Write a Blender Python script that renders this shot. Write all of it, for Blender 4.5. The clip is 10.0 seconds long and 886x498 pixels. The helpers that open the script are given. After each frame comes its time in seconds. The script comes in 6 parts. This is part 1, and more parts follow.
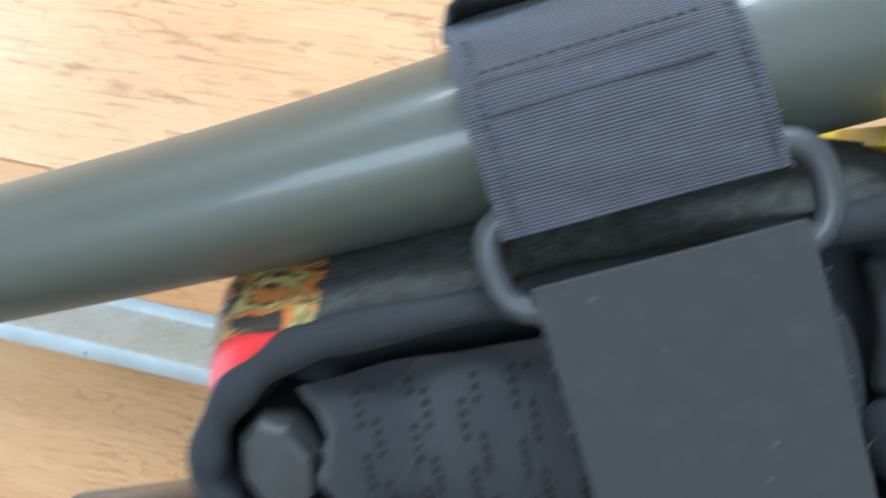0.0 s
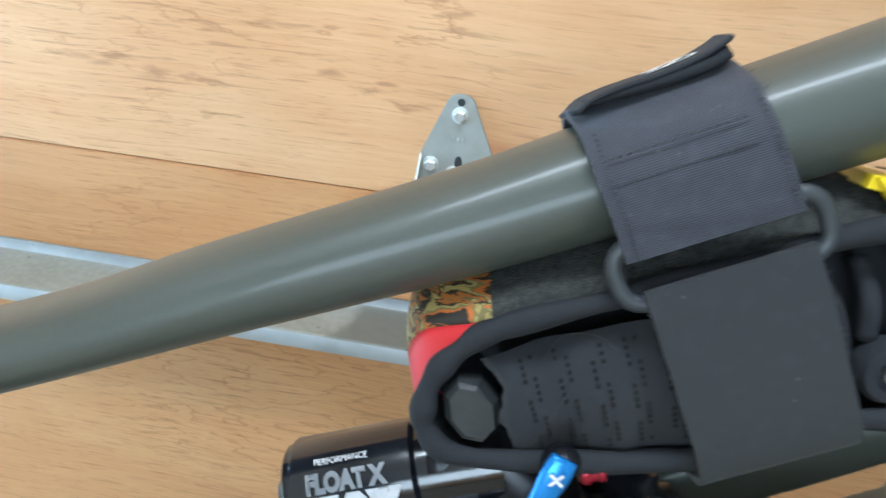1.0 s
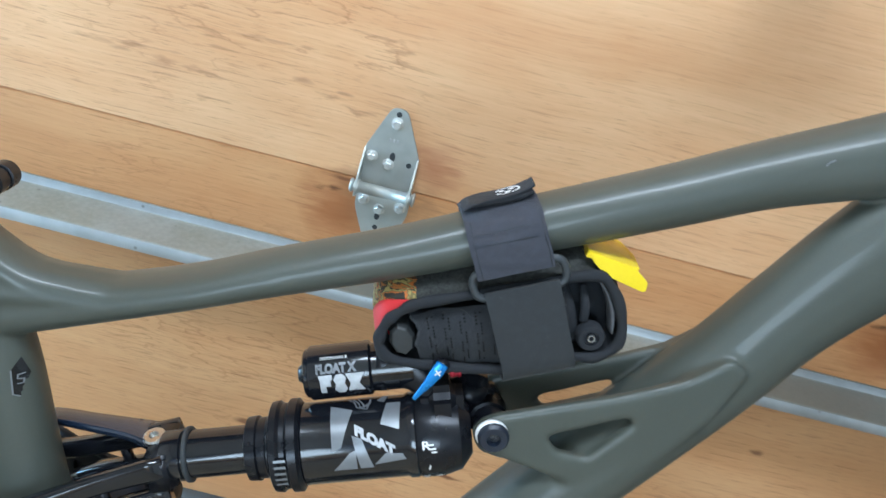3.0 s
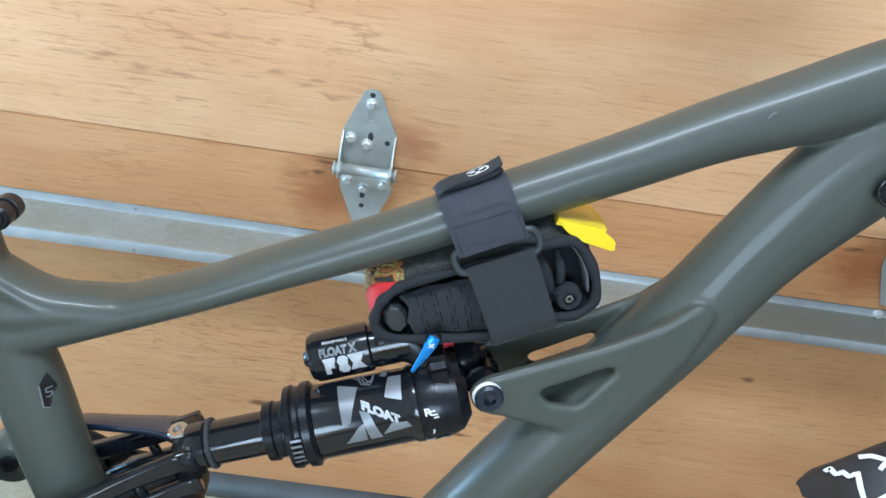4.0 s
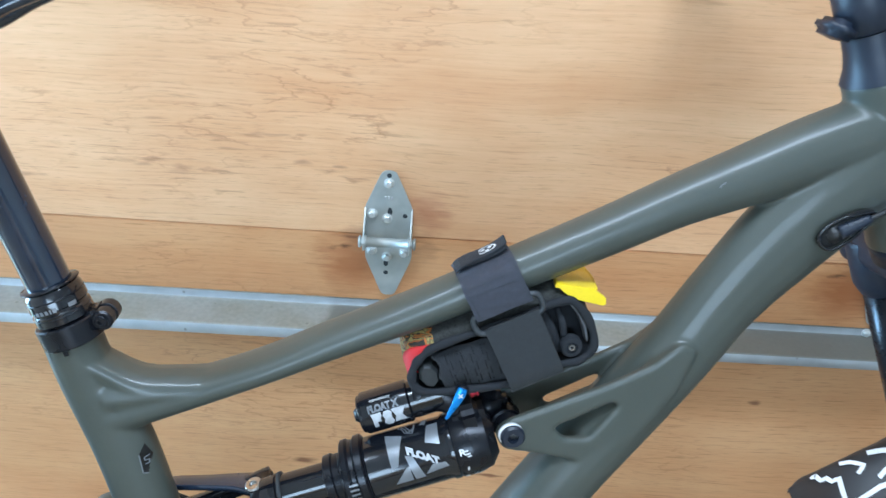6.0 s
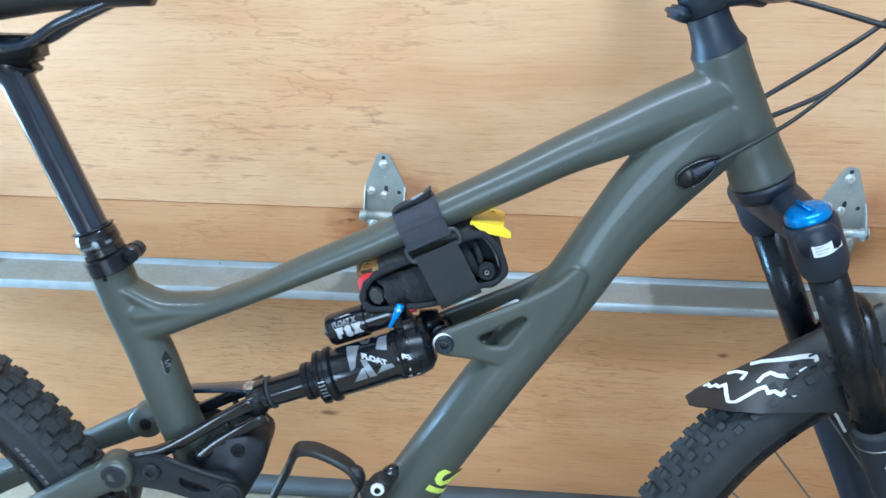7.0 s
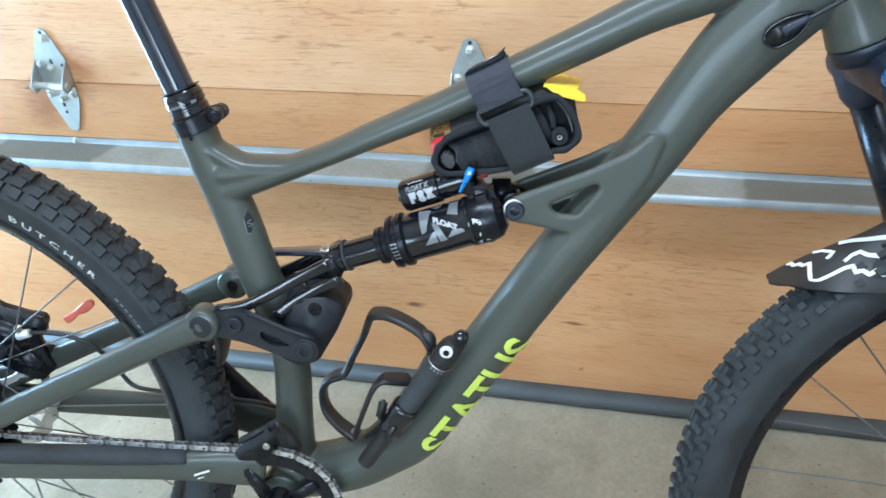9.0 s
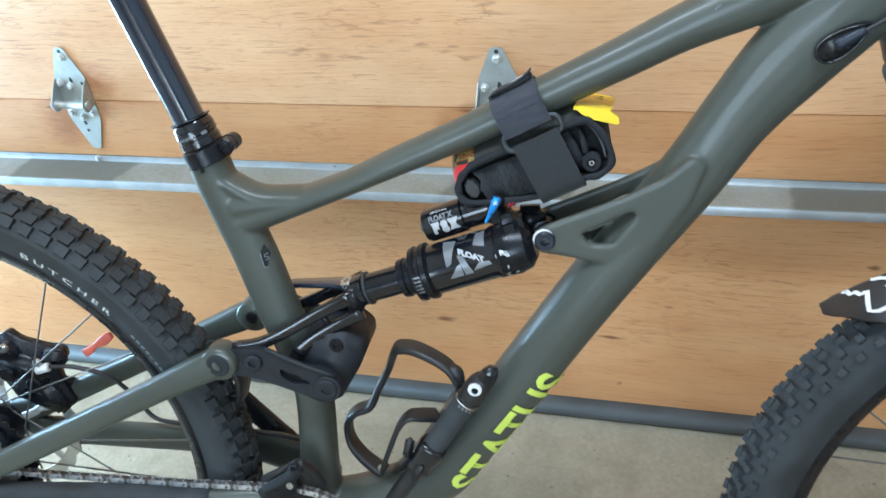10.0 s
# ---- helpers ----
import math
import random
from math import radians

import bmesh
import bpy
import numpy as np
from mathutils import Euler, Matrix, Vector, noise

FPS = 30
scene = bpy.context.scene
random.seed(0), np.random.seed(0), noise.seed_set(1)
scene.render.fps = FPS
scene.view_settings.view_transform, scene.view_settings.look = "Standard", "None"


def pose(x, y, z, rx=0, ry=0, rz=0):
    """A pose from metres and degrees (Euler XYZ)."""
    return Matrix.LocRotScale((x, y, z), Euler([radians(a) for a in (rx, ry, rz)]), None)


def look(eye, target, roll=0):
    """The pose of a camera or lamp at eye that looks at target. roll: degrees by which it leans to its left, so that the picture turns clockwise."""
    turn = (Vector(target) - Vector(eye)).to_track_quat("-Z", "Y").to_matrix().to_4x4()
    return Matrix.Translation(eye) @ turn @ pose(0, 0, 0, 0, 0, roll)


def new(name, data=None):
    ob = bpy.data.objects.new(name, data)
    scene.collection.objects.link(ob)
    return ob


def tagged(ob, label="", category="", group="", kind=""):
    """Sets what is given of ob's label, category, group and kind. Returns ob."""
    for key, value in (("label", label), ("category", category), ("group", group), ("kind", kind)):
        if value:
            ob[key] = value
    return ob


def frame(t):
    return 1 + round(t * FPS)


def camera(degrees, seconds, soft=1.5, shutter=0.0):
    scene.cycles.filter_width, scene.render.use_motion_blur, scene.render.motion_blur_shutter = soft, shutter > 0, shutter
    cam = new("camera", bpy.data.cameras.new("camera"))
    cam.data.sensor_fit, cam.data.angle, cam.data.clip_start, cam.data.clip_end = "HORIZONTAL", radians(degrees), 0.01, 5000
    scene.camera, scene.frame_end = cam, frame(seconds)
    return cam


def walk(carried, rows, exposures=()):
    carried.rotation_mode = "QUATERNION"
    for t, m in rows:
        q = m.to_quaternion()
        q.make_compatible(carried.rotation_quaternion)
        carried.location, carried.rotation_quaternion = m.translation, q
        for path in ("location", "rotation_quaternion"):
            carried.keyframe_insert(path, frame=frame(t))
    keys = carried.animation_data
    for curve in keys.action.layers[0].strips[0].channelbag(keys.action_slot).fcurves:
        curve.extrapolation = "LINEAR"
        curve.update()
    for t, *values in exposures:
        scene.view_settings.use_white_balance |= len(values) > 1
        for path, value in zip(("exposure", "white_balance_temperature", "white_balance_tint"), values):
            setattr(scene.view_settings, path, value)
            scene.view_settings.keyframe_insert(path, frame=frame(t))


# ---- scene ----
cam = camera(58.1, 10.0, shutter=0.4)
PATH = [
    (0, (0.0474, 0.1019, 0.7067), (-0.315, 1.941, -0.084), 6.8),
    (0.2, (0.0276, 0.0797, 0.7056), (-0.329, 1.907, -0.124), 7.3),
    (0.5, (0.0009, 0.0627, 0.7079), (-0.300, 1.857, -0.105), 5.8),
    (0.8, (0.0045, 0.0427, 0.7415), (-0.289, 1.819, -0.160), 4.3),
    (1, (0.0152, 0.0385, 0.7509), (-0.247, 1.793, -0.174), 4.8),
    (1.2, (0.0207, 0.0165, 0.7640), (-0.224, 1.772, -0.171), 5.9),
    (1.5, (0.0139, -0.0206, 0.7577), (-0.202, 1.740, -0.169), 8.0),
    (1.7, (0.0029, -0.0628, 0.8015), (-0.214, 1.697, -0.125), 8.1),
    (2, (-0.0247, -0.1195, 0.8459), (-0.201, 1.632, -0.107), 9.7),
    (2.2, (-0.0357, -0.1408, 0.8701), (-0.183, 1.620, -0.097), 10.3),
    (2.5, (-0.02, -0.145, 0.878), (-0.121, 1.602, -0.091), 12.5),
    (2.7, (0.001, -0.148, 0.888), (-0.02, 1.588, -0.107), 15.0),
    (3.8, (0.018, -0.174, 0.927), (0.057, 1.484, -0.19), 9.8),
    (4, (0.016, -0.177, 0.934), (0.049, 1.475, -0.192), 8.9),
    (4.5, (0.008, -0.196, 0.948), (0.049, 1.455, -0.18), 7.8),
    (5, (-0.02, -0.205, 0.953), (0.034, 1.464, -0.148), 6.8),
    (6.3, (0.048, -0.307, 1.022), (-0.021, 1.416, 0.009), 1.6),
    (6.5, (0.093, -0.351, 1.027), (-0.024, 1.375, 0.024), 0.7),
    (6.7, (0.1272, -0.3856, 1.0240), (-0.024, 1.339, 0.015), -0.1),
    (7, (0.142, -0.427, 1.047), (-0.058, 1.285, 0.032), -1.0),
    (7.2, (0.1425, -0.4388, 1.0611), (-0.085, 1.273, 0.028), -1.4),
    (7.5, (0.144, -0.433, 1.051), (-0.122, 1.254, 0.01), -1.8),
    (7.7, (0.1404, -0.4348, 1.0337), (-0.124, 1.240, -0.028), -1.7),
    (8, (0.15, -0.437, 1.037), (-0.142, 1.218, -0.047), -1.8),
    (8.2, (0.1558, -0.4311, 1.0438), (-0.161, 1.201, -0.069), -2.2),
    (8.5, (0.155, -0.442, 1.032), (-0.191, 1.175, -0.093), -2.5),
    (8.7, (0.1664, -0.4513, 1.0156), (-0.206, 1.151, -0.116), -2.8),
    (9, (0.179, -0.458, 0.992), (-0.269, 1.116, -0.157), -4.5),
    (9.3, (0.1694, -0.4563, 1.0092), (-0.315, 1.113, -0.152), -5.4),
    (9.5, (0.18, -0.454, 1.019), (-0.317, 1.111, -0.122), -6.0),
    (9.7, (0.1811, -0.4379, 1.0064), (-0.331, 1.124, -0.152), -6.7),
    (10, (0.174, -0.395, 0.998), (-0.357, 1.143, -0.164), -7.4),
]
walk(cam, [(t, look(eye, target, roll)) for t, eye, target, roll in PATH], [(0, 0.44, 5950, 10), (0.5, 0.04, 6050, 10), (1.0, 0.06, 6150, 10), (2, -0.10, 6100, 10), (5, 0.0, 5740, 10), (6.5, -0.05, 5500, 9), (7, 0.0, 5380, 8), (7.5, -0.12, 5420, 8), (8, -0.05, 5560, 9), (9, 0.04, 5850, 10), (10, -0.07, 6000, 10)])

FLOOR_Z = -0.156

# ---- light ----
world = bpy.data.worlds.new("sky")
scene.world = world
world.use_nodes = True
wn = world.node_tree.nodes
sky = wn.new("ShaderNodeTexSky")
sky.sky_type = "NISHITA"
sky.sun_disc = False
sky.sun_elevation, sky.sun_rotation = radians(38), radians(150)
world.node_tree.links.new(sky.outputs[0], wn["Background"].inputs[0])
wn["Background"].inputs[1].default_value = 0.12
sun = new("sun", bpy.data.lights.new("sun", "SUN"))
sun.data.energy, sun.data.angle, sun.data.color = 2.5, radians(0.6), (1.0, 0.95, 0.88)
sun.matrix_world = look((0, 0, 0), (0.55, -0.9, -0.8))


def added_area_lamp(name, at, target, width, height, watts, color):
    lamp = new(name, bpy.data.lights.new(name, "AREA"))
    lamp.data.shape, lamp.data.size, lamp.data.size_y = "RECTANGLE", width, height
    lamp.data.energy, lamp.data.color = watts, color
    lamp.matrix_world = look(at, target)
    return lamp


# Added lamp behind the camera; the doorway it fills is only assumed.
added_area_lamp("added_front_lamp", (0.20, -3.95, 1.55), (0.25, 0.0, 0.5), 2.2, 1.2, 98, (0.70, 0.88, 1.0))
# Added blue lamp from the left, placed and sized to suit the highlights.
added_area_lamp("added_left_lamp", (-2.02, 0.30, 0.40), (-0.9, -0.70, -0.10), 0.60, 1.04, 106, (0.43, 0.74, 1.0))
# Added overhead lamp; no rooflight is seen or known.
added_area_lamp("added_overhead_lamp", (-0.06, -0.35, FLOOR_Z + 2.72), (-0.06, -0.35, 0.0), 1.7, 0.30, 57, (0.80, 0.915, 1.0))


# ---- materials ----
def material(name, base, rough=0.5, metal=0.0, coat=0.0):
    m = bpy.data.materials.new(name)
    m.use_nodes = True
    p = m.node_tree.nodes["Principled BSDF"]
    p.inputs["Base Color"].default_value = (*base, 1)
    p.inputs["Roughness"].default_value = rough
    p.inputs["Metallic"].default_value = metal
    p.inputs["Coat Weight"].default_value = coat
    return m


def node(m, kind, **values):
    n = m.node_tree.nodes.new(kind)
    for key, value in values.items():
        n.inputs[key].default_value = value
    return n


def link(m, a, b):
    m.node_tree.links.new(a, b)


def ramp(m, source, stops):
    r = m.node_tree.nodes.new("ShaderNodeValToRGB")
    while len(r.color_ramp.elements) < len(stops):
        r.color_ramp.elements.new(0.5)
    for e, (at, c) in zip(r.color_ramp.elements, stops):
        e.position = at
        e.color = (*c, 1) if len(c) == 3 else c
    link(m, source, r.inputs[0])
    return r.outputs[0]


def coords(m, scale=(1, 1, 1), kind="Object"):
    tc = m.node_tree.nodes.new("ShaderNodeTexCoord")
    mp = m.node_tree.nodes.new("ShaderNodeMapping")
    mp.inputs["Scale"].default_value = scale
    link(m, tc.outputs[kind], mp.inputs[0])
    return mp.outputs[0]


def mix(m, factor, a, b, mode="MIX"):
    x = m.node_tree.nodes.new("ShaderNodeMix")
    x.data_type, x.blend_type = "RGBA", mode
    for socket, value in ((x.inputs[0], factor), (x.inputs[6], a), (x.inputs[7], b)):
        if isinstance(value, (int, float)):
            socket.default_value = value
        elif isinstance(value, tuple):
            socket.default_value = (*value, 1)
        else:
            link(m, value, socket)
    return x.outputs[2]


def bump(m, height, strength=0.3, distance=0.002):
    b = m.node_tree.nodes.new("ShaderNodeBump")
    b.inputs["Strength"].default_value, b.inputs["Distance"].default_value = strength, distance
    link(m, height, b.inputs["Height"])
    link(m, b.outputs[0], m.node_tree.nodes["Principled BSDF"].inputs["Normal"])


def worn(name, base, rough=0.5, metal=0.0, coat=0.0, spread=0.25, size=30.0, grain=400.0, relief=0.08):
    """A surface whose colour and gloss vary at two scales."""
    m = material(name, base, rough, metal, coat)
    p = m.node_tree.nodes["Principled BSDF"]
    at = coords(m)
    big = node(m, "ShaderNodeTexNoise", Scale=size, Detail=5.0)
    fine = node(m, "ShaderNodeTexNoise", Scale=grain, Detail=3.0)
    link(m, at, big.inputs["Vector"])
    link(m, at, fine.inputs["Vector"])
    dark = tuple(k * (1 - spread) for k in base)
    light = tuple(min(1, k * (1 + spread)) for k in base)
    c = ramp(m, big.outputs["Fac"], [(0.3, dark), (0.7, light)])
    c = mix(m, 0.25, c, ramp(m, fine.outputs["Fac"], [(0.35, dark), (0.65, light)]))
    link(m, c, p.inputs["Base Color"])
    r = ramp(m, big.outputs["Fac"], [(0.3, (max(0.03, rough - 0.08),) * 3), (0.7, (min(1, rough + 0.08),) * 3)])
    link(m, r, p.inputs["Roughness"])
    if relief:
        bump(m, fine.outputs["Fac"], relief, 0.001)
    return m


OLIVE = worn("olive paint", (0.0570, 0.0645, 0.0540), 0.45, 0.0, 0.21, 0.10, 9, 700, 0.02)
OLIVE.node_tree.nodes["Principled BSDF"].inputs["Coat Roughness"].default_value = 0.11
BLACK = worn("black anodised", (0.010, 0.011, 0.015), 0.30, 0.4, 0.0, 0.2, 60, 600, 0.02)
# The blue in these two blacks stands in for reflected sky and haze.
SATIN = worn("satin black", (0.010, 0.0155, 0.028), 0.44, 0.0, 0.0, 0.2, 60, 600, 0.02)
BLACK_SKY_TINT = worn("polished black with sky tint", (0.010, 0.018, 0.034), 0.20, 0.0, 0.8, 0.2, 60, 600, 0.0)
ALLOY = worn("brushed alloy", (0.80, 0.80, 0.80), 0.55, 0.4, 0.0, 0.1, 60, 600, 0.03)
DUSTY = worn("dusty black", (0.0075, 0.0095, 0.014), 0.58, 0.0, 0.0, 0.5, 70, 500, 0.15)
GLOSS = worn("gloss black", (0.006, 0.007, 0.010), 0.16, 0.0, 0.35, 0.2, 60, 600, 0.0)
PLASTIC = worn("black plastic", (0.016, 0.016, 0.017), 0.45, 0.0, 0.0, 0.25, 60, 600, 0.06)
RUBBER = worn("tyre rubber", (0.027, 0.031, 0.0340), 0.72, 0.0, 0.0, 0.55, 26, 900, 0.25)
ZINC = worn("dull zinc plate", (0.62, 0.63, 0.61), 0.42, 0.55, 0.0, 0.2, 260, 900, 0.08)
STEEL = worn("bright steel", (0.55, 0.55, 0.54), 0.32, 1.0, 0.0, 0.15, 50, 500, 0.05)
DULL = worn("worn pale print", (0.40, 0.41, 0.43), 0.5, 0.0, 0.0, 0.25, 180, 900, 0.0)
WHITE = worn("white print", (0.72, 0.72, 0.72), 0.5, 0.0, 0.0, 0.08, 80, 700, 0.0)
SILVER = worn("silver print", (0.185, 0.195, 0.21), 0.35, 0.3, 0.0, 0.08, 80, 700, 0.0)
LIME = worn("lime print", (0.62, 0.75, 0.12), 0.45, 0.0, 0.0, 0.06, 50, 700, 0.0)
YELLOW = worn("yellow plastic", (0.85, 0.62, 0.01), 0.38, 0.0, 0.0, 0.06, 40, 500, 0.02)
BLUE = worn("blue anodised", (0.02, 0.22, 0.60), 0.28, 0.5, 0.0, 0.12, 60, 500, 0.0)
SPOKE = worn("dull spoke steel", (0.17, 0.16, 0.15), 0.45, 0.6, 0.0, 0.2, 60, 500, 0.0)
SEAL = worn("grey seal rubber", (0.062, 0.062, 0.060), 0.62, 0.0, 0.0, 0.25, 14, 500, 0.1)
RED = worn("red anodised", (0.30, 0.012, 0.025), 0.32, 0.4, 0.0, 0.12, 60, 500, 0.0)
ORANGE = worn("red plastic", (0.72, 0.15, 0.10), 0.4, 0.0, 0.0, 0.1, 60, 500, 0.0)
CHAIN = worn("chain steel", (0.52, 0.53, 0.54), 0.38, 0.7, 0.0, 0.4, 150, 500, 0.1)
# Near-black for solid shapes that stand in for shade inside openings.
HOLE_SHADE = material("painted hole shade", (0.004, 0.004, 0.004), 0.9)
REDCLOTH = worn("red nylon", (0.58, 0.025, 0.028), 0.6, 0.0, 0.0, 0.12, 60, 1200, 0.1)


def galvanised(name, k, dust, tint, metal, grease=()):
    """Zinc-coated sheet: spangle, dust lying on what faces up, and greasy stretches (from x, to x)."""
    m = material(name, (0.5, 0.52, 0.53), 0.5, metal)
    p = m.node_tree.nodes["Principled BSDF"]
    at = coords(m)
    v = node(m, "ShaderNodeTexNoise", Scale=38.0, Detail=3.0)
    d = node(m, "ShaderNodeTexNoise", Scale=9.0, Detail=7.0)
    f = node(m, "ShaderNodeTexNoise", Scale=160.0, Detail=4.0)
    for n in (v, d, f):
        link(m, at, n.inputs["Vector"])
    c = ramp(m, v.outputs["Fac"], [(0.35, tuple(0.43 * k * t for t in tint)), (0.65, tuple(0.51 * k * t for t in tint))])
    geo = m.node_tree.nodes.new("ShaderNodeNewGeometry")
    split = m.node_tree.nodes.new("ShaderNodeSeparateXYZ")
    link(m, geo.outputs["Normal"], split.inputs[0])
    lying = ramp(m, split.outputs["Z"], [(0.45, (0.25,) * 3), (0.75, (1.0,) * 3)])
    dirt = mix(m, 1.0, lying, ramp(m, d.outputs["Fac"], [(0.30, (dust * 0.78,) * 3), (0.62, (dust,) * 3)]), "MULTIPLY")
    soil = ramp(m, f.outputs["Fac"], [(0.3, (0.185, 0.172, 0.130)), (0.7, (0.245, 0.228, 0.175))])
    c = mix(m, dirt, c, soil)
    shine = mix(m, dirt, (metal,) * 3, (0.0, 0.0, 0.0))
    gloss = ramp(m, d.outputs["Fac"], [(0.3, (0.36,) * 3), (0.7, (0.56,) * 3)])
    if grease:
        where = m.node_tree.nodes.new("ShaderNodeSeparateXYZ")
        link(m, at, where.inputs[0])
        along_x = m.node_tree.nodes.new("ShaderNodeMath")
        along_x.operation = "MULTIPLY_ADD"
        along_x.inputs[1].default_value = 0.11
        link(m, d.outputs["Fac"], along_x.inputs[0])
        link(m, where.outputs["X"], along_x.inputs[2])
        for x0, x1 in grease:
            mid, half = (x0 + x1) / 2 + 0.055, (x1 - x0) / 2
            off = m.node_tree.nodes.new("ShaderNodeMath")
            off.operation, off.inputs[1].default_value = "SUBTRACT", mid
            link(m, along_x.outputs[0], off.inputs[0])
            dist = m.node_tree.nodes.new("ShaderNodeMath")
            dist.operation = "ABSOLUTE"
            link(m, off.outputs[0], dist.inputs[0])
            inside = ramp(m, dist.outputs[0], [(half - 0.008, (0.72,) * 3), (half + 0.004, (0.0,) * 3)])
            c = mix(m, mix(m, 1.0, inside, lying, "MULTIPLY"), c, (0.098, 0.092, 0.072))
        specks = node(m, "ShaderNodeTexVoronoi", Scale=42.0)
        link(m, at, specks.inputs["Vector"])
        c = mix(m, ramp(m, specks.outputs["Distance"], [(0.05, (0.6,) * 3), (0.12, (0.0,) * 3)]), c, (0.13, 0.115, 0.09))
    link(m, c, p.inputs["Base Color"])
    link(m, shine, p.inputs["Metallic"])
    link(m, gloss, p.inputs["Roughness"])
    bump(m, v.outputs["Fac"], 0.05, 0.002)
    return m


GALV = galvanised("galvanised strut steel", 1.12, 0.92, (0.93, 1.0, 1.06), 0.6, ((-1.72, -1.46), (-0.98, -0.74), (-0.155, 0.03), (0.345, 0.70), (1.22, 1.46)))
HINGE = galvanised("zinc-plated hinge steel", 1.02, 0.28, (0.95, 1.0, 0.96), 0.6)


def plywood(name, tone):
    """Rotary-cut veneer under varnish; tone multiplies the whole board's colour."""
    m = material(name, (0.5, 0.3, 0.15), 0.42)
    p = m.node_tree.nodes["Principled BSDF"]
    at = coords(m)
    warp = node(m, "ShaderNodeTexNoise", Scale=1.6, Detail=3.0)
    link(m, at, warp.inputs["Vector"])
    bent = m.node_tree.nodes.new("ShaderNodeVectorMath")
    bent.operation = "MULTIPLY_ADD"
    link(m, warp.outputs["Color"], bent.inputs[0])
    bent.inputs[1].default_value = (0.20, 0.0, 0.05)
    link(m, at, bent.inputs[2])

    def stretched(scale, detail, n_scale):
        mp = m.node_tree.nodes.new("ShaderNodeMapping")
        mp.inputs["Scale"].default_value = scale
        link(m, bent.outputs[0], mp.inputs[0])
        n = node(m, "ShaderNodeTexNoise", Scale=n_scale, Detail=detail)
        link(m, mp.outputs[0], n.inputs["Vector"])
        return n.outputs["Fac"]

    broad = stretched((0.5, 1, 2.6), 5.0, 2.2)
    mottle = stretched((2.2, 1, 3.6), 6.0, 4.0)
    bands = stretched((0.8, 1, 12.0), 6.0, 2.0)
    fibre = stretched((2.2, 1, 95.0), 5.0, 3.0)
    streak = stretched((4.5, 1, 110.0), 4.0, 3.0)
    pores = stretched((12.0, 1, 250.0), 3.0, 3.2)
    flecks = stretched((7.0, 1, 66.0), 7.0, 2.7)
    where = stretched((1.0, 1, 1.9), 3.0, 2.3)
    rings = stretched((1.1, 1, 5.2), 7.0, 2.1)
    calm = stretched((0.7, 1, 1.8), 3.0, 1.9)
    c = ramp(m, broad, [(0.30, (0.625, 0.290, 0.126)), (0.5, (0.715, 0.384, 0.184)), (0.70, (0.785, 0.476, 0.258))])
    c = mix(m, 0.20, c, ramp(m, mottle, [(0.34, (0.58, 0.255, 0.105)), (0.66, (0.84, 0.550, 0.325))]))
    c = mix(m, 0.15, c, ramp(m, bands, [(0.34, (0.56, 0.250, 0.105)), (0.64, (0.84, 0.545, 0.315))]))
    c = mix(m, 0.13, c, ramp(m, fibre, [(0.34, (0.46, 0.200, 0.080)), (0.64, (0.84, 0.540, 0.315))]))
    lively = ramp(m, calm, [(0.40, (0.40,) * 3), (0.58, (1.0,) * 3)])
    c = mix(m, mix(m, 1.0, ramp(m, streak, [(0.585, (0,) * 3), (0.69, (0.55,) * 3)]), lively, "MULTIPLY"), c, (0.34, 0.135, 0.052))
    c = mix(m, mix(m, 1.0, ramp(m, pores, [(0.58, (0,) * 3), (0.70, (0.42,) * 3)]), lively, "MULTIPLY"), c, (0.30, 0.120, 0.05))

    # growth lines: thin drawn-out contours of a slow pattern, here and there
    scaled = m.node_tree.nodes.new("ShaderNodeMath")
    scaled.operation, scaled.inputs[1].default_value = "MULTIPLY", 17.0
    link(m, rings, scaled.inputs[0])
    part_of = m.node_tree.nodes.new("ShaderNodeMath")
    part_of.operation = "FRACT"
    link(m, scaled.outputs[0], part_of.inputs[0])
    line = ramp(m, part_of.outputs[0], [(0.0, (0,) * 3), (0.80, (0.03,) * 3), (0.92, (0.48,) * 3), (0.97, (0.0,) * 3)])
    there = ramp(m, where, [(0.50, (0.05,) * 3), (0.60, (1,) * 3)])
    c = mix(m, mix(m, 1.0, line, there, "MULTIPLY"), c, (0.38, 0.155, 0.062))
    patch = mix(m, 1.0, ramp(m, flecks, [(0.60, (0,) * 3), (0.68, (0.42,) * 3)]), ramp(m, where, [(0.48, (0,) * 3), (0.60, (1,) * 3)]), "MULTIPLY")
    c = mix(m, patch, c, (0.31, 0.135, 0.058))

    # grease stains beside the hinges, knots and dark flecks, each with a ragged edge
    ragged = node(m, "ShaderNodeTexNoise", Scale=70.0, Detail=5.0)
    mp = m.node_tree.nodes.new("ShaderNodeMapping")
    mp.inputs["Scale"].default_value = (0.45, 1, 1.6)
    link(m, at, mp.inputs[0])
    link(m, mp.outputs[0], ragged.inputs["Vector"])
    jitter = m.node_tree.nodes.new("ShaderNodeVectorMath")
    jitter.operation = "MULTIPLY_ADD"
    link(m, ragged.outputs["Color"], jitter.inputs[0])
    jitter.inputs[1].default_value = (0.070, 0.0, 0.026)
    link(m, at, jitter.inputs[2])

    steady = m.node_tree.nodes.new("ShaderNodeVectorMath")
    steady.operation = "MULTIPLY_ADD"
    link(m, ragged.outputs["Color"], steady.inputs[0])
    steady.inputs[1].default_value = (0.024, 0.0, 0.008)
    link(m, at, steady.inputs[2])

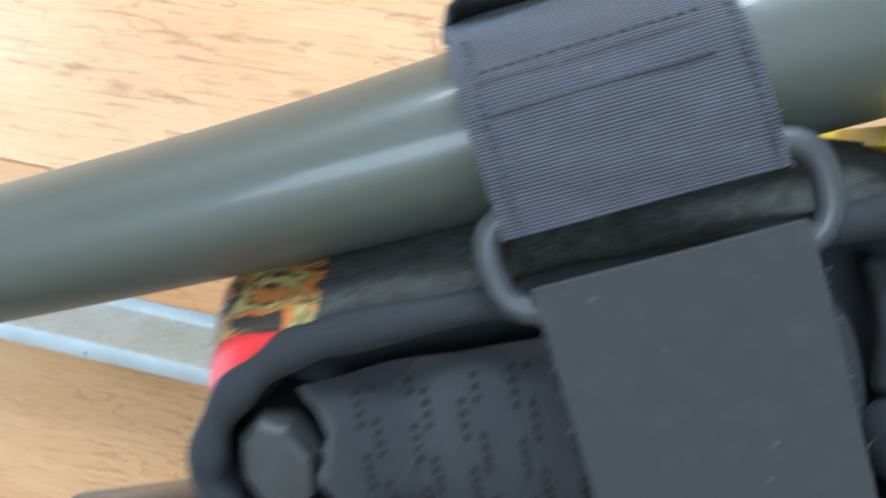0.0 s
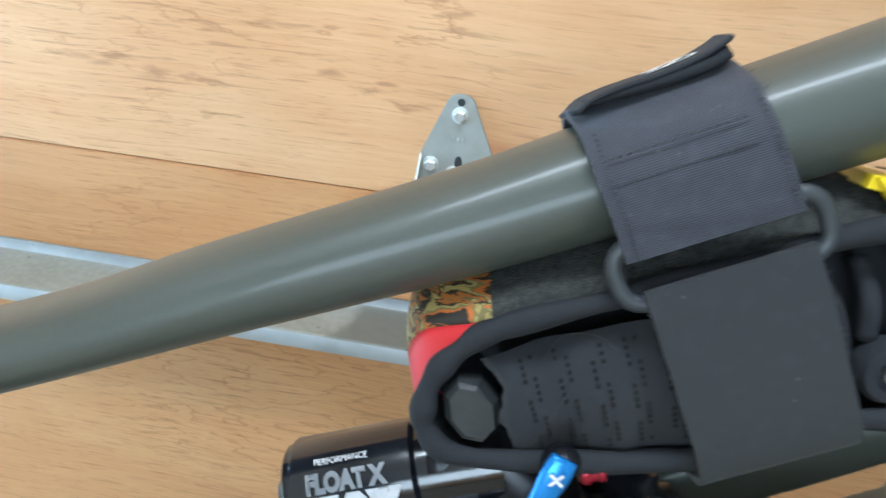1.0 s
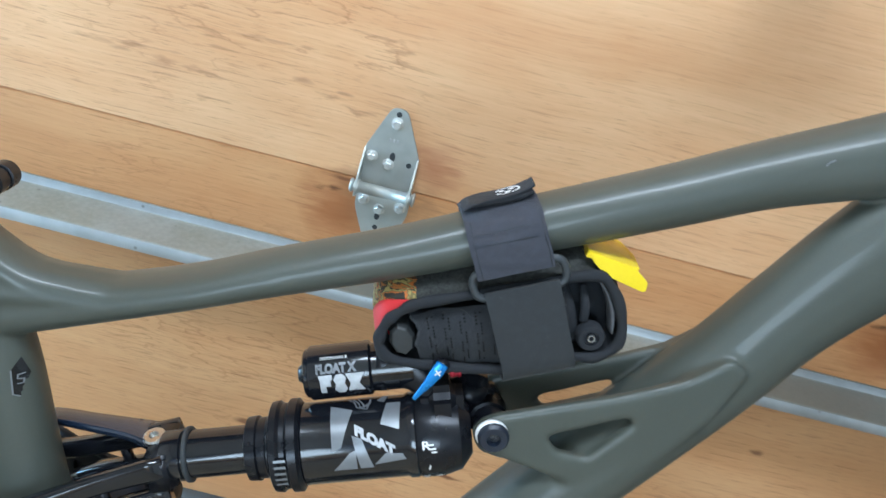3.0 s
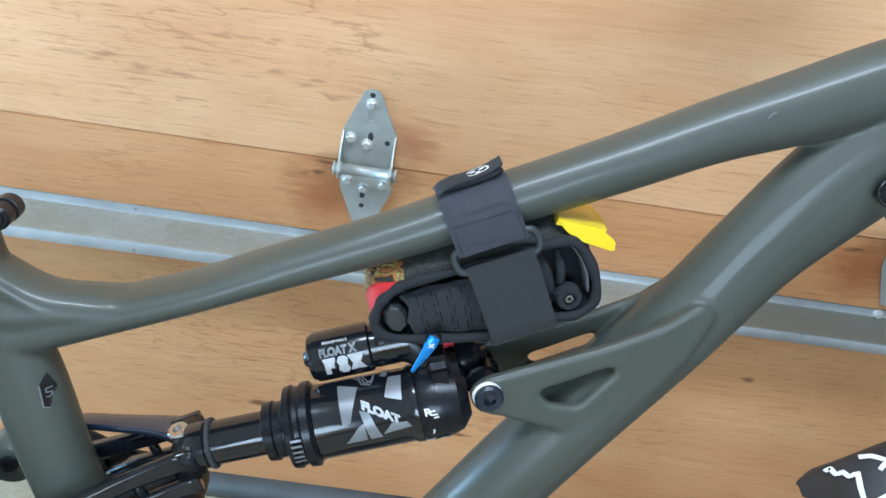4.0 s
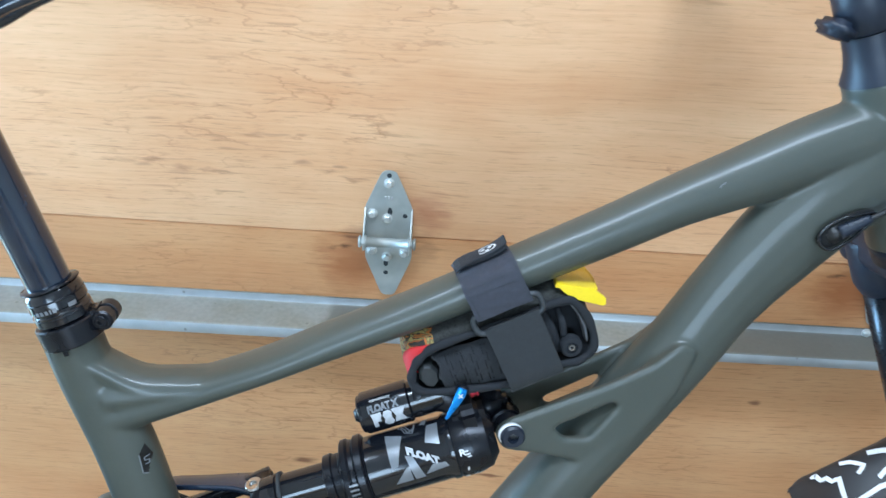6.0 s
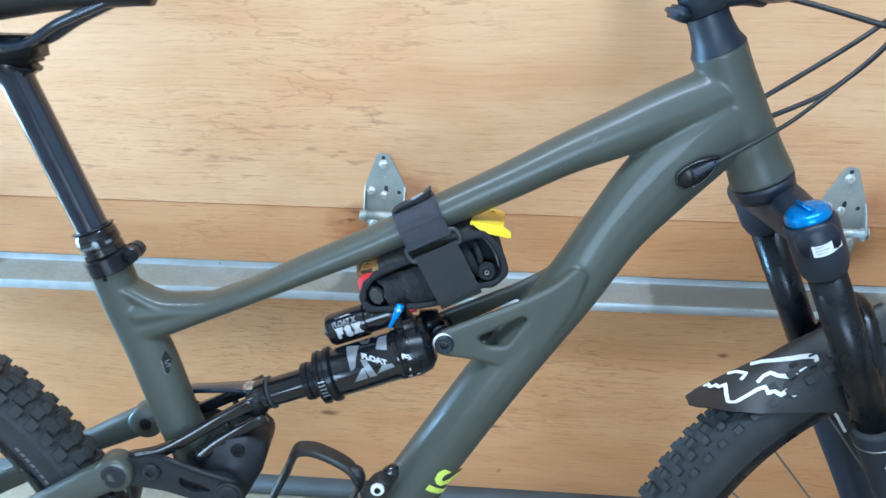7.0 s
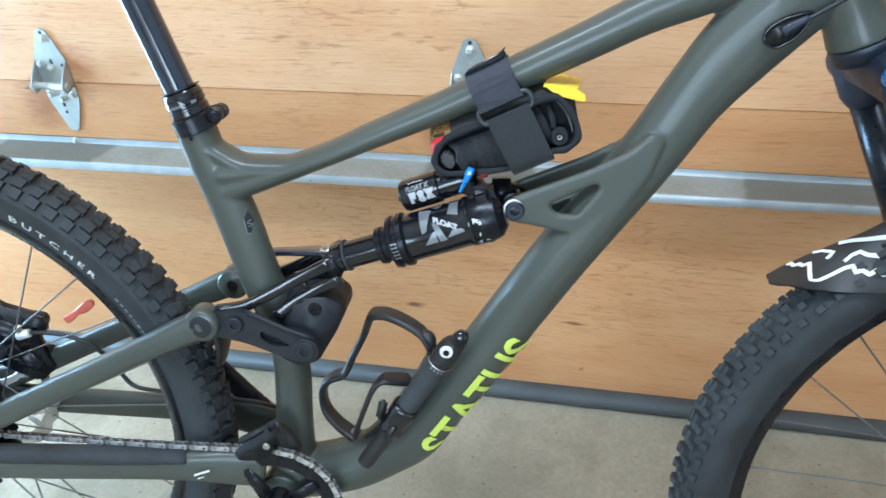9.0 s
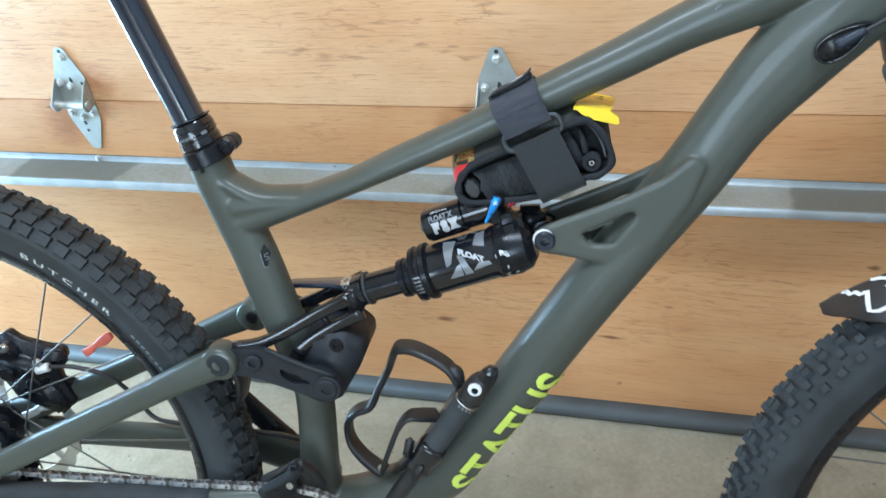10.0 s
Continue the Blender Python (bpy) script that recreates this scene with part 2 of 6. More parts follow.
    def spot(c, x, z, rx, rz, colour, strength, soft, edge=jitter):
        shift = edge.inputs[1].default_value
        mp = m.node_tree.nodes.new("ShaderNodeMapping")
        mp.inputs["Location"].default_value = (-(x + shift[0] / 2) / rx, 0, -(z + shift[2] / 2) / rz)
        mp.inputs["Scale"].default_value = (1 / rx, 0, 1 / rz)
        link(m, edge.outputs[0], mp.inputs[0])
        ln = m.node_tree.nodes.new("ShaderNodeVectorMath")
        ln.operation = "LENGTH"
        link(m, mp.outputs[0], ln.inputs[0])
        return mix(m, ramp(m, ln.outputs["Value"], [(soft, (strength,) * 3), (1.0, (0, 0, 0))]), c, colour)

    for cx in (-0.815, -0.072, 0.600):
        c = spot(c, cx - 0.048, 0.425, 0.062, 0.060, (0.38, 0.125, 0.040), 0.75, 0.25)
        c = spot(c, cx - 0.030, 0.462, 0.040, 0.022, (0.16, 0.07, 0.03), 0.55, 0.1)
        c = spot(c, cx - 0.062, 0.449, 0.016, 0.005, (0.10, 0.04, 0.02), 0.8, 0.3)
        c = spot(c, cx + 0.050, 0.508, 0.044, 0.038, (0.40, 0.13, 0.06), 0.62, 0.1)
        c = spot(c, cx + 0.046, 0.455, 0.020, 0.030, (0.24, 0.11, 0.05), 0.4, 0.1)
    for x, z, rx, rz in ((0.479, -0.038, 0.03, 0.004), (-0.43, 0.557, 0.026, 0.006), (-0.378, 0.563, 0.014, 0.005), (-0.338, 0.552, 0.020, 0.007),
                         (-0.298, 0.547, 0.030, 0.004), (-0.345, 0.538, 0.018, 0.003), (-0.150, 0.557, 0.016, 0.005), (-0.115, 0.548, 0.018, 0.004), (-0.29, 0.52, 0.02, 0.004), (0.28, 0.585, 0.006, 0.010), (-0.55, 0.53, 0.03, 0.006), (0.36, 0.18, 0.04, 0.004)):
        c = spot(c, x, z, rx, rz * 0.85, (0.36, 0.165, 0.075), 0.62, 0.15)
    for x, z, rx, rz, k in ((-0.202, 0.041, 0.024, 0.0085, 0.85), (0.096, 0.033, 0.030, 0.0042, 0.85), (0.476, 0.221, 0.012, 0.006, 0.8), (0.19, 0.112, 0.012, 0.004, 0.45), (0.115, -0.078, 0.006, 0.006, 0.6), (-0.182, 0.570, 0.015, 0.0045, 0.4), (-0.133, 0.566, 0.013, 0.0035, 0.45),
                            (-0.123, 0.463, 0.017, 0.0040, 0.85), (-0.345, 0.545, 0.016, 0.0055, 0.2), (-0.390, 0.552, 0.018, 0.0035, 0.3)):
        c = spot(c, x, z, rx, rz, (0.20, 0.075, 0.035), k, 0.35, steady)
    link(m, mix(m, 1.0, c, tone, "MULTIPLY"), p.inputs["Base Color"])
    link(m, ramp(m, broad, [(0.3, (0.36,) * 3), (0.7, (0.50,) * 3)]), p.inputs["Roughness"])
    bump(m, fibre, 0.06, 0.001)
    return m


PLY = plywood("varnished plywood", (1.0, 1.0, 1.0))
# Copy for the lowest board: more orange, and darkened to imitate weaker light.
PLY_DEEP_SHADED = plywood("deeper orange shaded plywood", (0.82, 0.725, 0.61))


def concrete():
    m = material("concrete", (0.4, 0.37, 0.31), 0.85)
    p = m.node_tree.nodes["Principled BSDF"]
    at = coords(m)
    a = node(m, "ShaderNodeTexNoise", Scale=3.5, Detail=8.0)
    f = node(m, "ShaderNodeTexNoise", Scale=120.0, Detail=4.0)
    s = node(m, "ShaderNodeTexNoise", Scale=26.0, Detail=6.0)
    for n in (a, f, s):
        link(m, at, n.inputs["Vector"])
    c = ramp(m, a.outputs["Fac"], [(0.3, (0.29, 0.222, 0.140)), (0.7, (0.43, 0.345, 0.235))])
    c = mix(m, 0.35, c, ramp(m, f.outputs["Fac"], [(0.3, (0.26, 0.205, 0.135)), (0.7, (0.47, 0.385, 0.280))]))
    c = mix(m, ramp(m, s.outputs["Fac"], [(0.62, (0, 0, 0)), (0.74, (0.4, 0.4, 0.4))]), c, (0.20, 0.17, 0.13))
    b = node(m, "ShaderNodeTexNoise", Scale=8.0, Detail=9.0, Distortion=0.4)
    t = node(m, "ShaderNodeTexVoronoi", Scale=34.0)
    for n in (b, t):
        link(m, at, n.inputs["Vector"])
    c = mix(m, ramp(m, b.outputs["Fac"], [(0.44, (0,) * 3), (0.66, (0.55,) * 3)]), c, (0.185, 0.145, 0.088))
    c = mix(m, ramp(m, t.outputs["Distance"], [(0.05, (0.7,) * 3), (0.11, (0,) * 3)]), c, (0.12, 0.095, 0.06))
    link(m, c, p.inputs["Base Color"])
    bump(m, f.outputs["Fac"], 0.25, 0.002)
    return m


CONCRETE = concrete()
PLASTER = worn("painted wall", (0.62, 0.60, 0.56), 0.8, 0.0, 0.0, 0.06, 4, 120, 0.15)


# ---- mesh helpers ----
def part(name, bm, mat, parent=None, label="", smooth=True):
    me = bpy.data.meshes.new(name)
    bm.normal_update()
    bm.to_mesh(me)
    bm.free()
    if smooth:
        me.shade_smooth()
    me.materials.append(mat)
    ob = new(name, me)
    ob.parent = parent
    if label:
        ob["label"] = label
    return ob


def sharp(ob, degrees=35):
    """Keep edges steeper than this crisp."""
    ob.data.set_sharp_from_angle(angle=radians(degrees))
    return ob


def spline(points, steps):
    """Points on a smooth curve through tuples of any length."""
    pts = [np.array(p, float) for p in points]
    pts = [2 * pts[0] - pts[1], *pts, 2 * pts[-1] - pts[-2]]
    out = []
    for i in range(1, len(pts) - 2):
        a, b, c, d = pts[i - 1:i + 3]
        for k in range(steps):
            t = k / steps
            out.append(0.5 * (2 * b + (c - a) * t + (2 * a - 5 * b + 4 * c - d) * t * t + (3 * b - a - 3 * c + d) * t ** 3))
    out.append(pts[-2])
    return out


def sweep(bm, points, sides=16, steps=6, square=2.0, cap=True, side=(0, 1, 0)):
    """A tube along (x, y, z, in-plane radius, sideways radius)."""
    rows = spline(points, steps) if steps > 1 else [np.array(p, float) for p in points]
    rings = []
    for i, r in enumerate(rows):
        a, b = rows[max(0, i - 1)][:3], rows[min(len(rows) - 1, i + 1)][:3]
        t = Vector(b - a).normalized()
        s = Vector(side)
        s = (s - t * s.dot(t)).normalized()
        up = s.cross(t)
        ring = []
        for k in range(sides):
            ang = 2 * math.pi * k / sides
            ca, sa = math.cos(ang), math.sin(ang)
            ca = math.copysign(abs(ca) ** (2 / square), ca)
            sa = math.copysign(abs(sa) ** (2 / square), sa)
            ring.append(bm.verts.new(Vector(r[:3]) + up * ca * r[3] + s * sa * r[4]))
        rings.append(ring)
    for p, q in zip(rings, rings[1:]):
        for k in range(sides):
            bm.faces.new((p[k], p[(k + 1) % sides], q[(k + 1) % sides], q[k]))
    if cap:
        bm.faces.new(rings[0][::-1])
        bm.faces.new(rings[-1])
    return bm


def cable(points, radius, sides=8, steps=8, side=(0, 1, 0)):
    return sweep(bmesh.new(), [(*p, radius, radius) for p in points], sides, steps, side=side)


def turned(bm, a, b, profile, sides=24, cap=True):
    """A turned body from a to b; profile: (metres from a, radius)."""
    a, b = Vector(a), Vector(b)
    t = (b - a).normalized()
    s = t.orthogonal().normalized()
    w = t.cross(s)
    rings = []
    for d, r in profile:
        rings.append([bm.verts.new(a + t * d + (s * math.cos(2 * math.pi * k / sides) + w * math.sin(2 * math.pi * k / sides)) * r) for k in range(sides)])
    for p, q in zip(rings, rings[1:]):
        for k in range(sides):
            bm.faces.new((p[k], p[(k + 1) % sides], q[(k + 1) % sides], q[k]))
    if cap:
        bm.faces.new(rings[0][::-1])
        bm.faces.new(rings[-1])
    return bm


def rounded(corners, radius=0.006, steps=4):
    """An outline with its corners rounded."""
    out = []
    n = len(corners)
    for i in range(n):
        p, a, b = (Vector(corners[j % n]) for j in (i, i - 1, i + 1))
        da, db = (a - p), (b - p)
        r = min(radius, da.length * 0.45, db.length * 0.45)
        a, b = p + da.normalized() * r, p + db.normalized() * r
        for k in range(steps + 1):
            t = k / steps
            out.append(a * (1 - t) ** 2 + p * 2 * t * (1 - t) + b * t * t)
    return out


def plate(outline, y0, y1, bevel=0.0015, hole=None, bm=None):
    """A plate cut to an outline in x and z, from y0 to y1, with an opening through it where one is given."""
    bm = bm or bmesh.new()

    def loop(pts, y):
        vs = [bm.verts.new((p[0], y, p[1])) for p in pts]
        return vs, [bm.edges.new((vs[i], vs[(i + 1) % len(vs)])) for i in range(len(vs))]

    front, fe = loop(outline, y0)
    edges = list(fe)
    if hole:
        hv, he = loop(hole, y0)
        edges += he
        r = bmesh.ops.triangle_fill(bm, edges=edges, use_beauty=True)
        faces = [f for f in r["geom"] if isinstance(f, bmesh.types.BMFace)]
    else:
        faces = [bm.faces.new(front)]
    r = bmesh.ops.extrude_face_region(bm, geom=faces)
    bmesh.ops.translate(bm, verts=[v for v in r["geom"] if isinstance(v, bmesh.types.BMVert)], vec=(0, y1 - y0, 0))
    bmesh.ops.recalc_face_normals(bm, faces=bm.faces)
    if bevel and not hole:
        rim = [e for e in bm.edges if len(e.link_faces) == 2 and abs(e.verts[0].co.y - e.verts[1].co.y) < 1e-6 and e.calc_face_angle(0) > 1.0]
        bmesh.ops.bevel(bm, geom=rim, offset=bevel, segments=2, affect="EDGES", clamp_overlap=True)
    return bm


def block(size, at=(0, 0, 0), bevel=0.002, segments=2, turn=None, bm=None):
    """A box with eased edges."""
    own = bmesh.new()
    bmesh.ops.create_cube(own, size=1, matrix=Matrix.Diagonal((*size, 1)))
    if bevel:
        bmesh.ops.bevel(own, geom=own.edges[:], offset=bevel, segments=segments, affect="EDGES", clamp_overlap=True)
    own.transform(Matrix.Translation(at) @ (turn or Matrix()))
    if bm is None:
        return own
    me = bpy.data.meshes.new("join")
    own.to_mesh(me)
    own.free()
    bm.from_mesh(me)
    bpy.data.meshes.remove(me)
    return bm


def merge(bm, other):
    me = bpy.data.meshes.new("join")
    other.to_mesh(me)
    other.free()
    bm.from_mesh(me)
    bpy.data.meshes.remove(me)
    return bm


bike = tagged(new("mountain_bike"), "olive green full-suspension mountain bike standing before the garage door", "mountain bike")
U, V = Vector((0.99075, 0.13573, 0.0)), Vector((-0.02638, 0.19257, 0.98093))
N = V.cross(U)
bike.matrix_world = Matrix(((U.x, N.x, V.x, 0.0), (U.y, N.y, V.y, 0.1072), (U.z, N.z, V.z, 0.0), (0, 0, 0, 1)))


def assembly(name, label="", parent=None):
    ob = new(name)
    ob.parent = parent or bike
    if label:
        ob["label"] = label
    return ob


# ---- the garage ----
DOOR_Y = 0.66
JOINT_Z = 0.469
FALL = math.atan(0.0145)


def structure(name, bm, mat, label, category):
    return tagged(part(name, bm, mat, None, smooth=False), label, category, kind="structure")


structure("floor", block((6.4, 5.2, 0.12), (0, -1.7, FLOOR_Z - 0.06), 0, turn=Matrix.Rotation(-FALL, 4, "Y")), CONCRETE, "dusty grey-brown concrete garage floor", "floor")
# Walls and ceiling are unseen; added to enclose the room and its lamps.
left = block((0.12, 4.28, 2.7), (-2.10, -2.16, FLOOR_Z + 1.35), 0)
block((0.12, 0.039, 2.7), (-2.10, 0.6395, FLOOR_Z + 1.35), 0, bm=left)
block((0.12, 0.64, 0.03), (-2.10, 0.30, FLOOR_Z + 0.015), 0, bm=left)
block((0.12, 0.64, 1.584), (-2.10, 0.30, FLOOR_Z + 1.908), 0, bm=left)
structure("wall_left", left, PLASTER, "unseen off-white wall, added with a gap for the left lamp", "wall")
structure("wall_right", block((0.12, 5.2, 2.7), (2.86, -1.7, FLOOR_Z + 1.35), 0), PLASTER, "unseen off-white wall, added to close the room", "wall")
# The gap in this unseen ceiling is made for the added overhead lamp.
top = block((6.4, 1.08, 0.1), (0, 0.36, FLOOR_Z + 2.75), 0)
block((6.4, 3.82, 0.1), (0, -2.43, FLOOR_Z + 2.75), 0, bm=top)
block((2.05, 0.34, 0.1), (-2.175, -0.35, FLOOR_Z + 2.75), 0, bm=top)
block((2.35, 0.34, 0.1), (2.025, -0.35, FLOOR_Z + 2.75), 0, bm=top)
structure("ceiling", top, PLASTER, "unseen off-white ceiling, added with a gap for the overhead lamp", "ceiling")
back = block((0.7, 0.12, 2.7), (-2.45, -4.1, FLOOR_Z + 1.35), 0)
block((1.45, 0.12, 2.7), (2.05, -4.1, FLOOR_Z + 1.35), 0, bm=back)
block((3.45, 0.12, 0.45), (-0.4, -4.1, FLOOR_Z + 2.475), 0, bm=back)
structure("wall_back", back, PLASTER, "unseen off-white wall, added with a gap for the front lamp", "wall")

door = tagged(new("door_1"), "closed varnished plywood sectional garage door, seen from inside", "garage door", kind="structure")
for z0, z1 in ((FLOOR_Z - 0.010, JOINT_Z - 0.0004), (JOINT_Z + 0.0004, JOINT_Z + 0.61), (JOINT_Z + 0.613, JOINT_Z + 1.22), (JOINT_Z + 1.223, JOINT_Z + 1.95)):
    ob = part("door_section", block((4.84, 0.035, z1 - z0), (0.38, DOOR_Y + 0.0175, (z0 + z1) / 2), 0.0012), PLY_DEEP_SHADED if z0 < 0 else PLY, door, "orange plywood board with shade in its tone" if z0 < 0 else "", smooth=False)

# the strut: a flange on the door, a dusty ledge and a lip; corners eased
st = bmesh.new()
STRUT = [(0.0, 0.3660, 0.0052), (-0.0020, 0.3668, 0.0052), (-0.0032, 0.3662, 0.0052), (-0.0036, 0.3562, 0.0057), (-0.0048, 0.3549, 0.0057), (-0.0065, 0.3545, 0.0057), (-0.0560, 0.3530, 0.0090), (-0.0580, 0.3525, 0.0090), (-0.0596, 0.3510, 0.0092), (-0.0604, 0.3382, 0.0104), (-0.0598, 0.3368, 0.0104), (-0.0586, 0.3368, 0.0104), (-0.0580, 0.3498, 0.0092), (-0.0560, 0.3512, 0.0090), (-0.0050, 0.3528, 0.0057), (0.0, 0.3530, 0.0057)]
ends = [[st.verts.new((x, DOOR_Y - 0.001 + y, z + k * x)) for y, z, k in STRUT] for x in [-2.03 + 0.3 * i for i in range(17)]]
for p, q in zip(ends, ends[1:]):
    for k in range(len(STRUT)):
        st.faces.new((p[k], p[(k + 1) % len(STRUT)], q[(k + 1) % len(STRUT)], q[k]))
bmesh.ops.recalc_face_normals(st, faces=st.faces)
sharp(part("strut", st, GALV, door, "galvanised steel stiffening strut, dusty and greasy"), 50)

seal = sweep(bmesh.new(), [(-2.03, DOOR_Y - 0.010, FLOOR_Z + 0.015 - 2.03 * 0.0145, 0.0155, 0.020), (2.7, DOOR_Y - 0.010, FLOOR_Z + 0.015 + 2.7 * 0.0145, 0.0155, 0.020)], 14, 1, 2.6)
part("bottom_seal", seal, SEAL, door, "dark rubber bottom seal")


def hexbolt(bm, x, y, z, r=0.0052, h=0.0045):
    """A hexagon head on a washer flange, facing the room."""
    turned(bm, (x, y, z), (x, y - 0.0014, z), [(0, r * 1.35), (0.0010, r * 1.35), (0.0014, r * 1.2)], 18)
    turned(bm, (x, y - 0.0014, z), (x, y - 0.0014 - h, z), [(0, r), (h * 0.8, r), (h, r * 0.8)], 6)
    return bm


def hole_shade_disc(bm, x, y, z, r=0.0032, stretch=1.0):
    ring = [bm.verts.new((x + r * math.cos(2 * math.pi * k / 14), y, z + r * stretch * math.sin(2 * math.pi * k / 14))) for k in range(14)]
    bm.faces.new(ring[::-1])


def hinge(cx, flip=1):
    """A galvanised door hinge: two pointed leaves, ears, a pin and its bolts."""
    h = assembly("hinge", "galvanised steel door hinge", door)
    y = DOOR_Y - 0.0012
    upper = [(cx - 0.0085, 0.566), (cx + 0.0085, 0.566), (cx + 0.0315, 0.512), (cx + 0.0315, 0.4665), (cx - 0.0315, 0.4665), (cx - 0.0315, 0.512)]
    lower = [(cx - 0.0315, 0.4655), (cx + 0.0315, 0.4655), (cx + 0.0315, 0.436), (cx + 0.0085, 0.376), (cx - 0.0085, 0.376), (cx - 0.0315, 0.436)]
    part("upper_leaf", plate(rounded(upper, 0.007), y - 0.0024, y, 0.0006), HINGE, h, smooth=False)
    part("lower_leaf", plate(rounded(lower, 0.007), y - 0.0024, y, 0.0006), HINGE, h, smooth=False)
    for sx in (-0.0315, 0.0295):
        ear = bmesh.new()
        prof = [(0, 0.512), (-0.010, 0.503), (-0.024, 0.486), (-0.031, 0.474), (-0.029, 0.462), (-0.020, 0.458), (0, 0.466)]
        a = [ear.verts.new((cx + sx, y - 0.001 + p[0], p[1])) for p in prof]
        b = [ear.verts.new((cx + sx + 0.002, y - 0.001 + p[0], p[1])) for p in prof]
        ear.faces.new(a)
        ear.faces.new(b[::-1])
        for k in range(len(prof)):
            j = (k + 1) % len(prof)
            ear.faces.new((a[k], b[k], b[j], a[j]))
        bmesh.ops.recalc_face_normals(ear, faces=ear.faces)
        part("ear", ear, HINGE, h, smooth=False)
    part("pin", turned(bmesh.new(), (cx - 0.0375, DOOR_Y - 0.0225, 0.471), (cx + 0.0375, DOOR_Y - 0.0225, 0.471), [(0, 0.0065), (0.0008, 0.0080), (0.0030, 0.0080), (0.0032, 0.0060), (0.0066, 0.0060), (0.0068, 0.0086), (0.0105, 0.0086), (0.0107, 0.0064), (0.0643, 0.0064), (0.0645, 0.0086), (0.0682, 0.0086), (0.0684, 0.0060), (0.0718, 0.0060), (0.0720, 0.0080), (0.0742, 0.0080), (0.0750, 0.0065)], 24), HINGE, h, "steel hinge pin")
    for x, z in ((0.0, 0.5485), (-0.0215, 0.5035), (-0.002, 0.4975), (-0.022, 0.447), (-0.002, 0.4385), (0.0215, 0.446)):
        sharp(part("bolt", hexbolt(bmesh.new(), cx + x, y - 0.0024, z), ZINC, h, "zinc-plated bolt head"))
    # Dark discs on the solid leaves paint in the shade of empty holes.
    holes = bmesh.new()
    for x, z, st in ((0.0, 0.5595, 1.0), (0.0015, 0.5075, 1.9), (0.0215, 0.502, 1.0), (-0.003, 0.428, 1.5), (-0.003, 0.413, 1.0)):
        hole_shade_disc(holes, cx + x, y - 0.0027, z, 0.0032, st)
    part("bolt_hole_shade", holes, RUBBER, h, "dark discs painted for empty bolt holes", smooth=False)
    stamp = bmesh.new()
    for k in range(3):
        block((0.0022, 0.0004, 0.0042), (cx - 0.0045 + 0.0042 * k, y - 0.0026, 0.5275), 0.0001, 1, bm=stamp)
    part("stamp", stamp, CHAIN, h, "stamped maker's mark", smooth=False)
    sharp(part("strut_screw", hexbolt(bmesh.new(), cx - 0.006, DOOR_Y - 0.004, 0.3605 + 0.0055 * cx, 0.0048), ZINC, h, "zinc-plated screw head"))
    return h


for cx in (-0.815, -0.072, 0.600, 1.34, -1.56):
    hinge(cx)

# ---- the bike ----
fr = bmesh.new()
DOWN = [(-0.205, 0, 0.212, 0.030, 0.034), (-0.15, 0, 0.222, 0.030, 0.034), (-0.112, 0, 0.234, 0.031, 0.033), (-0.075, 0, 0.254, 0.031, 0.031), (-0.041, 0, 0.2765, 0.031, 0.030), (-0.0150, 0, 0.3108, 0.0296, 0.029), (0.0438, 0, 0.3920, 0.0298, 0.029),
        (0.1292, 0, 0.5133, 0.0298, 0.029), (0.2074, 0, 0.6152, 0.0300, 0.0245), (0.2475, 0, 0.6737, 0.0314, 0.0215), (0.2845, 0, 0.7192, 0.0365, 0.0225), (0.3245, 0, 0.7600, 0.0385, 0.025), (0.368, 0, 0.793, 0.034, 0.025)]
TOP = [(-0.23, 0, 0.583, 0.016, 0.018), (-0.12, 0, 0.6190, 0.0118, 0.0215), (-0.06, 0, 0.6424, 0.0131, 0.0205), (0.01, 0, 0.6692, 0.0149, 0.0193), (0.075, 0, 0.6974, 0.0167, 0.019), (0.15, 0, 0.730, 0.018, 0.020),
       (0.20, 0, 0.7528, 0.0195, 0.021), (0.25, 0, 0.772, 0.023, 0.022), (0.30, 0, 0.792, 0.026, 0.023), (0.35, 0, 0.81, 0.027, 0.024)]
SEAT = [(-0.2475, 0, 0.660, 0.0205, 0.0205), (-0.238, 0, 0.62, 0.0215, 0.0185), (-0.2185, 0, 0.56, 0.0238, 0.0180), (-0.2025, 0, 0.49, 0.0235, 0.0185), (-0.187, 0, 0.43, 0.0218, 0.020), (-0.179, 0, 0.376, 0.0208, 0.022), (-0.187, 0, 0.28, 0.0225, 0.024), (-0.195, 0, 0.215, 0.03, 0.03)]
sweep(fr, DOWN, 20, 5, 2.3)
sweep(fr, TOP, 20, 5, 2.2)
sweep(fr, SEAT, 20, 5, 2.2)
sweep(fr, [(0.337, 0, 0.848, 0.0255, 0.0255), (0.35, 0, 0.818, 0.025, 0.025), (0.375, 0, 0.76, 0.027, 0.026), (0.391, 0, 0.724, 0.0305, 0.030)], 24, 4)
sweep(fr, [(-0.225, 0, 0.604, 0.018, 0.0196), (-0.185, 0, 0.607, 0.015, 0.0196), (-0.150, 0, 0.611, 0.011, 0.0200)], 12, 3)
sweep(fr, [(-0.232, 0, 0.632, 0.010, 0.0180), (-0.2, 0, 0.612, 0.012, 0.0186), (-0.16, 0, 0.610, 0.012, 0.0190)], 12, 3)
turned(fr, (-0.203, -0.037, 0.210), (-0.203, 0.037, 0.210), [(0, 0.026), (0.074, 0.026)])
merge(fr, plate(rounded([(0.2715, 0.7505), (0.300, 0.772), (0.318, 0.752), (0.2880, 0.7350)], 0.001), -0.0090, 0.0120, 0))
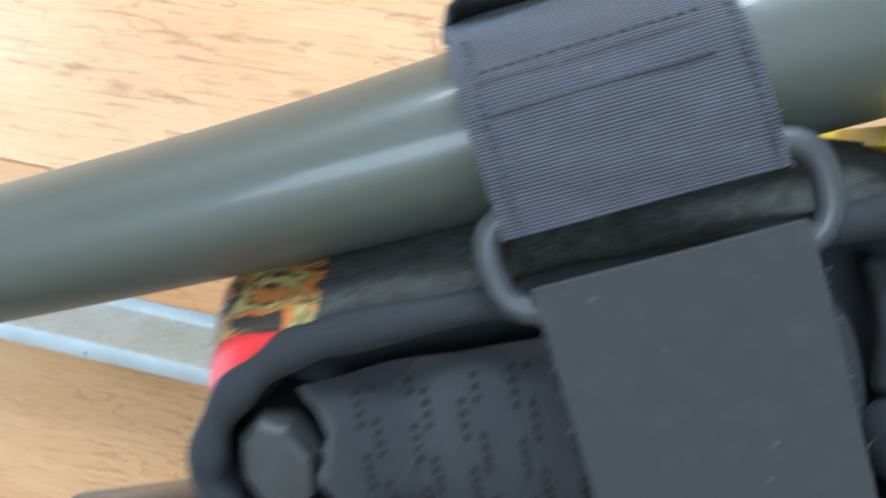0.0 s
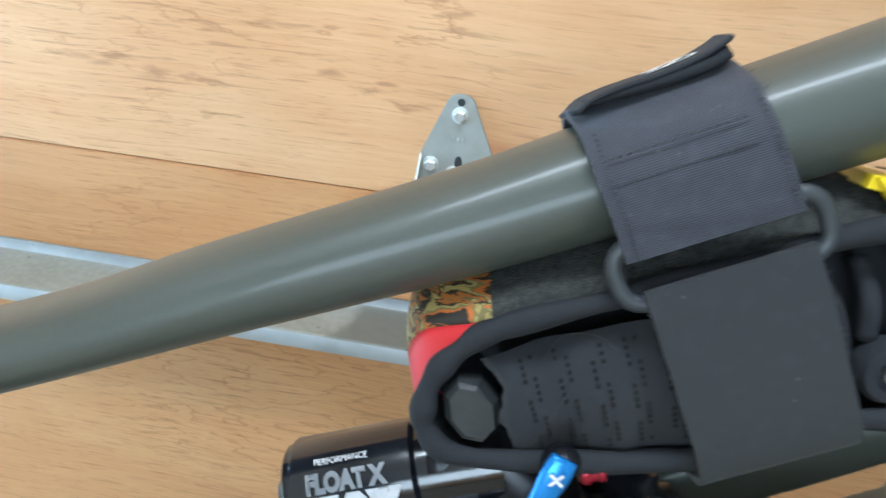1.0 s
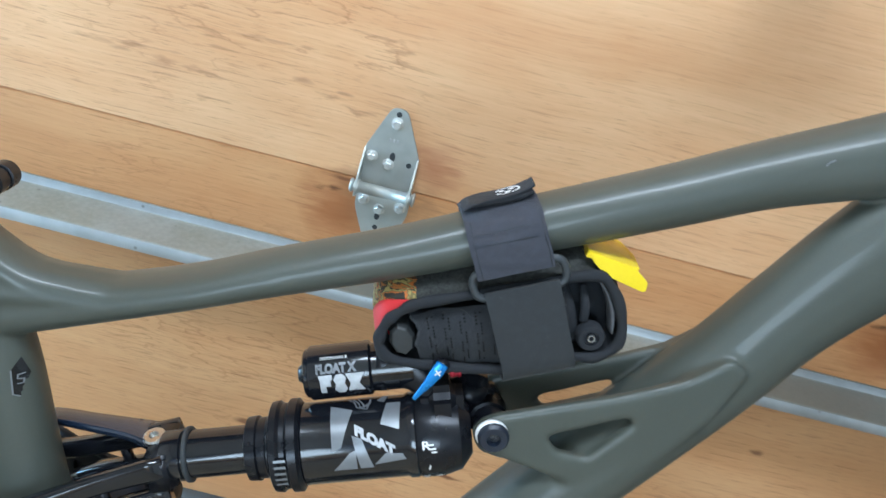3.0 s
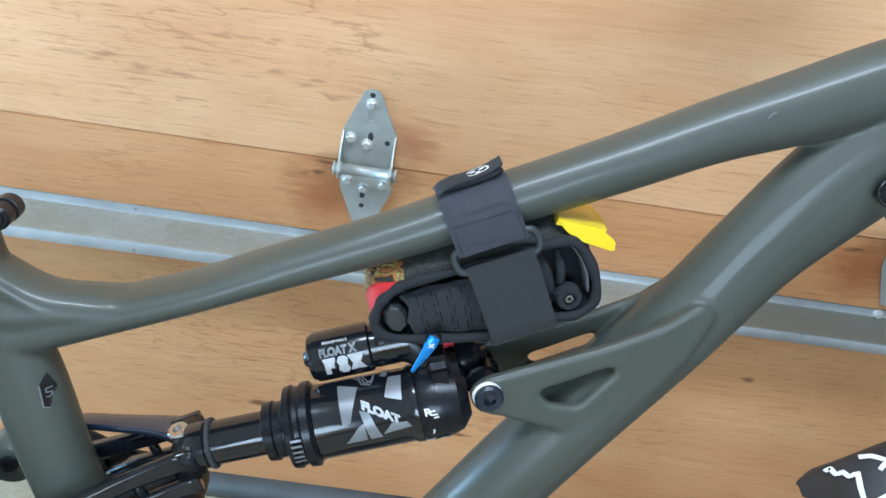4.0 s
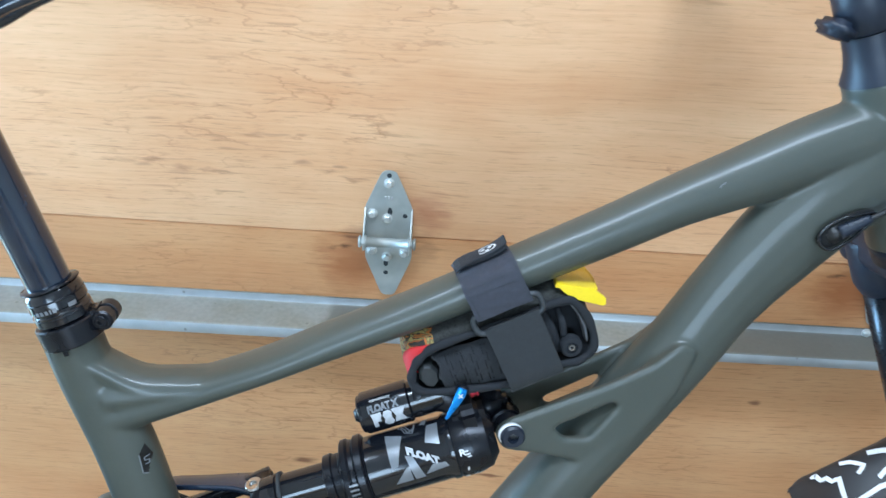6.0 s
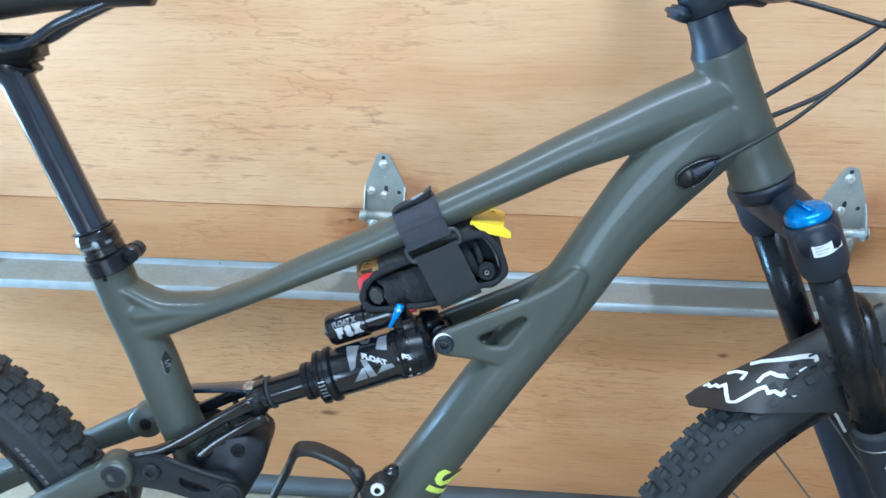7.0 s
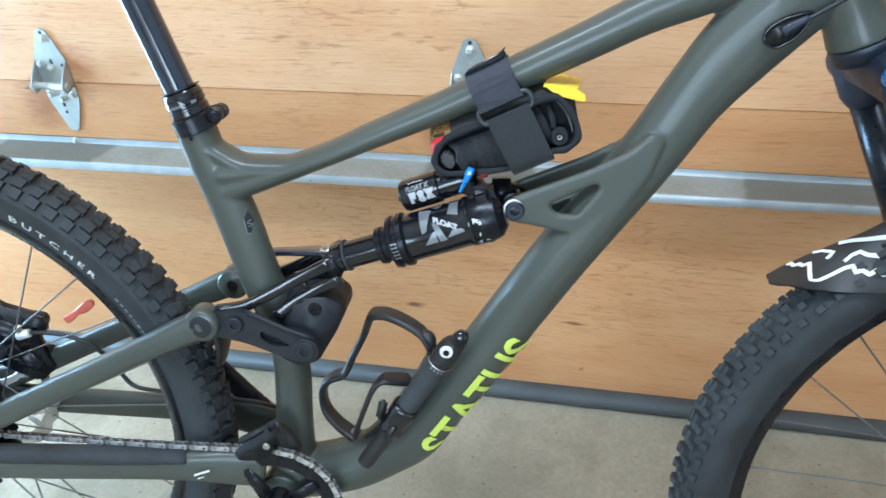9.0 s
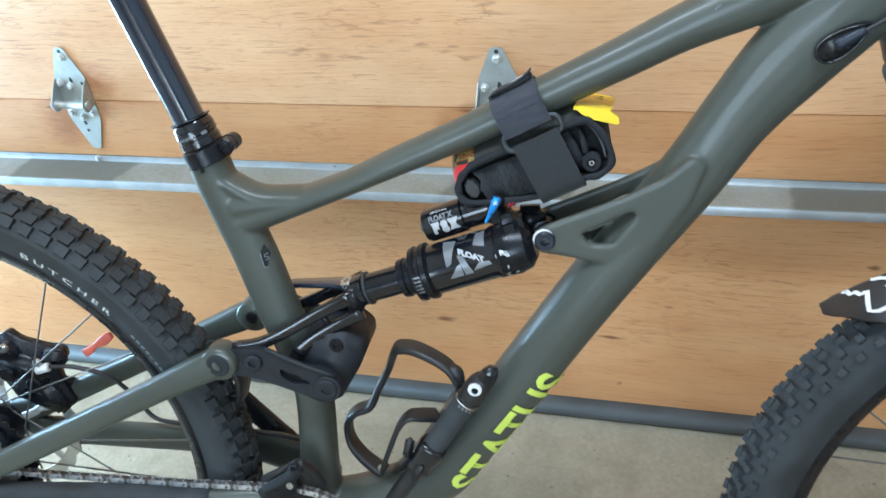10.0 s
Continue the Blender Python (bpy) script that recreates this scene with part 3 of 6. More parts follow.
# forged shock mount: two pierced cheeks and a web between them, in one piece with the down tube
WEB = [(0.066, 0.572), (0.075, 0.5825), (0.150, 0.6105), (0.186, 0.6275), (0.209, 0.647), (0.222, 0.640), (0.209, 0.604), (0.165, 0.545), (0.128, 0.546), (0.092, 0.5545), (0.074, 0.557)]
HOLE = [(0.1135, 0.5755), (0.159, 0.5970), (0.163, 0.593), (0.141, 0.5645), (0.121, 0.566)]
for y0 in (-0.0268, 0.0188):
    merge(fr, plate(rounded(WEB, 0.007), y0, y0 + 0.008, 0, rounded(HOLE, 0.003)))
merge(fr, plate(rounded([(0.112, 0.5685), (0.157, 0.5890), (0.195, 0.6170), (0.195, 0.603), (0.157, 0.5845), (0.114, 0.5645)], 0.001), -0.006, 0.021, 0))
main = part("main_frame", fr, OLIVE, bike, "olive green painted aluminium frame")
rm = main.modifiers.new("weld", "REMESH")
rm.mode, rm.voxel_size, rm.use_smooth_shade = "VOXEL", 0.0017, True
sm = main.modifiers.new("ease", "SMOOTH")
sm.factor, sm.iterations = 0.5, 12



def wheel(name, cx, cz, radius, rim_r, turn_z, knobs, label):
    """knobs: rows of tread blocks (off centre, below the crown, lean, length, width, height, stagger)."""
    w = new(name)
    w.parent = bike
    w.matrix_basis = pose(cx, 0, cz, 0, 0, turn_z)
    w["label"] = label
    body, n = bmesh.new(), 120
    prof = [(rim_r - 0.002, 0.016), (rim_r + 0.008, 0.021), (rim_r + 0.022, 0.0285), (rim_r + 0.034, 0.030), (radius - 0.014, 0.026), (radius - 0.007, 0.016), (radius - 0.005, 0.0)]
    prof = [(r, -y) for r, y in prof] + [(r, y) for r, y in prof[-2::-1]]
    rings = [[body.verts.new((r * math.cos(2 * math.pi * k / n), y, r * math.sin(2 * math.pi * k / n))) for r, y in prof] for k in range(n)]
    for k in range(n):
        for i in range(len(prof) - 1):
            body.faces.new((rings[k][i], rings[k][i + 1], rings[(k + 1) % n][i + 1], rings[(k + 1) % n][i]))
    tread = body
    pitches = 106
    for k in range(pitches):
        ang = 2 * math.pi * k / pitches
        for y0, drop, tilt, sx, sy, sz, off in knobs:
            for y, tilt in ((-y0, tilt), (y0, -tilt)):
                a = ang + (off + (0.0 if y < 0 else 0.10)) * 2 * math.pi / pitches
                own = Matrix.Rotation(-a, 4, "Y") @ Matrix.Translation((0, y, radius - drop)) @ Matrix.Rotation(radians(tilt), 4, "X") @ Matrix.Diagonal((sx * random.uniform(0.92, 1.08), sy, sz, 1))
                vs = [tread.verts.new(own @ Vector((px * (0.5 if pz < 0 else 0.43), py * (0.5 if pz < 0 else 0.43), pz * 0.5))) for pz in (-1, 1) for px, py in ((-1, -1), (1, -1), (1, 1), (-1, 1))]
                for f in ((4, 5, 6, 7), (0, 1, 5, 4), (1, 2, 6, 5), (2, 3, 7, 6), (3, 0, 4, 7)):
                    tread.faces.new([vs[i] for i in f])
    bmesh.ops.recalc_face_normals(tread, faces=tread.faces)
    sharp(part("tyre", tread, RUBBER, w, "knobbly black rubber tyre"), 30)
    rb = bmesh.new()
    prof = [(rim_r + 0.004, -0.0165), (rim_r - 0.003, -0.0175), (rim_r - 0.016, -0.012), (rim_r - 0.020, 0.0), (rim_r - 0.016, 0.012), (rim_r - 0.003, 0.0175), (rim_r + 0.004, 0.0165)]
    rings = [[rb.verts.new((r * math.cos(2 * math.pi * k / n), y, r * math.sin(2 * math.pi * k / n))) for r, y in prof] for k in range(n)]
    for k in range(n):
        for i in range(len(prof)):
            rb.faces.new((rings[k][i], rings[k][(i + 1) % len(prof)], rings[(k + 1) % n][(i + 1) % len(prof)], rings[(k + 1) % n][i]))
    bmesh.ops.recalc_face_normals(rb, faces=rb.faces)
    part("rim", rb, BLACK, w, "black aluminium rim")
    hub = turned(bmesh.new(), (0, -0.06, 0), (0, 0.06, 0), [(0, 0.012), (0.01, 0.014), (0.012, 0.028), (0.018, 0.028), (0.02, 0.017), (0.1, 0.017), (0.102, 0.028), (0.108, 0.028), (0.11, 0.014), (0.12, 0.012)])
    sharp(part("hub", hub, BLACK, w, "black hub"))
    for k in range(28):
        a = 2 * math.pi * (k + 0.3) / 28
        y = -0.042 if k % 2 else 0.042
        lead = a + (1.25 if (k // 2) % 2 else -1.25)
        p = (0.028 * math.cos(lead), y, 0.028 * math.sin(lead))
        q = ((rim_r - 0.015) * math.cos(a), 0.0, (rim_r - 0.015) * math.sin(a))
        part("spoke", turned(bmesh.new(), p, q, [(0, 0.0011), ((Vector(q) - Vector(p)).length, 0.0011)], 6, False), SPOKE, w)
    return w


HUB_X, HUB_Z = -0.620, 0.2925
rear = wheel("rear_wheel", HUB_X, HUB_Z, 0.3600, 0.3030, -1.0, ((0.0255, 0.0128, 50, 0.0128, 0.0125, 0.0062, 0.0), (0.0145, 0.0070, 24, 0.0136, 0.0135, 0.0062, 0.22), (0.0045, 0.0040, 5, 0.0130, 0.0090, 0.0085, 0.10)), "rear wheel with a knobbly tyre")
front = wheel("front_wheel", 0.6295, 0.2110, 0.3750, 0.3150, 3.4, ((0.0262, 0.0125, 52, 0.0092, 0.0078, 0.0075, 0.0), (0.0150, 0.0060, 26, 0.0088, 0.0080, 0.0075, 0.5), (0.0050, 0.0040, 6, 0.0105, 0.0085, 0.0085, 0.15)), "front wheel with a knobbly tyre")


def writing(name, text, size, mat, parent, place, width=None, weight=0.0, cuts=2, label=""):
    """Letters as thin flat shapes, each point laid on a surface by place(along, up)."""
    cu = bpy.data.curves.new(name, "FONT")
    cu.body, cu.size, cu.offset, cu.resolution_u = text, size, weight, 3
    ob = bpy.data.objects.new(name, cu)
    scene.collection.objects.link(ob)
    bpy.context.view_layer.update()
    me = bpy.data.meshes.new_from_object(ob.evaluated_get(bpy.context.evaluated_depsgraph_get()))
    bpy.data.objects.remove(ob)
    bpy.data.curves.remove(cu)
    bm = bmesh.new()
    bm.from_mesh(me)
    bpy.data.meshes.remove(me)
    bmesh.ops.triangulate(bm, faces=bm.faces)
    if cuts:
        bmesh.ops.subdivide_edges(bm, edges=bm.edges, cuts=cuts, use_grid_fill=True)
    x0, x1 = min(v.co.x for v in bm.verts), max(v.co.x for v in bm.verts)
    k = width / (x1 - x0) if width else 1.0
    for v in bm.verts:
        v.co = place((v.co.x - x0) * k, v.co.y)
    return part(name, bm, mat, parent, label)


def on_tube(origin, along, centre, rp, rl, lift=0.0007):
    """Lays flat shapes on the near side of a tube that lies in the bike's plane."""
    d = Vector((along[0], along[1])).normalized()
    p = Vector((-d.y, d.x))
    o, c = Vector(origin), Vector(centre)

    def place(s, h):
        q = o + d * s + p * h
        off = (q - c).dot(p)
        return Vector((q.x, -(rl + lift) * math.sqrt(max(0.0, 1 - (off / (rp + lift)) ** 2)), q.y))
    return place


def strip(points, width, place, mat, name, parent, label=""):
    """A printed line of even width along flat points."""
    bm = bmesh.new()
    pts = [Vector(p) for p in points]
    pts = [a.lerp(b, k / 3) for a, b in zip(pts, pts[1:]) for k in range(3)] + [pts[-1]]
    rows = []
    for i, p in enumerate(pts):
        t = (pts[min(i + 1, len(pts) - 1)] - pts[max(i - 1, 0)]).normalized()
        n = Vector((-t.y, t.x)) * width / 2
        rows.append((bm.verts.new(place(*(p + n))), bm.verts.new(place(*(p - n)))))
    for a, b in zip(rows, rows[1:]):
        bm.faces.new((a[0], a[1], b[1], b[0]))
    return part(name, bm, mat, parent, label)


def bolt(at, parent, radius=0.006, height=0.004, mat=None, name="bolt", axis=(0, -1, 0), label=""):
    """A round head with a hexagon socket."""
    a = Vector(axis).normalized()
    at = Vector(at)
    bm = turned(bmesh.new(), at, at + a * height, [(0, radius), (height * 0.7, radius), (height, radius * 0.85)], 20, False)
    s = a.orthogonal().normalized()
    w = a.cross(s)
    top = at + a * height
    outer = [bm.verts.new(top + (s * math.cos(k * math.pi / 10) + w * math.sin(k * math.pi / 10)) * radius * 0.85) for k in range(20)]
    inner = [bm.verts.new(top + (s * math.cos(k * math.pi / 10) + w * math.sin(k * math.pi / 10)) * radius * 0.45) for k in range(20)]
    deep = [bm.verts.new(v.co - a * height * 0.7) for v in inner]
    for k in range(20):
        j = (k + 1) % 20
        bm.faces.new((outer[k], outer[j], inner[j], inner[k]))
        bm.faces.new((inner[k], inner[j], deep[j], deep[k]))
    bm.faces.new(deep)
    return sharp(part(name, bm, mat or BLACK, parent, label))


# ---- frame details ----
d0 = Vector((0.5885, 0.8085))


def round_tube(centre, along, rp, rl, start, top):
    """Lays flat shapes round a tube's near side; up runs round it from the angle top downwards."""
    d = Vector(along).normalized()
    p = Vector((-d.y, d.x))

    def place(s, h):
        g = radians(top) + h / 0.031
        sn, cs = math.sin(g), max(0.0, math.cos(g))
        q = Vector(centre) + d * (start + s) + p * (rp + 0.0008) * math.copysign(abs(sn) ** 0.87, sn)
        return Vector((q.x, -(rl + 0.0008) * cs ** 0.87, q.y))
    return place


st_place = round_tube((-0.0150, 0.3108), d0, 0.0300, 0.029, -0.036, 8)
writing("lettering", "STATUS", 0.060, LIME, main, lambda s, h: st_place(s, h - 0.0495), 0.186, 0.0012, 3, "lime green lettering")
seat_axis = Vector((0.0145, -0.070)).normalized()
badge_at = lambda lift: on_tube((-0.2005, 0.5660), seat_axis, (-0.2178, 0.5570), 0.0240, 0.0183, lift)
bm = bmesh.new()
bm.faces.new([bm.verts.new((x, y, 0)) for x, y in ((0.001, 0.0005), (0.008, -0.0050), (0.0235, -0.0062), (0.0255, -0.0030), (0.0125, 0.0030))])
bmesh.ops.triangulate(bm, faces=bm.faces)
bmesh.ops.subdivide_edges(bm, edges=bm.edges, cuts=3, use_grid_fill=True)
for v in bm.verts:
    v.co = badge_at(0.0006)(v.co.x, v.co.y)
part("badge", bm, GLOSS, main, "small black frame badge")
strip([(0.008, -0.0050), (0.0235, -0.0062), (0.0255, -0.0030)], 0.0009, badge_at(0.0010), SILVER, "badge_edge", main)
strip([(0.0115, 0.0012), (0.0115, -0.0022), (0.0140, -0.0026), (0.0150, 0.0002), (0.0175, -0.0004), (0.0172, -0.0032)], 0.0009, badge_at(0.0010), SILVER, "badge_mark", main)
hp0 = on_tube((-0.2440, 0.6480), seat_axis, (-0.2445, 0.650), 0.0210, 0.0205)
# A black dab on the tube paints the shade of a small hole.
strip([(0.0, 0.0), (0.0035, 0.0)], 0.0034, hp0, BLACK, "frame_hole_shade", main)
scratch_place = on_tube((0.222, 0.766), (0.9, 0.38), (0.222, 0.762), 0.021, 0.0215)
strip([(0, 0.0025), (0.002, 0.0040), (0.0055, 0.0046)], 0.0009, scratch_place, SILVER, "paint_chip", main, "chipped bare metal scratch")

port = assembly("cable_port", "black rubber cable entry")
# A solid black lens gives the port opening its shade.
part("port_shade", sweep(bmesh.new(), [(0.3005, -0.0255, 0.7282, 0.0025, 0.0025), (0.3035, -0.0262, 0.7300, 0.0072, 0.0028), (0.310, -0.0272, 0.7345, 0.0098, 0.0030), (0.322, -0.0276, 0.7430, 0.0090, 0.0030), (0.332, -0.0278, 0.7490, 0.0058, 0.0028), (0.338, -0.0275, 0.7520, 0.0025, 0.0025)], 16, 4), HOLE_SHADE, port, "black shape for the opening's shade")
pe, pq = Vector((0.844, 0, 0.536)), Vector((-0.536, 0, 0.844))
ring = [(0.0, 0.0), (0.003, 0.0070), (0.010, 0.0098), (0.022, 0.0094), (0.034, 0.0058), (0.0445, 0.0), (0.034, -0.0058), (0.022, -0.0094), (0.010, -0.0098), (0.003, -0.0070), (0.0, 0.0), (0.001, 0.004)]
part("port_rim", cable([tuple(Vector((0.3002, -0.0290 - 0.0010 * min(1.0, u / 0.02), 0.7280)) + pe * u + pq * v) for u, v in ring], 0.0013, 8, 6), GLOSS, port, "glossy black rim")
part("grommet", block((0.0125, 0.0060, 0.0130), (0.3108, -0.0296, 0.7352), 0.0025, 3, Matrix.Rotation(radians(-32), 4, "Y")), PLASTIC, port)
part("grommet_lip", block((0.0030, 0.0050, 0.0120), (0.3190, -0.0318, 0.7402), 0.0012, 2, Matrix.Rotation(radians(-32), 4, "Y")), BLACK_SKY_TINT, port)
part("cable_boot", sweep(bmesh.new(), [(0.3130, -0.0305, 0.7370, 0.0055, 0.0040), (0.3230, -0.0322, 0.7432, 0.0046, 0.0036), (0.3330, -0.0335, 0.7490, 0.0033, 0.0030)], 14, 4), SATIN, port)

SHOCK_Y = -0.010
bolt((0.0802, -0.0262, 0.5712), main, 0.0096, 0.006, SATIN, "shock_bolt", label="black shock bolt")
washer = turned(bmesh.new(), (0.0791, -0.0262, 0.5722), (0.0791, -0.0280, 0.5722), [(0, 0.0100), (0.0014, 0.0100), (0.0018, 0.0096)], 28)
part("shock_washer", washer, ALLOY, main, "pale washer")
inner = turned(bmesh.new(), (0.0800, -0.021, 0.5690), (0.0800, 0.020, 0.5690), [(0, 0.0105), (0.014, 0.0105), (0.0145, 0.0125), (0.027, 0.0125), (0.0275, 0.0105), (0.041, 0.0105)], 24)
sharp(part("shock_bushing", inner, BLACK, main))

# ---- shock ----
shock = assembly("shock", "gloss black air shock with a piggyback reservoir")
A, B = Vector((-0.105, SHOCK_Y, 0.5113)), Vector((0.080, SHOCK_Y, 0.5657))
ax = (B - A).normalized()
up = Vector((-ax.z, 0, ax.x))


def along(d, h=0.0, y=0.0):
    return A + ax * d + up * h + Vector((0, y, 0))


sharp(part("shaft", turned(bmesh.new(), along(-0.008), along(0.05), [(0, 0.0150), (0.002, 0.0160), (0.012, 0.0160), (0.013, 0.0148), (0.058, 0.0148)], 32), GLOSS, shock, "gloss black shock shaft"))
part("travel_ring", turned(bmesh.new(), along(0.006), along(0.009), [(0, 0.0155), (0.0005, 0.0172), (0.0025, 0.0172), (0.003, 0.0155)], 32), RUBBER, shock, "rubber travel ring")
sharp(part("seal_head", turned(bmesh.new(), along(0.044), along(0.062), [(0, 0.0165), (0.001, 0.0195), (0.007, 0.0200), (0.008, 0.0185), (0.013, 0.0190), (0.014, 0.0200), (0.018, 0.0200)], 32), BLACK, shock))
sharp(part("collar", turned(bmesh.new(), along(0.060), along(0.079), [(0, 0.0255), (0.001, 0.0275), (0.005, 0.0280), (0.007, 0.0262), (0.010, 0.0262), (0.012, 0.0285), (0.017, 0.0285), (0.018, 0.0265), (0.019, 0.0255)], 36), BLACK, shock))
sharp(part("air_can", turned(bmesh.new(), along(0.078), along(0.150), [(0, 0.0235), (0.002, 0.0250), (0.064, 0.0250), (0.066, 0.0262), (0.070, 0.0262), (0.072, 0.0245)], 40), GLOSS, shock, "gloss black air can"))
head = turned(bmesh.new(), along(0.149), along(0.182), [(0, 0.0255), (0.002, 0.0265), (0.015, 0.0265), (0.026, 0.0235), (0.033, 0.0150)], 32)
part("shock_eye", block((0.031, 0.020, 0.027), (0.0660, 0.0075, 0.5785), 0.006, 3), BLACK, shock, "black cast shock eye")
part("shock_bridge", sweep(bmesh.new(), [(*along(0.128, 0.0410, 0.0165), 0.0135, 0.0140), (*along(0.146, 0.0395, 0.0160), 0.0125, 0.0130), (*along(0.158, 0.0310, 0.0120), 0.0105, 0.0130), (*along(0.165, 0.0180, 0.004), 0.0110, 0.0150)], 20, 5, 3.4), BLACK, shock, "black cast bridge")
merge(head, block((0.026, 0.030, 0.030), along(0.166, 0.022), 0.008, 3, Matrix.Rotation(-math.atan2(ax.z, ax.x), 4, "Y")))
sharp(part("shock_head", head, BLACK, shock, "black cast shock head"))
R0, R1 = along(0.0825, 0.0400, 0.0165), along(0.150, 0.0410, 0.0165)
rax = (R1 - R0).normalized()
sharp(part("reservoir", turned(bmesh.new(), R0, R1, [(0, 0.0060), (0.0002, 0.0138), (0.0012, 0.0150), (0.0030, 0.0152), (0.0036, 0.0164), (0.0044, 0.0168), (0.041, 0.0168), (0.0425, 0.0150), (0.0675, 0.0150)], 36), GLOSS, shock, "gloss black reservoir"))
part("reservoir_cap", turned(bmesh.new(), R0 - rax * 0.004, R0 + rax * 0.002, [(0, 0.0045), (0.003, 0.0065), (0.006, 0.0065)], 20), BLACK, shock)


def on_cylinder(a, b, radius, start, turn, lift=0.0004):
    """Lays flat shapes round a cylinder: s along it, h round it from the angle turn."""
    a, b = Vector(a), Vector(b)
    t = (b - a).normalized()
    side = Vector((0, -1, 0))
    rise = Vector((-t.z, 0, t.x))

    def place(s, h):
        g = radians(turn) + h / radius
        return a + t * (start + s) + (side * math.cos(g) + rise * math.sin(g)) * (radius + lift)
    return place


rp = on_cylinder(R0, R1, 0.0168, 0.009, 14)
writing("reservoir_word", "FLOAT X", 0.0075, SILVER, shock, lambda s, h: rp(s, h + 0.0035), 0.025, 0.0005, 1)
writing("reservoir_small_word", "PERFORMANCE", 0.0028, WHITE, shock, lambda s, h: rp(s + 0.003, h + 0.0115), 0.0165, 0.0, 1)
for poly in (((0.002, -0.0095), (0.0055, -0.0095), (0.0055, -0.005), (0.0085, -0.005), (0.0085, -0.002), (0.0055, -0.001), (0.0095, -0.001), (0.0095, 0.0022), (0.001, 0.0022), (0.002, -0.001)),
             ((0.0105, -0.0075), (0.013, -0.0105), (0.0165, -0.0105), (0.0185, -0.0075), (0.0170, -0.004), (0.0180, 0.0), (0.0160, 0.0022), (0.0120, 0.0022), (0.0102, -0.001), (0.0115, -0.004)),
             ((0.0185, -0.0095), (0.0215, -0.0095), (0.0225, -0.006), (0.0245, -0.0095), (0.0290, -0.0095), (0.0258, -0.004), (0.0290, 0.0022), (0.0250, 0.0022), (0.0232, -0.001), (0.0215, 0.0022), (0.0178, 0.0022), (0.0205, -0.004))):
    bm = bmesh.new()
    bm.faces.new([bm.verts.new((x, y, 0)) for x, y in poly])
    bmesh.ops.triangulate(bm, faces=bm.faces)
    bmesh.ops.subdivide_edges(bm, edges=bm.edges, cuts=2, use_grid_fill=True)
    for v in bm.verts:
        v.co = rp(v.co.x, v.co.y)
    part("maker_mark", bm, DULL, shock, "white block-shaped mark")
cp = on_cylinder(along(0.078), along(0.150), 0.0250, 0.0, 10)
for quad in (((0.0200, 0.034), (0.0335, 0.029), (0.0260, 0.006), (0.0205, 0.004)), ((0.0500, 0.018), (0.0540, 0.033), (0.0625, 0.033), (0.0610, 0.014)), ((0.0205, -0.008), (0.0345, -0.008), (0.0345, 0.004), (0.0310, 0.003)), ((0.0325, 0.0128), (0.0385, 0.0105), (0.0445, -0.008), (0.0365, -0.008)), ((0.0450, -0.006), (0.0640, -0.004), (0.0620, 0.000), (0.0520, 0.001)), ((0.0480, 0.036), (0.0525, 0.034), (0.0550, 0.043), (0.0520, 0.044))):
    bm = bmesh.new()
    n = 5
    grid = []
    for i in range(n):
        row = []
        for j in range(n):
            u, w = i / (n - 1), j / (n - 1)
            a, b, c, d = (Vector(q) for q in quad)
            p = (a * (1 - u) + b * u) * (1 - w) + (d * (1 - u) + c * u) * w
            row.append(bm.verts.new(cp(*p)))
        grid.append(row)
    for i in range(n - 1):
        for j in range(n - 1):
            bm.faces.new((grid[i][j], grid[i + 1][j], grid[i + 1][j + 1], grid[i][j + 1]))
    part("can_graphic", bm, SILVER, shock, "silver angular graphic")
writing("can_word", "FLOAT", 0.0078, DULL, shock, lambda s, h: cp(0.0345 + s, h + 0.0135 - s * 0.62), 0.0235, 0.0006, 1)
for k in range(3):
    strip([(0.0305 + 0.003 * k, 0.040), (0.034 + 0.003 * k, 0.037 - 0.002 * k), (0.036 + 0.002 * k, 0.031), (0.042 + 0.001 * k, 0.029 + 0.003 * k), (0.044, 0.035 + 0.002 * k)], 0.0009, cp, SILVER, "can_line", shock)
hp = on_cylinder(along(0.149), along(0.182), 0.0265, 0.002, 0)
for s0, h0, h1 in ((0.0040, -0.009, -0.005),):
    strip([(s0, h0), (s0 + 0.001, h1)], 0.0012, hp, WHITE, "dial_mark", shock)
for s0, h0, s1, h1 in ((0.0045, 0.0085, 0.0078, 0.0085), (0.0050, 0.0060, 0.0090, 0.0060), (0.0062, 0.0040, 0.0096, 0.0040), (0.0080, -0.0175, 0.0118, -0.0175), (0.0005, -0.0165, 0.0040, -0.0160), (0.0010, -0.0195, 0.0036, -0.0192)):
    strip([(s0, h0), (s1, h1)], 0.0011, hp, WHITE, "dial_mark", shock)
writing("dial_letter", "R", 0.007, WHITE, shock, lambda s, h: hp(0.001 + s, h + 0.006), 0.005, 0.0002, 1)
kp = on_cylinder(along(0.060), along(0.079), 0.0285, 0.004, 8)
for k in range(5):
    strip([(0.0, 0.004 - 0.004 * k), (0.007, 0.004 - 0.004 * k)], 0.0016, kp, SILVER, "collar_print", shock)
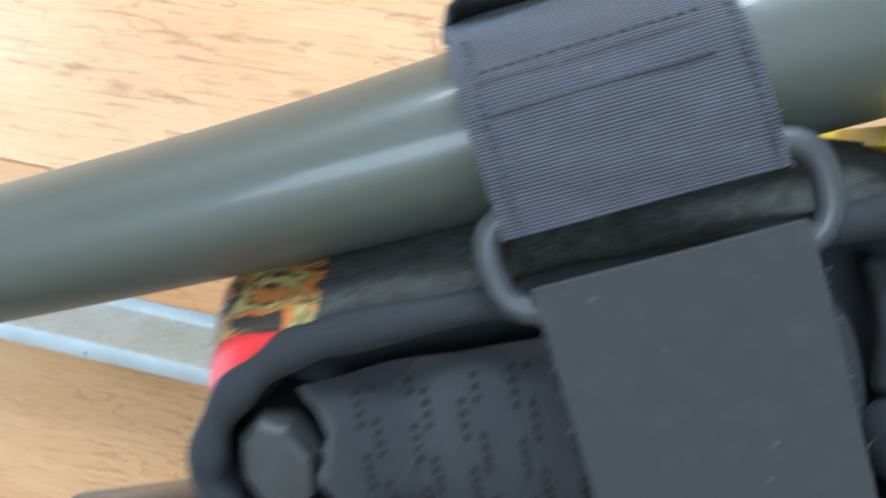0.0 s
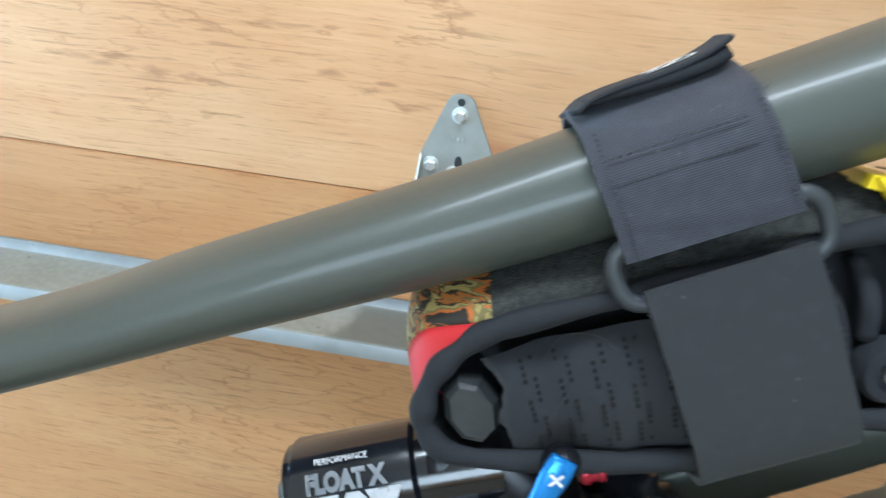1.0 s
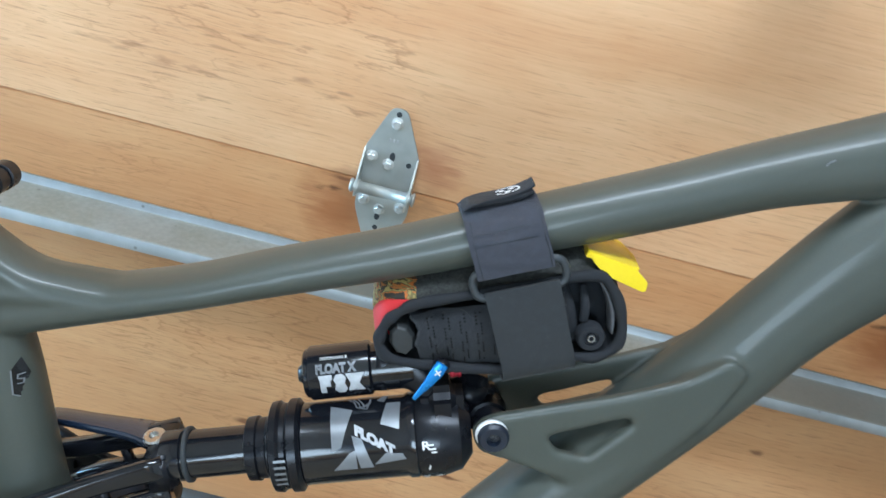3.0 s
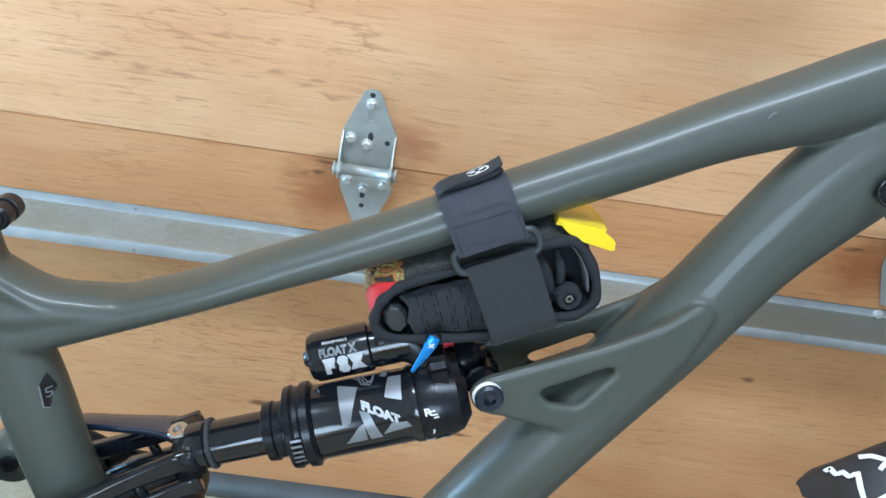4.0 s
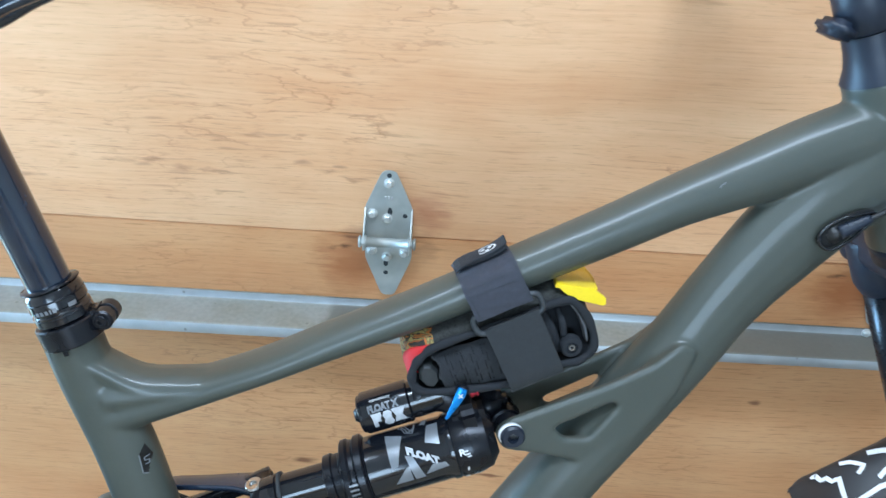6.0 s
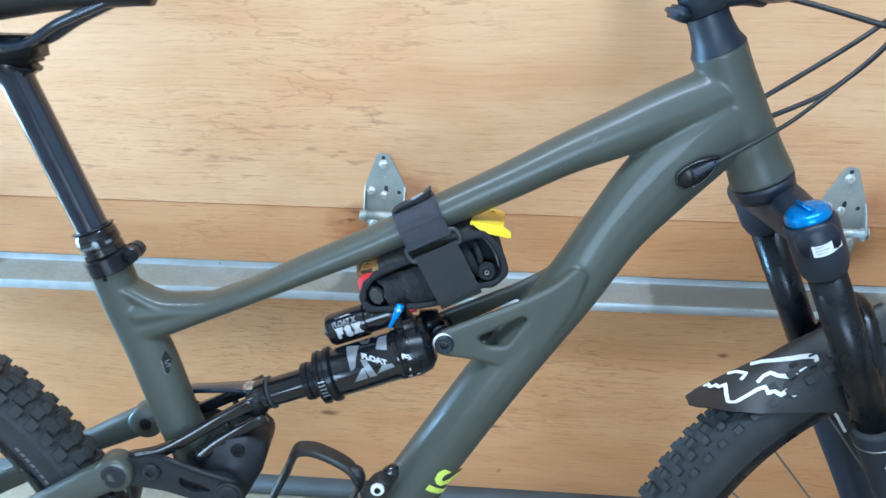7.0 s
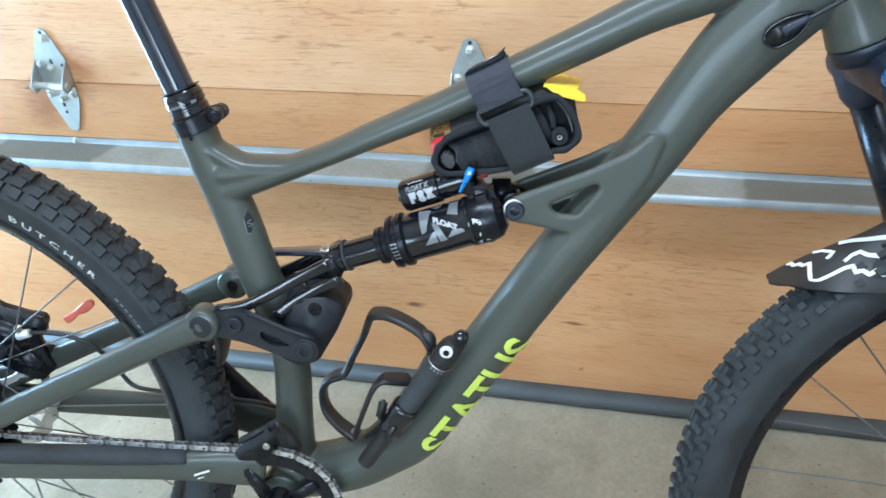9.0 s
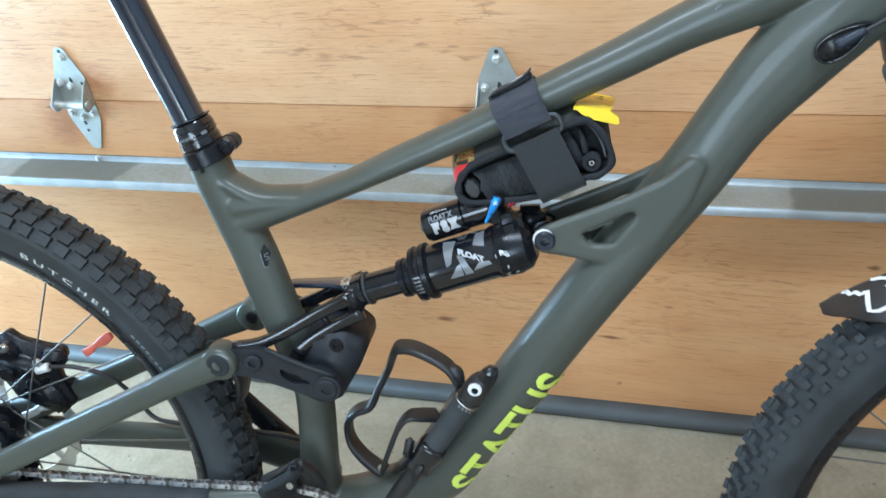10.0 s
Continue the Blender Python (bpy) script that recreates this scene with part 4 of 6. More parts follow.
# lever and knob
lv = sweep(bmesh.new(), [(0.0392, -0.034, 0.6175, 0.0036, 0.0016), (0.0372, -0.035, 0.6130, 0.0040, 0.0018), (0.0340, -0.0355, 0.6060, 0.0030, 0.0017), (0.0300, -0.0355, 0.5985, 0.0018, 0.0014), (0.0272, -0.0355, 0.5930, 0.0012, 0.0011)], 12, 4, 3.0)
part("lockout_lever", lv, BLUE, shock, "blue anodised lever")
lp = lambda s, h: Vector((0.0372 + s, -0.0374, 0.6130 + h))
strip([(-0.0016, -0.0016), (0.0016, 0.0016)], 0.0009, lp, WHITE, "lever_print", shock)
strip([(-0.0016, 0.0016), (0.0016, -0.0016)], 0.0009, lp, WHITE, "lever_print", shock)
part("lever_pivot", turned(bmesh.new(), (0.040, -0.016, 0.606), (0.0395, -0.034, 0.6165), [(0, 0.005), (0.020, 0.0042)], 16), BLACK, shock)
part("rebound_knob", turned(bmesh.new(), (0.0465, -0.018, 0.6045), (0.0535, -0.018, 0.6065), [(0, 0.0030), (0.001, 0.0038), (0.0025, 0.0038), (0.003, 0.0033), (0.005, 0.0033), (0.0055, 0.0038), (0.007, 0.0036)], 20), RED, shock, "red anodised knob")

# ---- yoke, rocker and stays ----
rocker = assembly("rocker_link", "black shock yoke and rocker link")
for y, k in ((-0.024, 1), (0.016, -1)):
    arm = sweep(bmesh.new(), [(-0.110, y, 0.5125, 0.0075, 0.004), (-0.148, y - 0.003 * k, 0.4945, 0.0062, 0.0045), (-0.1845, y - 0.010 * k, 0.4765, 0.0060, 0.005), (-0.211, y - 0.016 * k, 0.4660, 0.0062, 0.005), (-0.238, y - 0.020 * k, 0.4615, 0.008, 0.005)], 10, 4, 5.0)
    part("yoke_arm", arm, GLOSS, rocker)
    low = sweep(bmesh.new(), [(-0.104, y, 0.4925, 0.0068, 0.004), (-0.128, y - 0.001 * k, 0.4815, 0.0058, 0.0045), (-0.155, y - 0.006 * k, 0.4680, 0.0056, 0.005), (-0.176, y - 0.012 * k, 0.4530, 0.0065, 0.005)], 10, 4, 5.0)
    part("yoke_arm", low, GLOSS, rocker)
    part("yoke_web", sweep(bmesh.new(), [(-0.147, y - 0.002 * k, 0.4945, 0.0035, 0.003), (-0.139, y - 0.002 * k, 0.476, 0.0035, 0.003)], 8, 1, 3.0), BLACK, rocker)
part("yoke_top_plate", sweep(bmesh.new(), [(-0.110, 0.010, 0.5050, 0.0050, 0.013), (-0.122, 0.012, 0.5065, 0.0040, 0.013), (-0.1385, 0.017, 0.5055, 0.0032, 0.010), (-0.165, 0.021, 0.5035, 0.0030, 0.008), (-0.195, 0.026, 0.5000, 0.0030, 0.007), (-0.225, 0.034, 0.4860, 0.0036, 0.006)], 10, 4, 6.0), BLACK_SKY_TINT, rocker, "polished black yoke arm")
clevis = block((0.020, 0.044, 0.026), (-0.1125, SHOCK_Y + 0.004, 0.5055), 0.004, 3, Matrix.Rotation(-0.28, 4, "Y"))
part("yoke_bridge", clevis, BLACK, rocker)
bolt((-0.1215, -0.004, 0.5165), rocker, 0.0070, 0.0035, STEEL, "yoke_bolt", (-0.25, -0.25, 0.93), "steel bolt head")
LINK = [(-0.266, 0.446), (-0.260, 0.466), (-0.236, 0.4660), (-0.209, 0.467), (-0.1690, 0.4450), (-0.143, 0.4425), (-0.131, 0.430), (-0.130, 0.412), (-0.142, 0.4040), (-0.158, 0.4065), (-0.180, 0.4160), (-0.2095, 0.4285), (-0.238, 0.4350), (-0.258, 0.437)]
LHOLE = [(-0.191, 0.4435), (-0.169, 0.4330), (-0.159, 0.4250), (-0.179, 0.4250), (-0.191, 0.4340)]
for y0 in (-0.052, 0.058):
    part("rocker_plate", plate(rounded(LINK, 0.010), y0, y0 + 0.008, 0, rounded(LHOLE, 0.004)), DUSTY, rocker, smooth=False)
    part("rocker_backing", plate(rounded([(x * 0.97 - 0.0057, z) for x, z in LHOLE[::-1]], 0.003), y0 + 0.0045, y0 + 0.0065, 0), BLACK, rocker, smooth=False)
    part("rocker_rib", sweep(bmesh.new(), [(-0.203, y0 - 0.001, 0.4675, 0.0028, 0.0022), (-0.1625, y0 - 0.001, 0.4470, 0.0028, 0.0022), (-0.1330, y0 - 0.001, 0.4360, 0.0024, 0.0020)], 8, 3, 2.6), DUSTY, rocker)
HOUSE = [(-0.178, 0.398), (-0.192, 0.440), (-0.165, 0.466), (-0.140, 0.4735), (-0.1245, 0.4715), (-0.1075, 0.4550), (-0.1085, 0.4400), (-0.136, 0.396), (-0.158, 0.388)]
part("pivot_housing", plate(rounded(HOUSE, 0.006, 4), -0.036, 0.036, 0.003), DUSTY, rocker, "dusty black pivot housing")
boss = turned(bmesh.new(), (-0.1435, -0.050, 0.4205), (-0.1435, -0.0545, 0.4205), [(0, 0.0155), (0.0035, 0.0150), (0.0045, 0.0138)], 30)
sharp(part("pivot_boss", boss, DUSTY, rocker))
for x, z, r in ((-0.1435, 0.4205, 0.0115), (-0.2170, 0.4515, 0.0095)):
    bolt((x, -0.0525, z), rocker, r, 0.004, DUSTY, "pivot_bolt")
bolt((-0.1325, -0.036, 0.4625), rocker, 0.0075, 0.002, BLACK, "pivot_bolt")

stays = assembly("rear_triangle", "olive green rear stays")
for sgn in (-1, 1):
    ss = sweep(bmesh.new(), [(-0.252, sgn * 0.052, 0.452, 0.0165, 0.010), (-0.275, sgn * 0.053, 0.4425, 0.0160, 0.011), (-0.33, sgn * 0.057, 0.418, 0.0135, 0.011), (-0.46, sgn * 0.064, 0.358, 0.0140, 0.010), (-0.56, sgn * 0.068, 0.312, 0.0150, 0.010), (-0.635, sgn * 0.070, 0.285, 0.022, 0.008)], 16, 5, 3.0)
    part("seatstay", ss, OLIVE, stays)
    knuckle = turned(bmesh.new(), (-0.252, sgn * 0.049 - 0.012, 0.452), (-0.252, sgn * 0.049 + 0.012, 0.452), [(0, 0.0165), (0.002, 0.0185), (0.022, 0.0185), (0.024, 0.0165)], 28)
    part("stay_pivot", knuckle, OLIVE, stays)
    bolt((-0.252, sgn * 0.049 - 0.0115, 0.452), stays, 0.0125 if sgn < 0 else 0.0070, 0.0022, DUSTY if sgn < 0 else BLACK, "pivot_bolt")
    cs = sweep(bmesh.new(), [(-0.215, sgn * 0.040, 0.250, 0.024, 0.012), (-0.255, sgn * 0.047, 0.258, 0.024, 0.012), (-0.300, sgn * 0.053, 0.262, 0.020, 0.011), (-0.36, sgn * 0.058, 0.263, 0.0175, 0.010), (-0.48, sgn * 0.064, 0.264, 0.0180, 0.010), (-0.60, sgn * 0.068, 0.268, 0.020, 0.009), (-0.645, sgn * 0.069, 0.280, 0.022, 0.008)], 16, 5, 3.0)
    part("chainstay", cs, OLIVE, stays)
guard = sweep(bmesh.new(), [(-0.300, -0.0535, 0.276, 0.006, 0.013), (-0.36, -0.0585, 0.278, 0.009, 0.0125), (-0.48, -0.0645, 0.280, 0.0105, 0.0120), (-0.585, -0.068, 0.281, 0.010, 0.011)], 14, 5, 2.6)
part("chainstay_guard", guard, RUBBER, stays, "black rubber chainstay guard")
gp = lambda s, h: Vector((-0.292 + s, -0.0655, 0.257 + h + s * 0.32))
# White strips paint in the glints of clear film on the chainstay.
strip([(0.0, 0.0), (0.020, 0.0012)], 0.0030, gp, WHITE, "stay_glint", stays)
strip([(0.004, -0.006), (0.012, -0.0055)], 0.0016, gp, WHITE, "stay_glint", stays)
brace = sweep(bmesh.new(), [(-0.262, 0.0, 0.428, 0.007, 0.022), (-0.257, 0.0, 0.400, 0.005, 0.020), (-0.264, 0.0, 0.372, 0.004, 0.016)], 12, 4, 3.0)
part("mud_flap", brace, PLASTIC, stays, "black rubber mud flap")

# ---- seatpost and saddle ----
P0, P1 = Vector((-0.2495, 0, 0.672)), Vector((-0.305, 0, 0.850))
post = assembly("seatpost", "black dropper seatpost")
pa = (P1 - P0).normalized()
sharp(part("post_tube", turned(bmesh.new(), P0, P1 + pa * 0.004, [(0, 0.0155), ((P1 - P0).length - 0.018, 0.0155), ((P1 - P0).length - 0.014, 0.0172), ((P1 - P0).length + 0.004, 0.0185)], 36), BLACK_SKY_TINT, post, "polished black post"))
sharp(part("post_collar", turned(bmesh.new(), P0 - pa * 0.006, P0 + pa * 0.020, [(0, 0.0195), (0.001, 0.0205), (0.008, 0.0205), (0.009, 0.0195), (0.011, 0.0195), (0.012, 0.0205), (0.022, 0.0200), (0.025, 0.0185), (0.026, 0.0165)], 36), GLOSS, post, "black knurled collar"))
cw = lambda s, h: P0 + pa * (0.004 + h) + Vector((0, -1, 0)) * 0.0209 * math.cos((s - 0.010) / 0.0209) + Vector((pa.z, 0, -pa.x)) * 0.0209 * math.sin((s - 0.010) / 0.0209)
for x0, x1 in ((0.0, 0.0026), (0.0036, 0.0062), (0.0072, 0.0098), (0.0108, 0.0120), (0.0130, 0.0156), (0.024, 0.030)):
    strip([(x0, 0.0026), (x1, 0.0026)], 0.0030, cw, SILVER, "collar_print", post)
for d in (0.0, 0.0125, 0.021):
    part("collar_ring", turned(bmesh.new(), P0 + pa * (d - 0.0006), P0 + pa * (d + 0.0006), [(0, 0.0202), (0.0004, 0.0206), (0.0008, 0.0206), (0.0012, 0.0202)], 36), BLACK, post)
clampt = assembly("seat_clamp", "black seat clamp with a bolt")
sharp(part("clamp_band", turned(bmesh.new(), P0 - pa * 0.024, P0 - pa * 0.007, [(0, 0.0220), (0.001, 0.0232), (0.016, 0.0232), (0.017, 0.0220)], 36), BLACK, clampt))
lug = P0 - pa * 0.0140 + Vector((0.0255, 0, 0.0085))
ear = turned(bmesh.new(), lug + Vector((0, -0.0120, 0)), lug + Vector((0, 0.0125, 0)), [(0, 0.0062), (0.0015, 0.0076), (0.010, 0.0076), (0.0105, 0.0064), (0.0135, 0.0064), (0.014, 0.0080), (0.023, 0.0080), (0.0245, 0.0068)], 24)
merge(ear, block((0.018, 0.022, 0.0135), lug + Vector((-0.0085, 0, -0.001)), 0.003, 2, Matrix.Rotation(-0.3, 4, "Y")))
sharp(part("clamp_lug", ear, BLACK, clampt))
bolt(lug + Vector((0, -0.0120, 0)), clampt, 0.0046, 0.0018, BLACK, "clamp_bolt")
saddle = assembly("saddle", "black saddle on twin rails")
sd = bmesh.new()
secs = [(-0.46, 0.062, 0.911, 0.020), (-0.42, 0.072, 0.907, 0.022), (-0.36, 0.066, 0.903, 0.021), (-0.31, 0.048, 0.905, 0.019), (-0.25, 0.030, 0.910, 0.017), (-0.195, 0.022, 0.911, 0.016), (-0.168, 0.015, 0.907, 0.012)]
sweep(sd, [(x, 0, z, h, w) for x, w, z, h in secs], 20, 4, 2.6)
part("saddle_shell", sd, PLASTIC, saddle)
for y in (-0.022, 0.022):
    part("saddle_rail", cable([(-0.20, y * 0.6, 0.902), (-0.245, y, 0.884), (-0.275, y, 0.868), (-0.30, y, 0.865), (-0.37, y, 0.868), (-0.41, y, 0.892)], 0.0043), BLACK_SKY_TINT, saddle, "black saddle rail")
part("rail_clamp", block((0.052, 0.050, 0.024), (-0.302, 0, 0.862), 0.005, 3, Matrix.Rotation(0.05, 4, "Y")), BLACK, saddle)
part("post_head", block((0.040, 0.034, 0.014), (-0.300, 0, 0.849), 0.005, 3, Matrix.Rotation(0.3, 4, "Y")), BLACK, saddle)

# ---- headset, stem and bar ----
H0, H1 = Vector((0.337, 0, 0.848)), Vector((0.391, 0, 0.724))
ha = (H0 - H1).normalized()
sharp(part("headset_cover", turned(bmesh.new(), H0 - ha * 0.001, H0 + ha * 0.034, [(0, 0.0258), (0.002, 0.0252), (0.010, 0.0215), (0.022, 0.0195), (0.035, 0.0188)], 36), SATIN, bike, "black conical headset cover"))
stem = assembly("stem", "black handlebar stem")
part("steerer_clamp", turned(bmesh.new(), H0 + ha * 0.034, H0 + ha * 0.075, [(0, 0.018), (0.002, 0.0205), (0.039, 0.0205), (0.041, 0.018)], 28), SATIN, stem)
part("clamp_ears", block((0.022, 0.030, 0.012), H0 + ha * 0.040 + Vector((-0.022, 0, -0.006)), 0.004, 3, Matrix.Rotation(0.4, 4, "Y")), SATIN, stem)
part("stem_body", sweep(bmesh.new(), [tuple(H0 + ha * 0.054) + (0.018, 0.018), tuple(H0 + ha * 0.054 + Vector((0.035, 0, 0.004))) + (0.017, 0.020), tuple(H0 + ha * 0.054 + Vector((0.052, 0, 0.006))) + (0.021, 0.027)], 20, 4, 2.8), SATIN, stem)
BARC = H0 + ha * 0.054 + Vector((0.056, 0, 0.006))
part("handlebar", sweep(bmesh.new(), [(BARC.x - 0.045, -0.39, BARC.z + 0.030, 0.011, 0.011), (BARC.x - 0.03, -0.25, BARC.z + 0.026, 0.011, 0.011), (BARC.x - 0.003, -0.09, BARC.z + 0.005, 0.014, 0.014), (BARC.x, 0, BARC.z, 0.0175, 0.0175), (BARC.x - 0.003, 0.09, BARC.z + 0.005, 0.014, 0.014), (BARC.x - 0.03, 0.25, BARC.z + 0.026, 0.011, 0.011), (BARC.x - 0.045, 0.39, BARC.z + 0.030, 0.011, 0.011)], 18, 5, side=(0, 0, 1)), BLACK, bike, "black alloy handlebar")
for y in (-0.325, 0.325):
    part("grip", turned(bmesh.new(), (BARC.x - 0.038, y - 0.06, BARC.z + 0.028), (BARC.x - 0.044, y + 0.06, BARC.z + 0.030), [(0, 0.015), (0.004, 0.017), (0.116, 0.017), (0.12, 0.015)], 20), RUBBER, bike, "black rubber grip")

# ---- cables ----
part("cable_housing", cable([(0.312, -0.0315, 0.7365), (0.3404, -0.034, 0.7530), (0.385, -0.035, 0.778), (0.4129, -0.034, 0.7973), (0.4481, -0.032, 0.826), (0.475, -0.032, 0.852), (0.50, -0.030, 0.885), (0.475, -0.05, 0.935), (0.42, -0.12, 0.948)], 0.0021), PLASTIC, bike, "black cable housing")
part("cable_housing", cable([(0.370, 0.010, 0.772), (0.3972, 0.0, 0.7857), (0.4371, 0.0, 0.8023), (0.4641, 0.0, 0.8204), (0.488, -0.01, 0.850), (0.50, -0.02, 0.89), (0.48, -0.06, 0.94), (0.41, -0.16, 0.95)], 0.0026), PLASTIC, bike, "black cable housing")
part("cable_housing", cable([(0.362, 0.005, 0.788), (0.3878, 0.0, 0.8044), (0.4596, 0.0, 0.848), (0.49, -0.005, 0.872), (0.52, -0.01, 0.90), (0.50, 0.08, 0.945), (0.42, 0.17, 0.95)], 0.0026), PLASTIC, bike, "black cable housing")
part("cable_housing", cable([(0.330, 0.055, 0.905), (0.37, 0.03, 0.8975), (0.42, 0.0, 0.884), (0.47, -0.03, 0.867), (0.52, -0.05, 0.852), (0.56, -0.05, 0.80), (0.56, -0.045, 0.70), (0.50, -0.05, 0.66)], 0.0026), PLASTIC, bike, "black cable housing")
strip([(0, 0), (0.016, 0.004)], 0.004, lambda s, h: Vector((0.372 + s * 0.45, -0.016, 0.798 - s * 0.9 + h)), LIME, "head_badge_edge", main)

# ---- fork ----
fork = assembly("fork", "black suspension fork")
fd = (H1 - H0).normalized()
crown = sweep(bmesh.new(), [(0.410, -0.088, 0.688, 0.018, 0.016), (0.412, -0.068, 0.692, 0.020, 0.018), (0.4115, -0.03, 0.697, 0.021, 0.023), (0.4095, 0, 0.700, 0.022, 0.024), (0.4115, 0.03, 0.697, 0.021, 0.023), (0.412, 0.068, 0.692, 0.020, 0.018), (0.410, 0.088, 0.688, 0.018, 0.016)], 20, 4, 2.4, side=(0.4, 0, -0.9))
part("crown", crown, SATIN, fork, "black forged fork crown")
part("crown_race", turned(bmesh.new(), H1 + fd * 0.001, H1 + fd * 0.016, [(0, 0.0298), (0.004, 0.0292), (0.015, 0.028)], 36), SATIN, fork)
for sgn in (-1, 1):
    y = 0.0665 * sgn
    top = Vector((0.409, y, 0.703))
    socket = turned(bmesh.new(), top, top + fd * 0.056, [(0, 0.0215), (0.003, 0.0235), (0.044, 0.0235), (0.053, 0.0205), (0.056, 0.019)], 32)
    sharp(part("crown_socket", socket, SATIN, fork))
    part("stanchion", turned(bmesh.new(), top + fd * 0.050, top + fd * 0.250, [(0, 0.0175), (0.200, 0.0175)], 32), BLACK, fork, "polished black stanchion")
    low = top + fd * 0.236
    leg = turned(bmesh.new(), low, low + fd * 0.315, [(0, 0.0200), (0.001, 0.0240), (0.010, 0.0245), (0.013, 0.0235), (0.05, 0.0225), (0.16, 0.0200), (0.29, 0.0190), (0.315, 0.015)], 32)
    sharp(part("lower_leg", leg, SATIN, fork, "black lower leg"))
    part("wiper_seal", turned(bmesh.new(), low - fd * 0.004, low + fd * 0.004, [(0, 0.0185), (0.001, 0.0225), (0.007, 0.0232), (0.008, 0.022)], 32), RUBBER, fork)
    part("wiper_ring", turned(bmesh.new(), low + fd * 0.0130, low + fd * 0.0146, [(0, 0.0238), (0.0003, 0.0242), (0.0013, 0.0242), (0.0016, 0.0238)], 32), STEEL, fork)
    strip([(0, 0.0), (0.025, 0.010), (0.05, 0.014)], 0.004, lambda s, h, low=low: low + fd * (0.035 + s) + Vector((-0.010 + h, -0.0228, 0.0)), WHITE, "leg_print", fork)
cap0 = Vector((0.409, -0.0665, 0.703))
kn = turned(bmesh.new(), cap0 - fd * 0.001, cap0 - fd * 0.015, [(0, 0.0200), (0.003, 0.0204), (0.007, 0.0195), (0.010, 0.0165), (0.012, 0.0100)], 36)
part("air_cap", kn, BLUE, fork, "blue anodised top cap")
part("cap_wing", block((0.009, 0.030, 0.005), cap0 - fd * 0.0125, 0.002, 2, Matrix.Rotation(0.41, 4, "Y")), BLUE, fork)
bm = bmesh.new()
rows = [[bm.verts.new(cap0 + fd * (0.016 + 0.011 * j + 0.0008 * math.sin(7 * i)) + Vector((0, -1, 0)) * 0.0238 * math.cos(-0.55 + i * 0.17) + Vector((-fd.z, 0, fd.x)) * 0.0238 * math.sin(-0.55 + i * 0.17)) for j in range(2)] for i in range(8)]
for a, b in zip(rows, rows[1:]):
    bm.faces.new((a[0], b[0], b[1], a[1]))
part("sticker", bm, WHITE, fork, "worn white sticker")
bm = bmesh.new()
rows = [[bm.verts.new(cap0 + fd * (0.0175 + 0.007 * j) + Vector((0, -1, 0)) * 0.0242 * math.cos(0.2 + i * 0.12) + Vector((-fd.z, 0, fd.x)) * 0.0242 * math.sin(0.2 + i * 0.12)) for j in range(2)] for i in range(4)]
for a, b in zip(rows, rows[1:]):
    bm.faces.new((a[0], b[0], b[1], a[1]))
part("sticker_print", bm, BLACK, fork)
on_sticker = lambda s, h: cap0 + fd * (0.0215 + h) + Vector((0, -1, 0)) * 0.0242 * math.cos(s) + Vector((-fd.z, 0, fd.x)) * 0.0242 * math.sin(s)
for d, s0, s1 in ((-0.003, -0.45, -0.12), (0.0, -0.45, 0.05), (0.003, -0.42, -0.05)):
    strip([(s0, d), ((s0 + s1) / 2, d), (s1, d)], 0.0009, on_sticker, DULL, "sticker_print", fork)
part("brake_hose", cable([(0.50, -0.09, 0.66), (0.485, -0.096, 0.60), (0.49, -0.098, 0.54), (0.515, -0.095, 0.46), (0.535, -0.085, 0.36), (0.58, -0.085, 0.26)], 0.0026), PLASTIC, fork, "black brake hose")
arch = sweep(bmesh.new(), [(0.500, -0.058, 0.490, 0.014, 0.012), (0.503, -0.035, 0.560, 0.013, 0.010), (0.503, 0, 0.588, 0.013, 0.010), (0.503, 0.035, 0.560, 0.013, 0.010), (0.500, 0.058, 0.490, 0.014, 0.012)], 14, 5, 2.6, side=(1, 0, 0))
part("arch", arch, BLACK, fork, "black fork arch")

# ---- mudguard ----
mud = assembly("front_mudguard", "black plastic front mudguard with a white outline print")


def guard_at(x, h, lift=0.0):
    """x: metres forward, h: -1 to 1 across."""
    ridge = np.interp(x, (0.336, 0.354, 0.3754, 0.4028, 0.4241, 0.4445, 0.4694, 0.53), (0.4890, 0.5000, 0.5125, 0.5258, 0.5358, 0.5490, 0.5625, 0.590))
    low = np.interp(x, (0.336, 0.349, 0.395, 0.46, 0.53), (0.4850, 0.4935, 0.4925, 0.4935, 0.496))
    half = np.interp(x, (0.336, 0.342, 0.350, 0.362, 0.40, 0.53), (0.012, 0.024, 0.034, 0.041, 0.047, 0.050))
    k = abs(h)
    if h > 0:
        half *= np.interp(x, (0.336, 0.37, 0.44), (0.15, 0.40, 0.95))
    return Vector((x - lift * 0.2, math.copysign(half * k ** 0.9 + lift * 0.7 * min(1, k * 4), h), ridge - (ridge - low) * k ** 1.3 + lift))


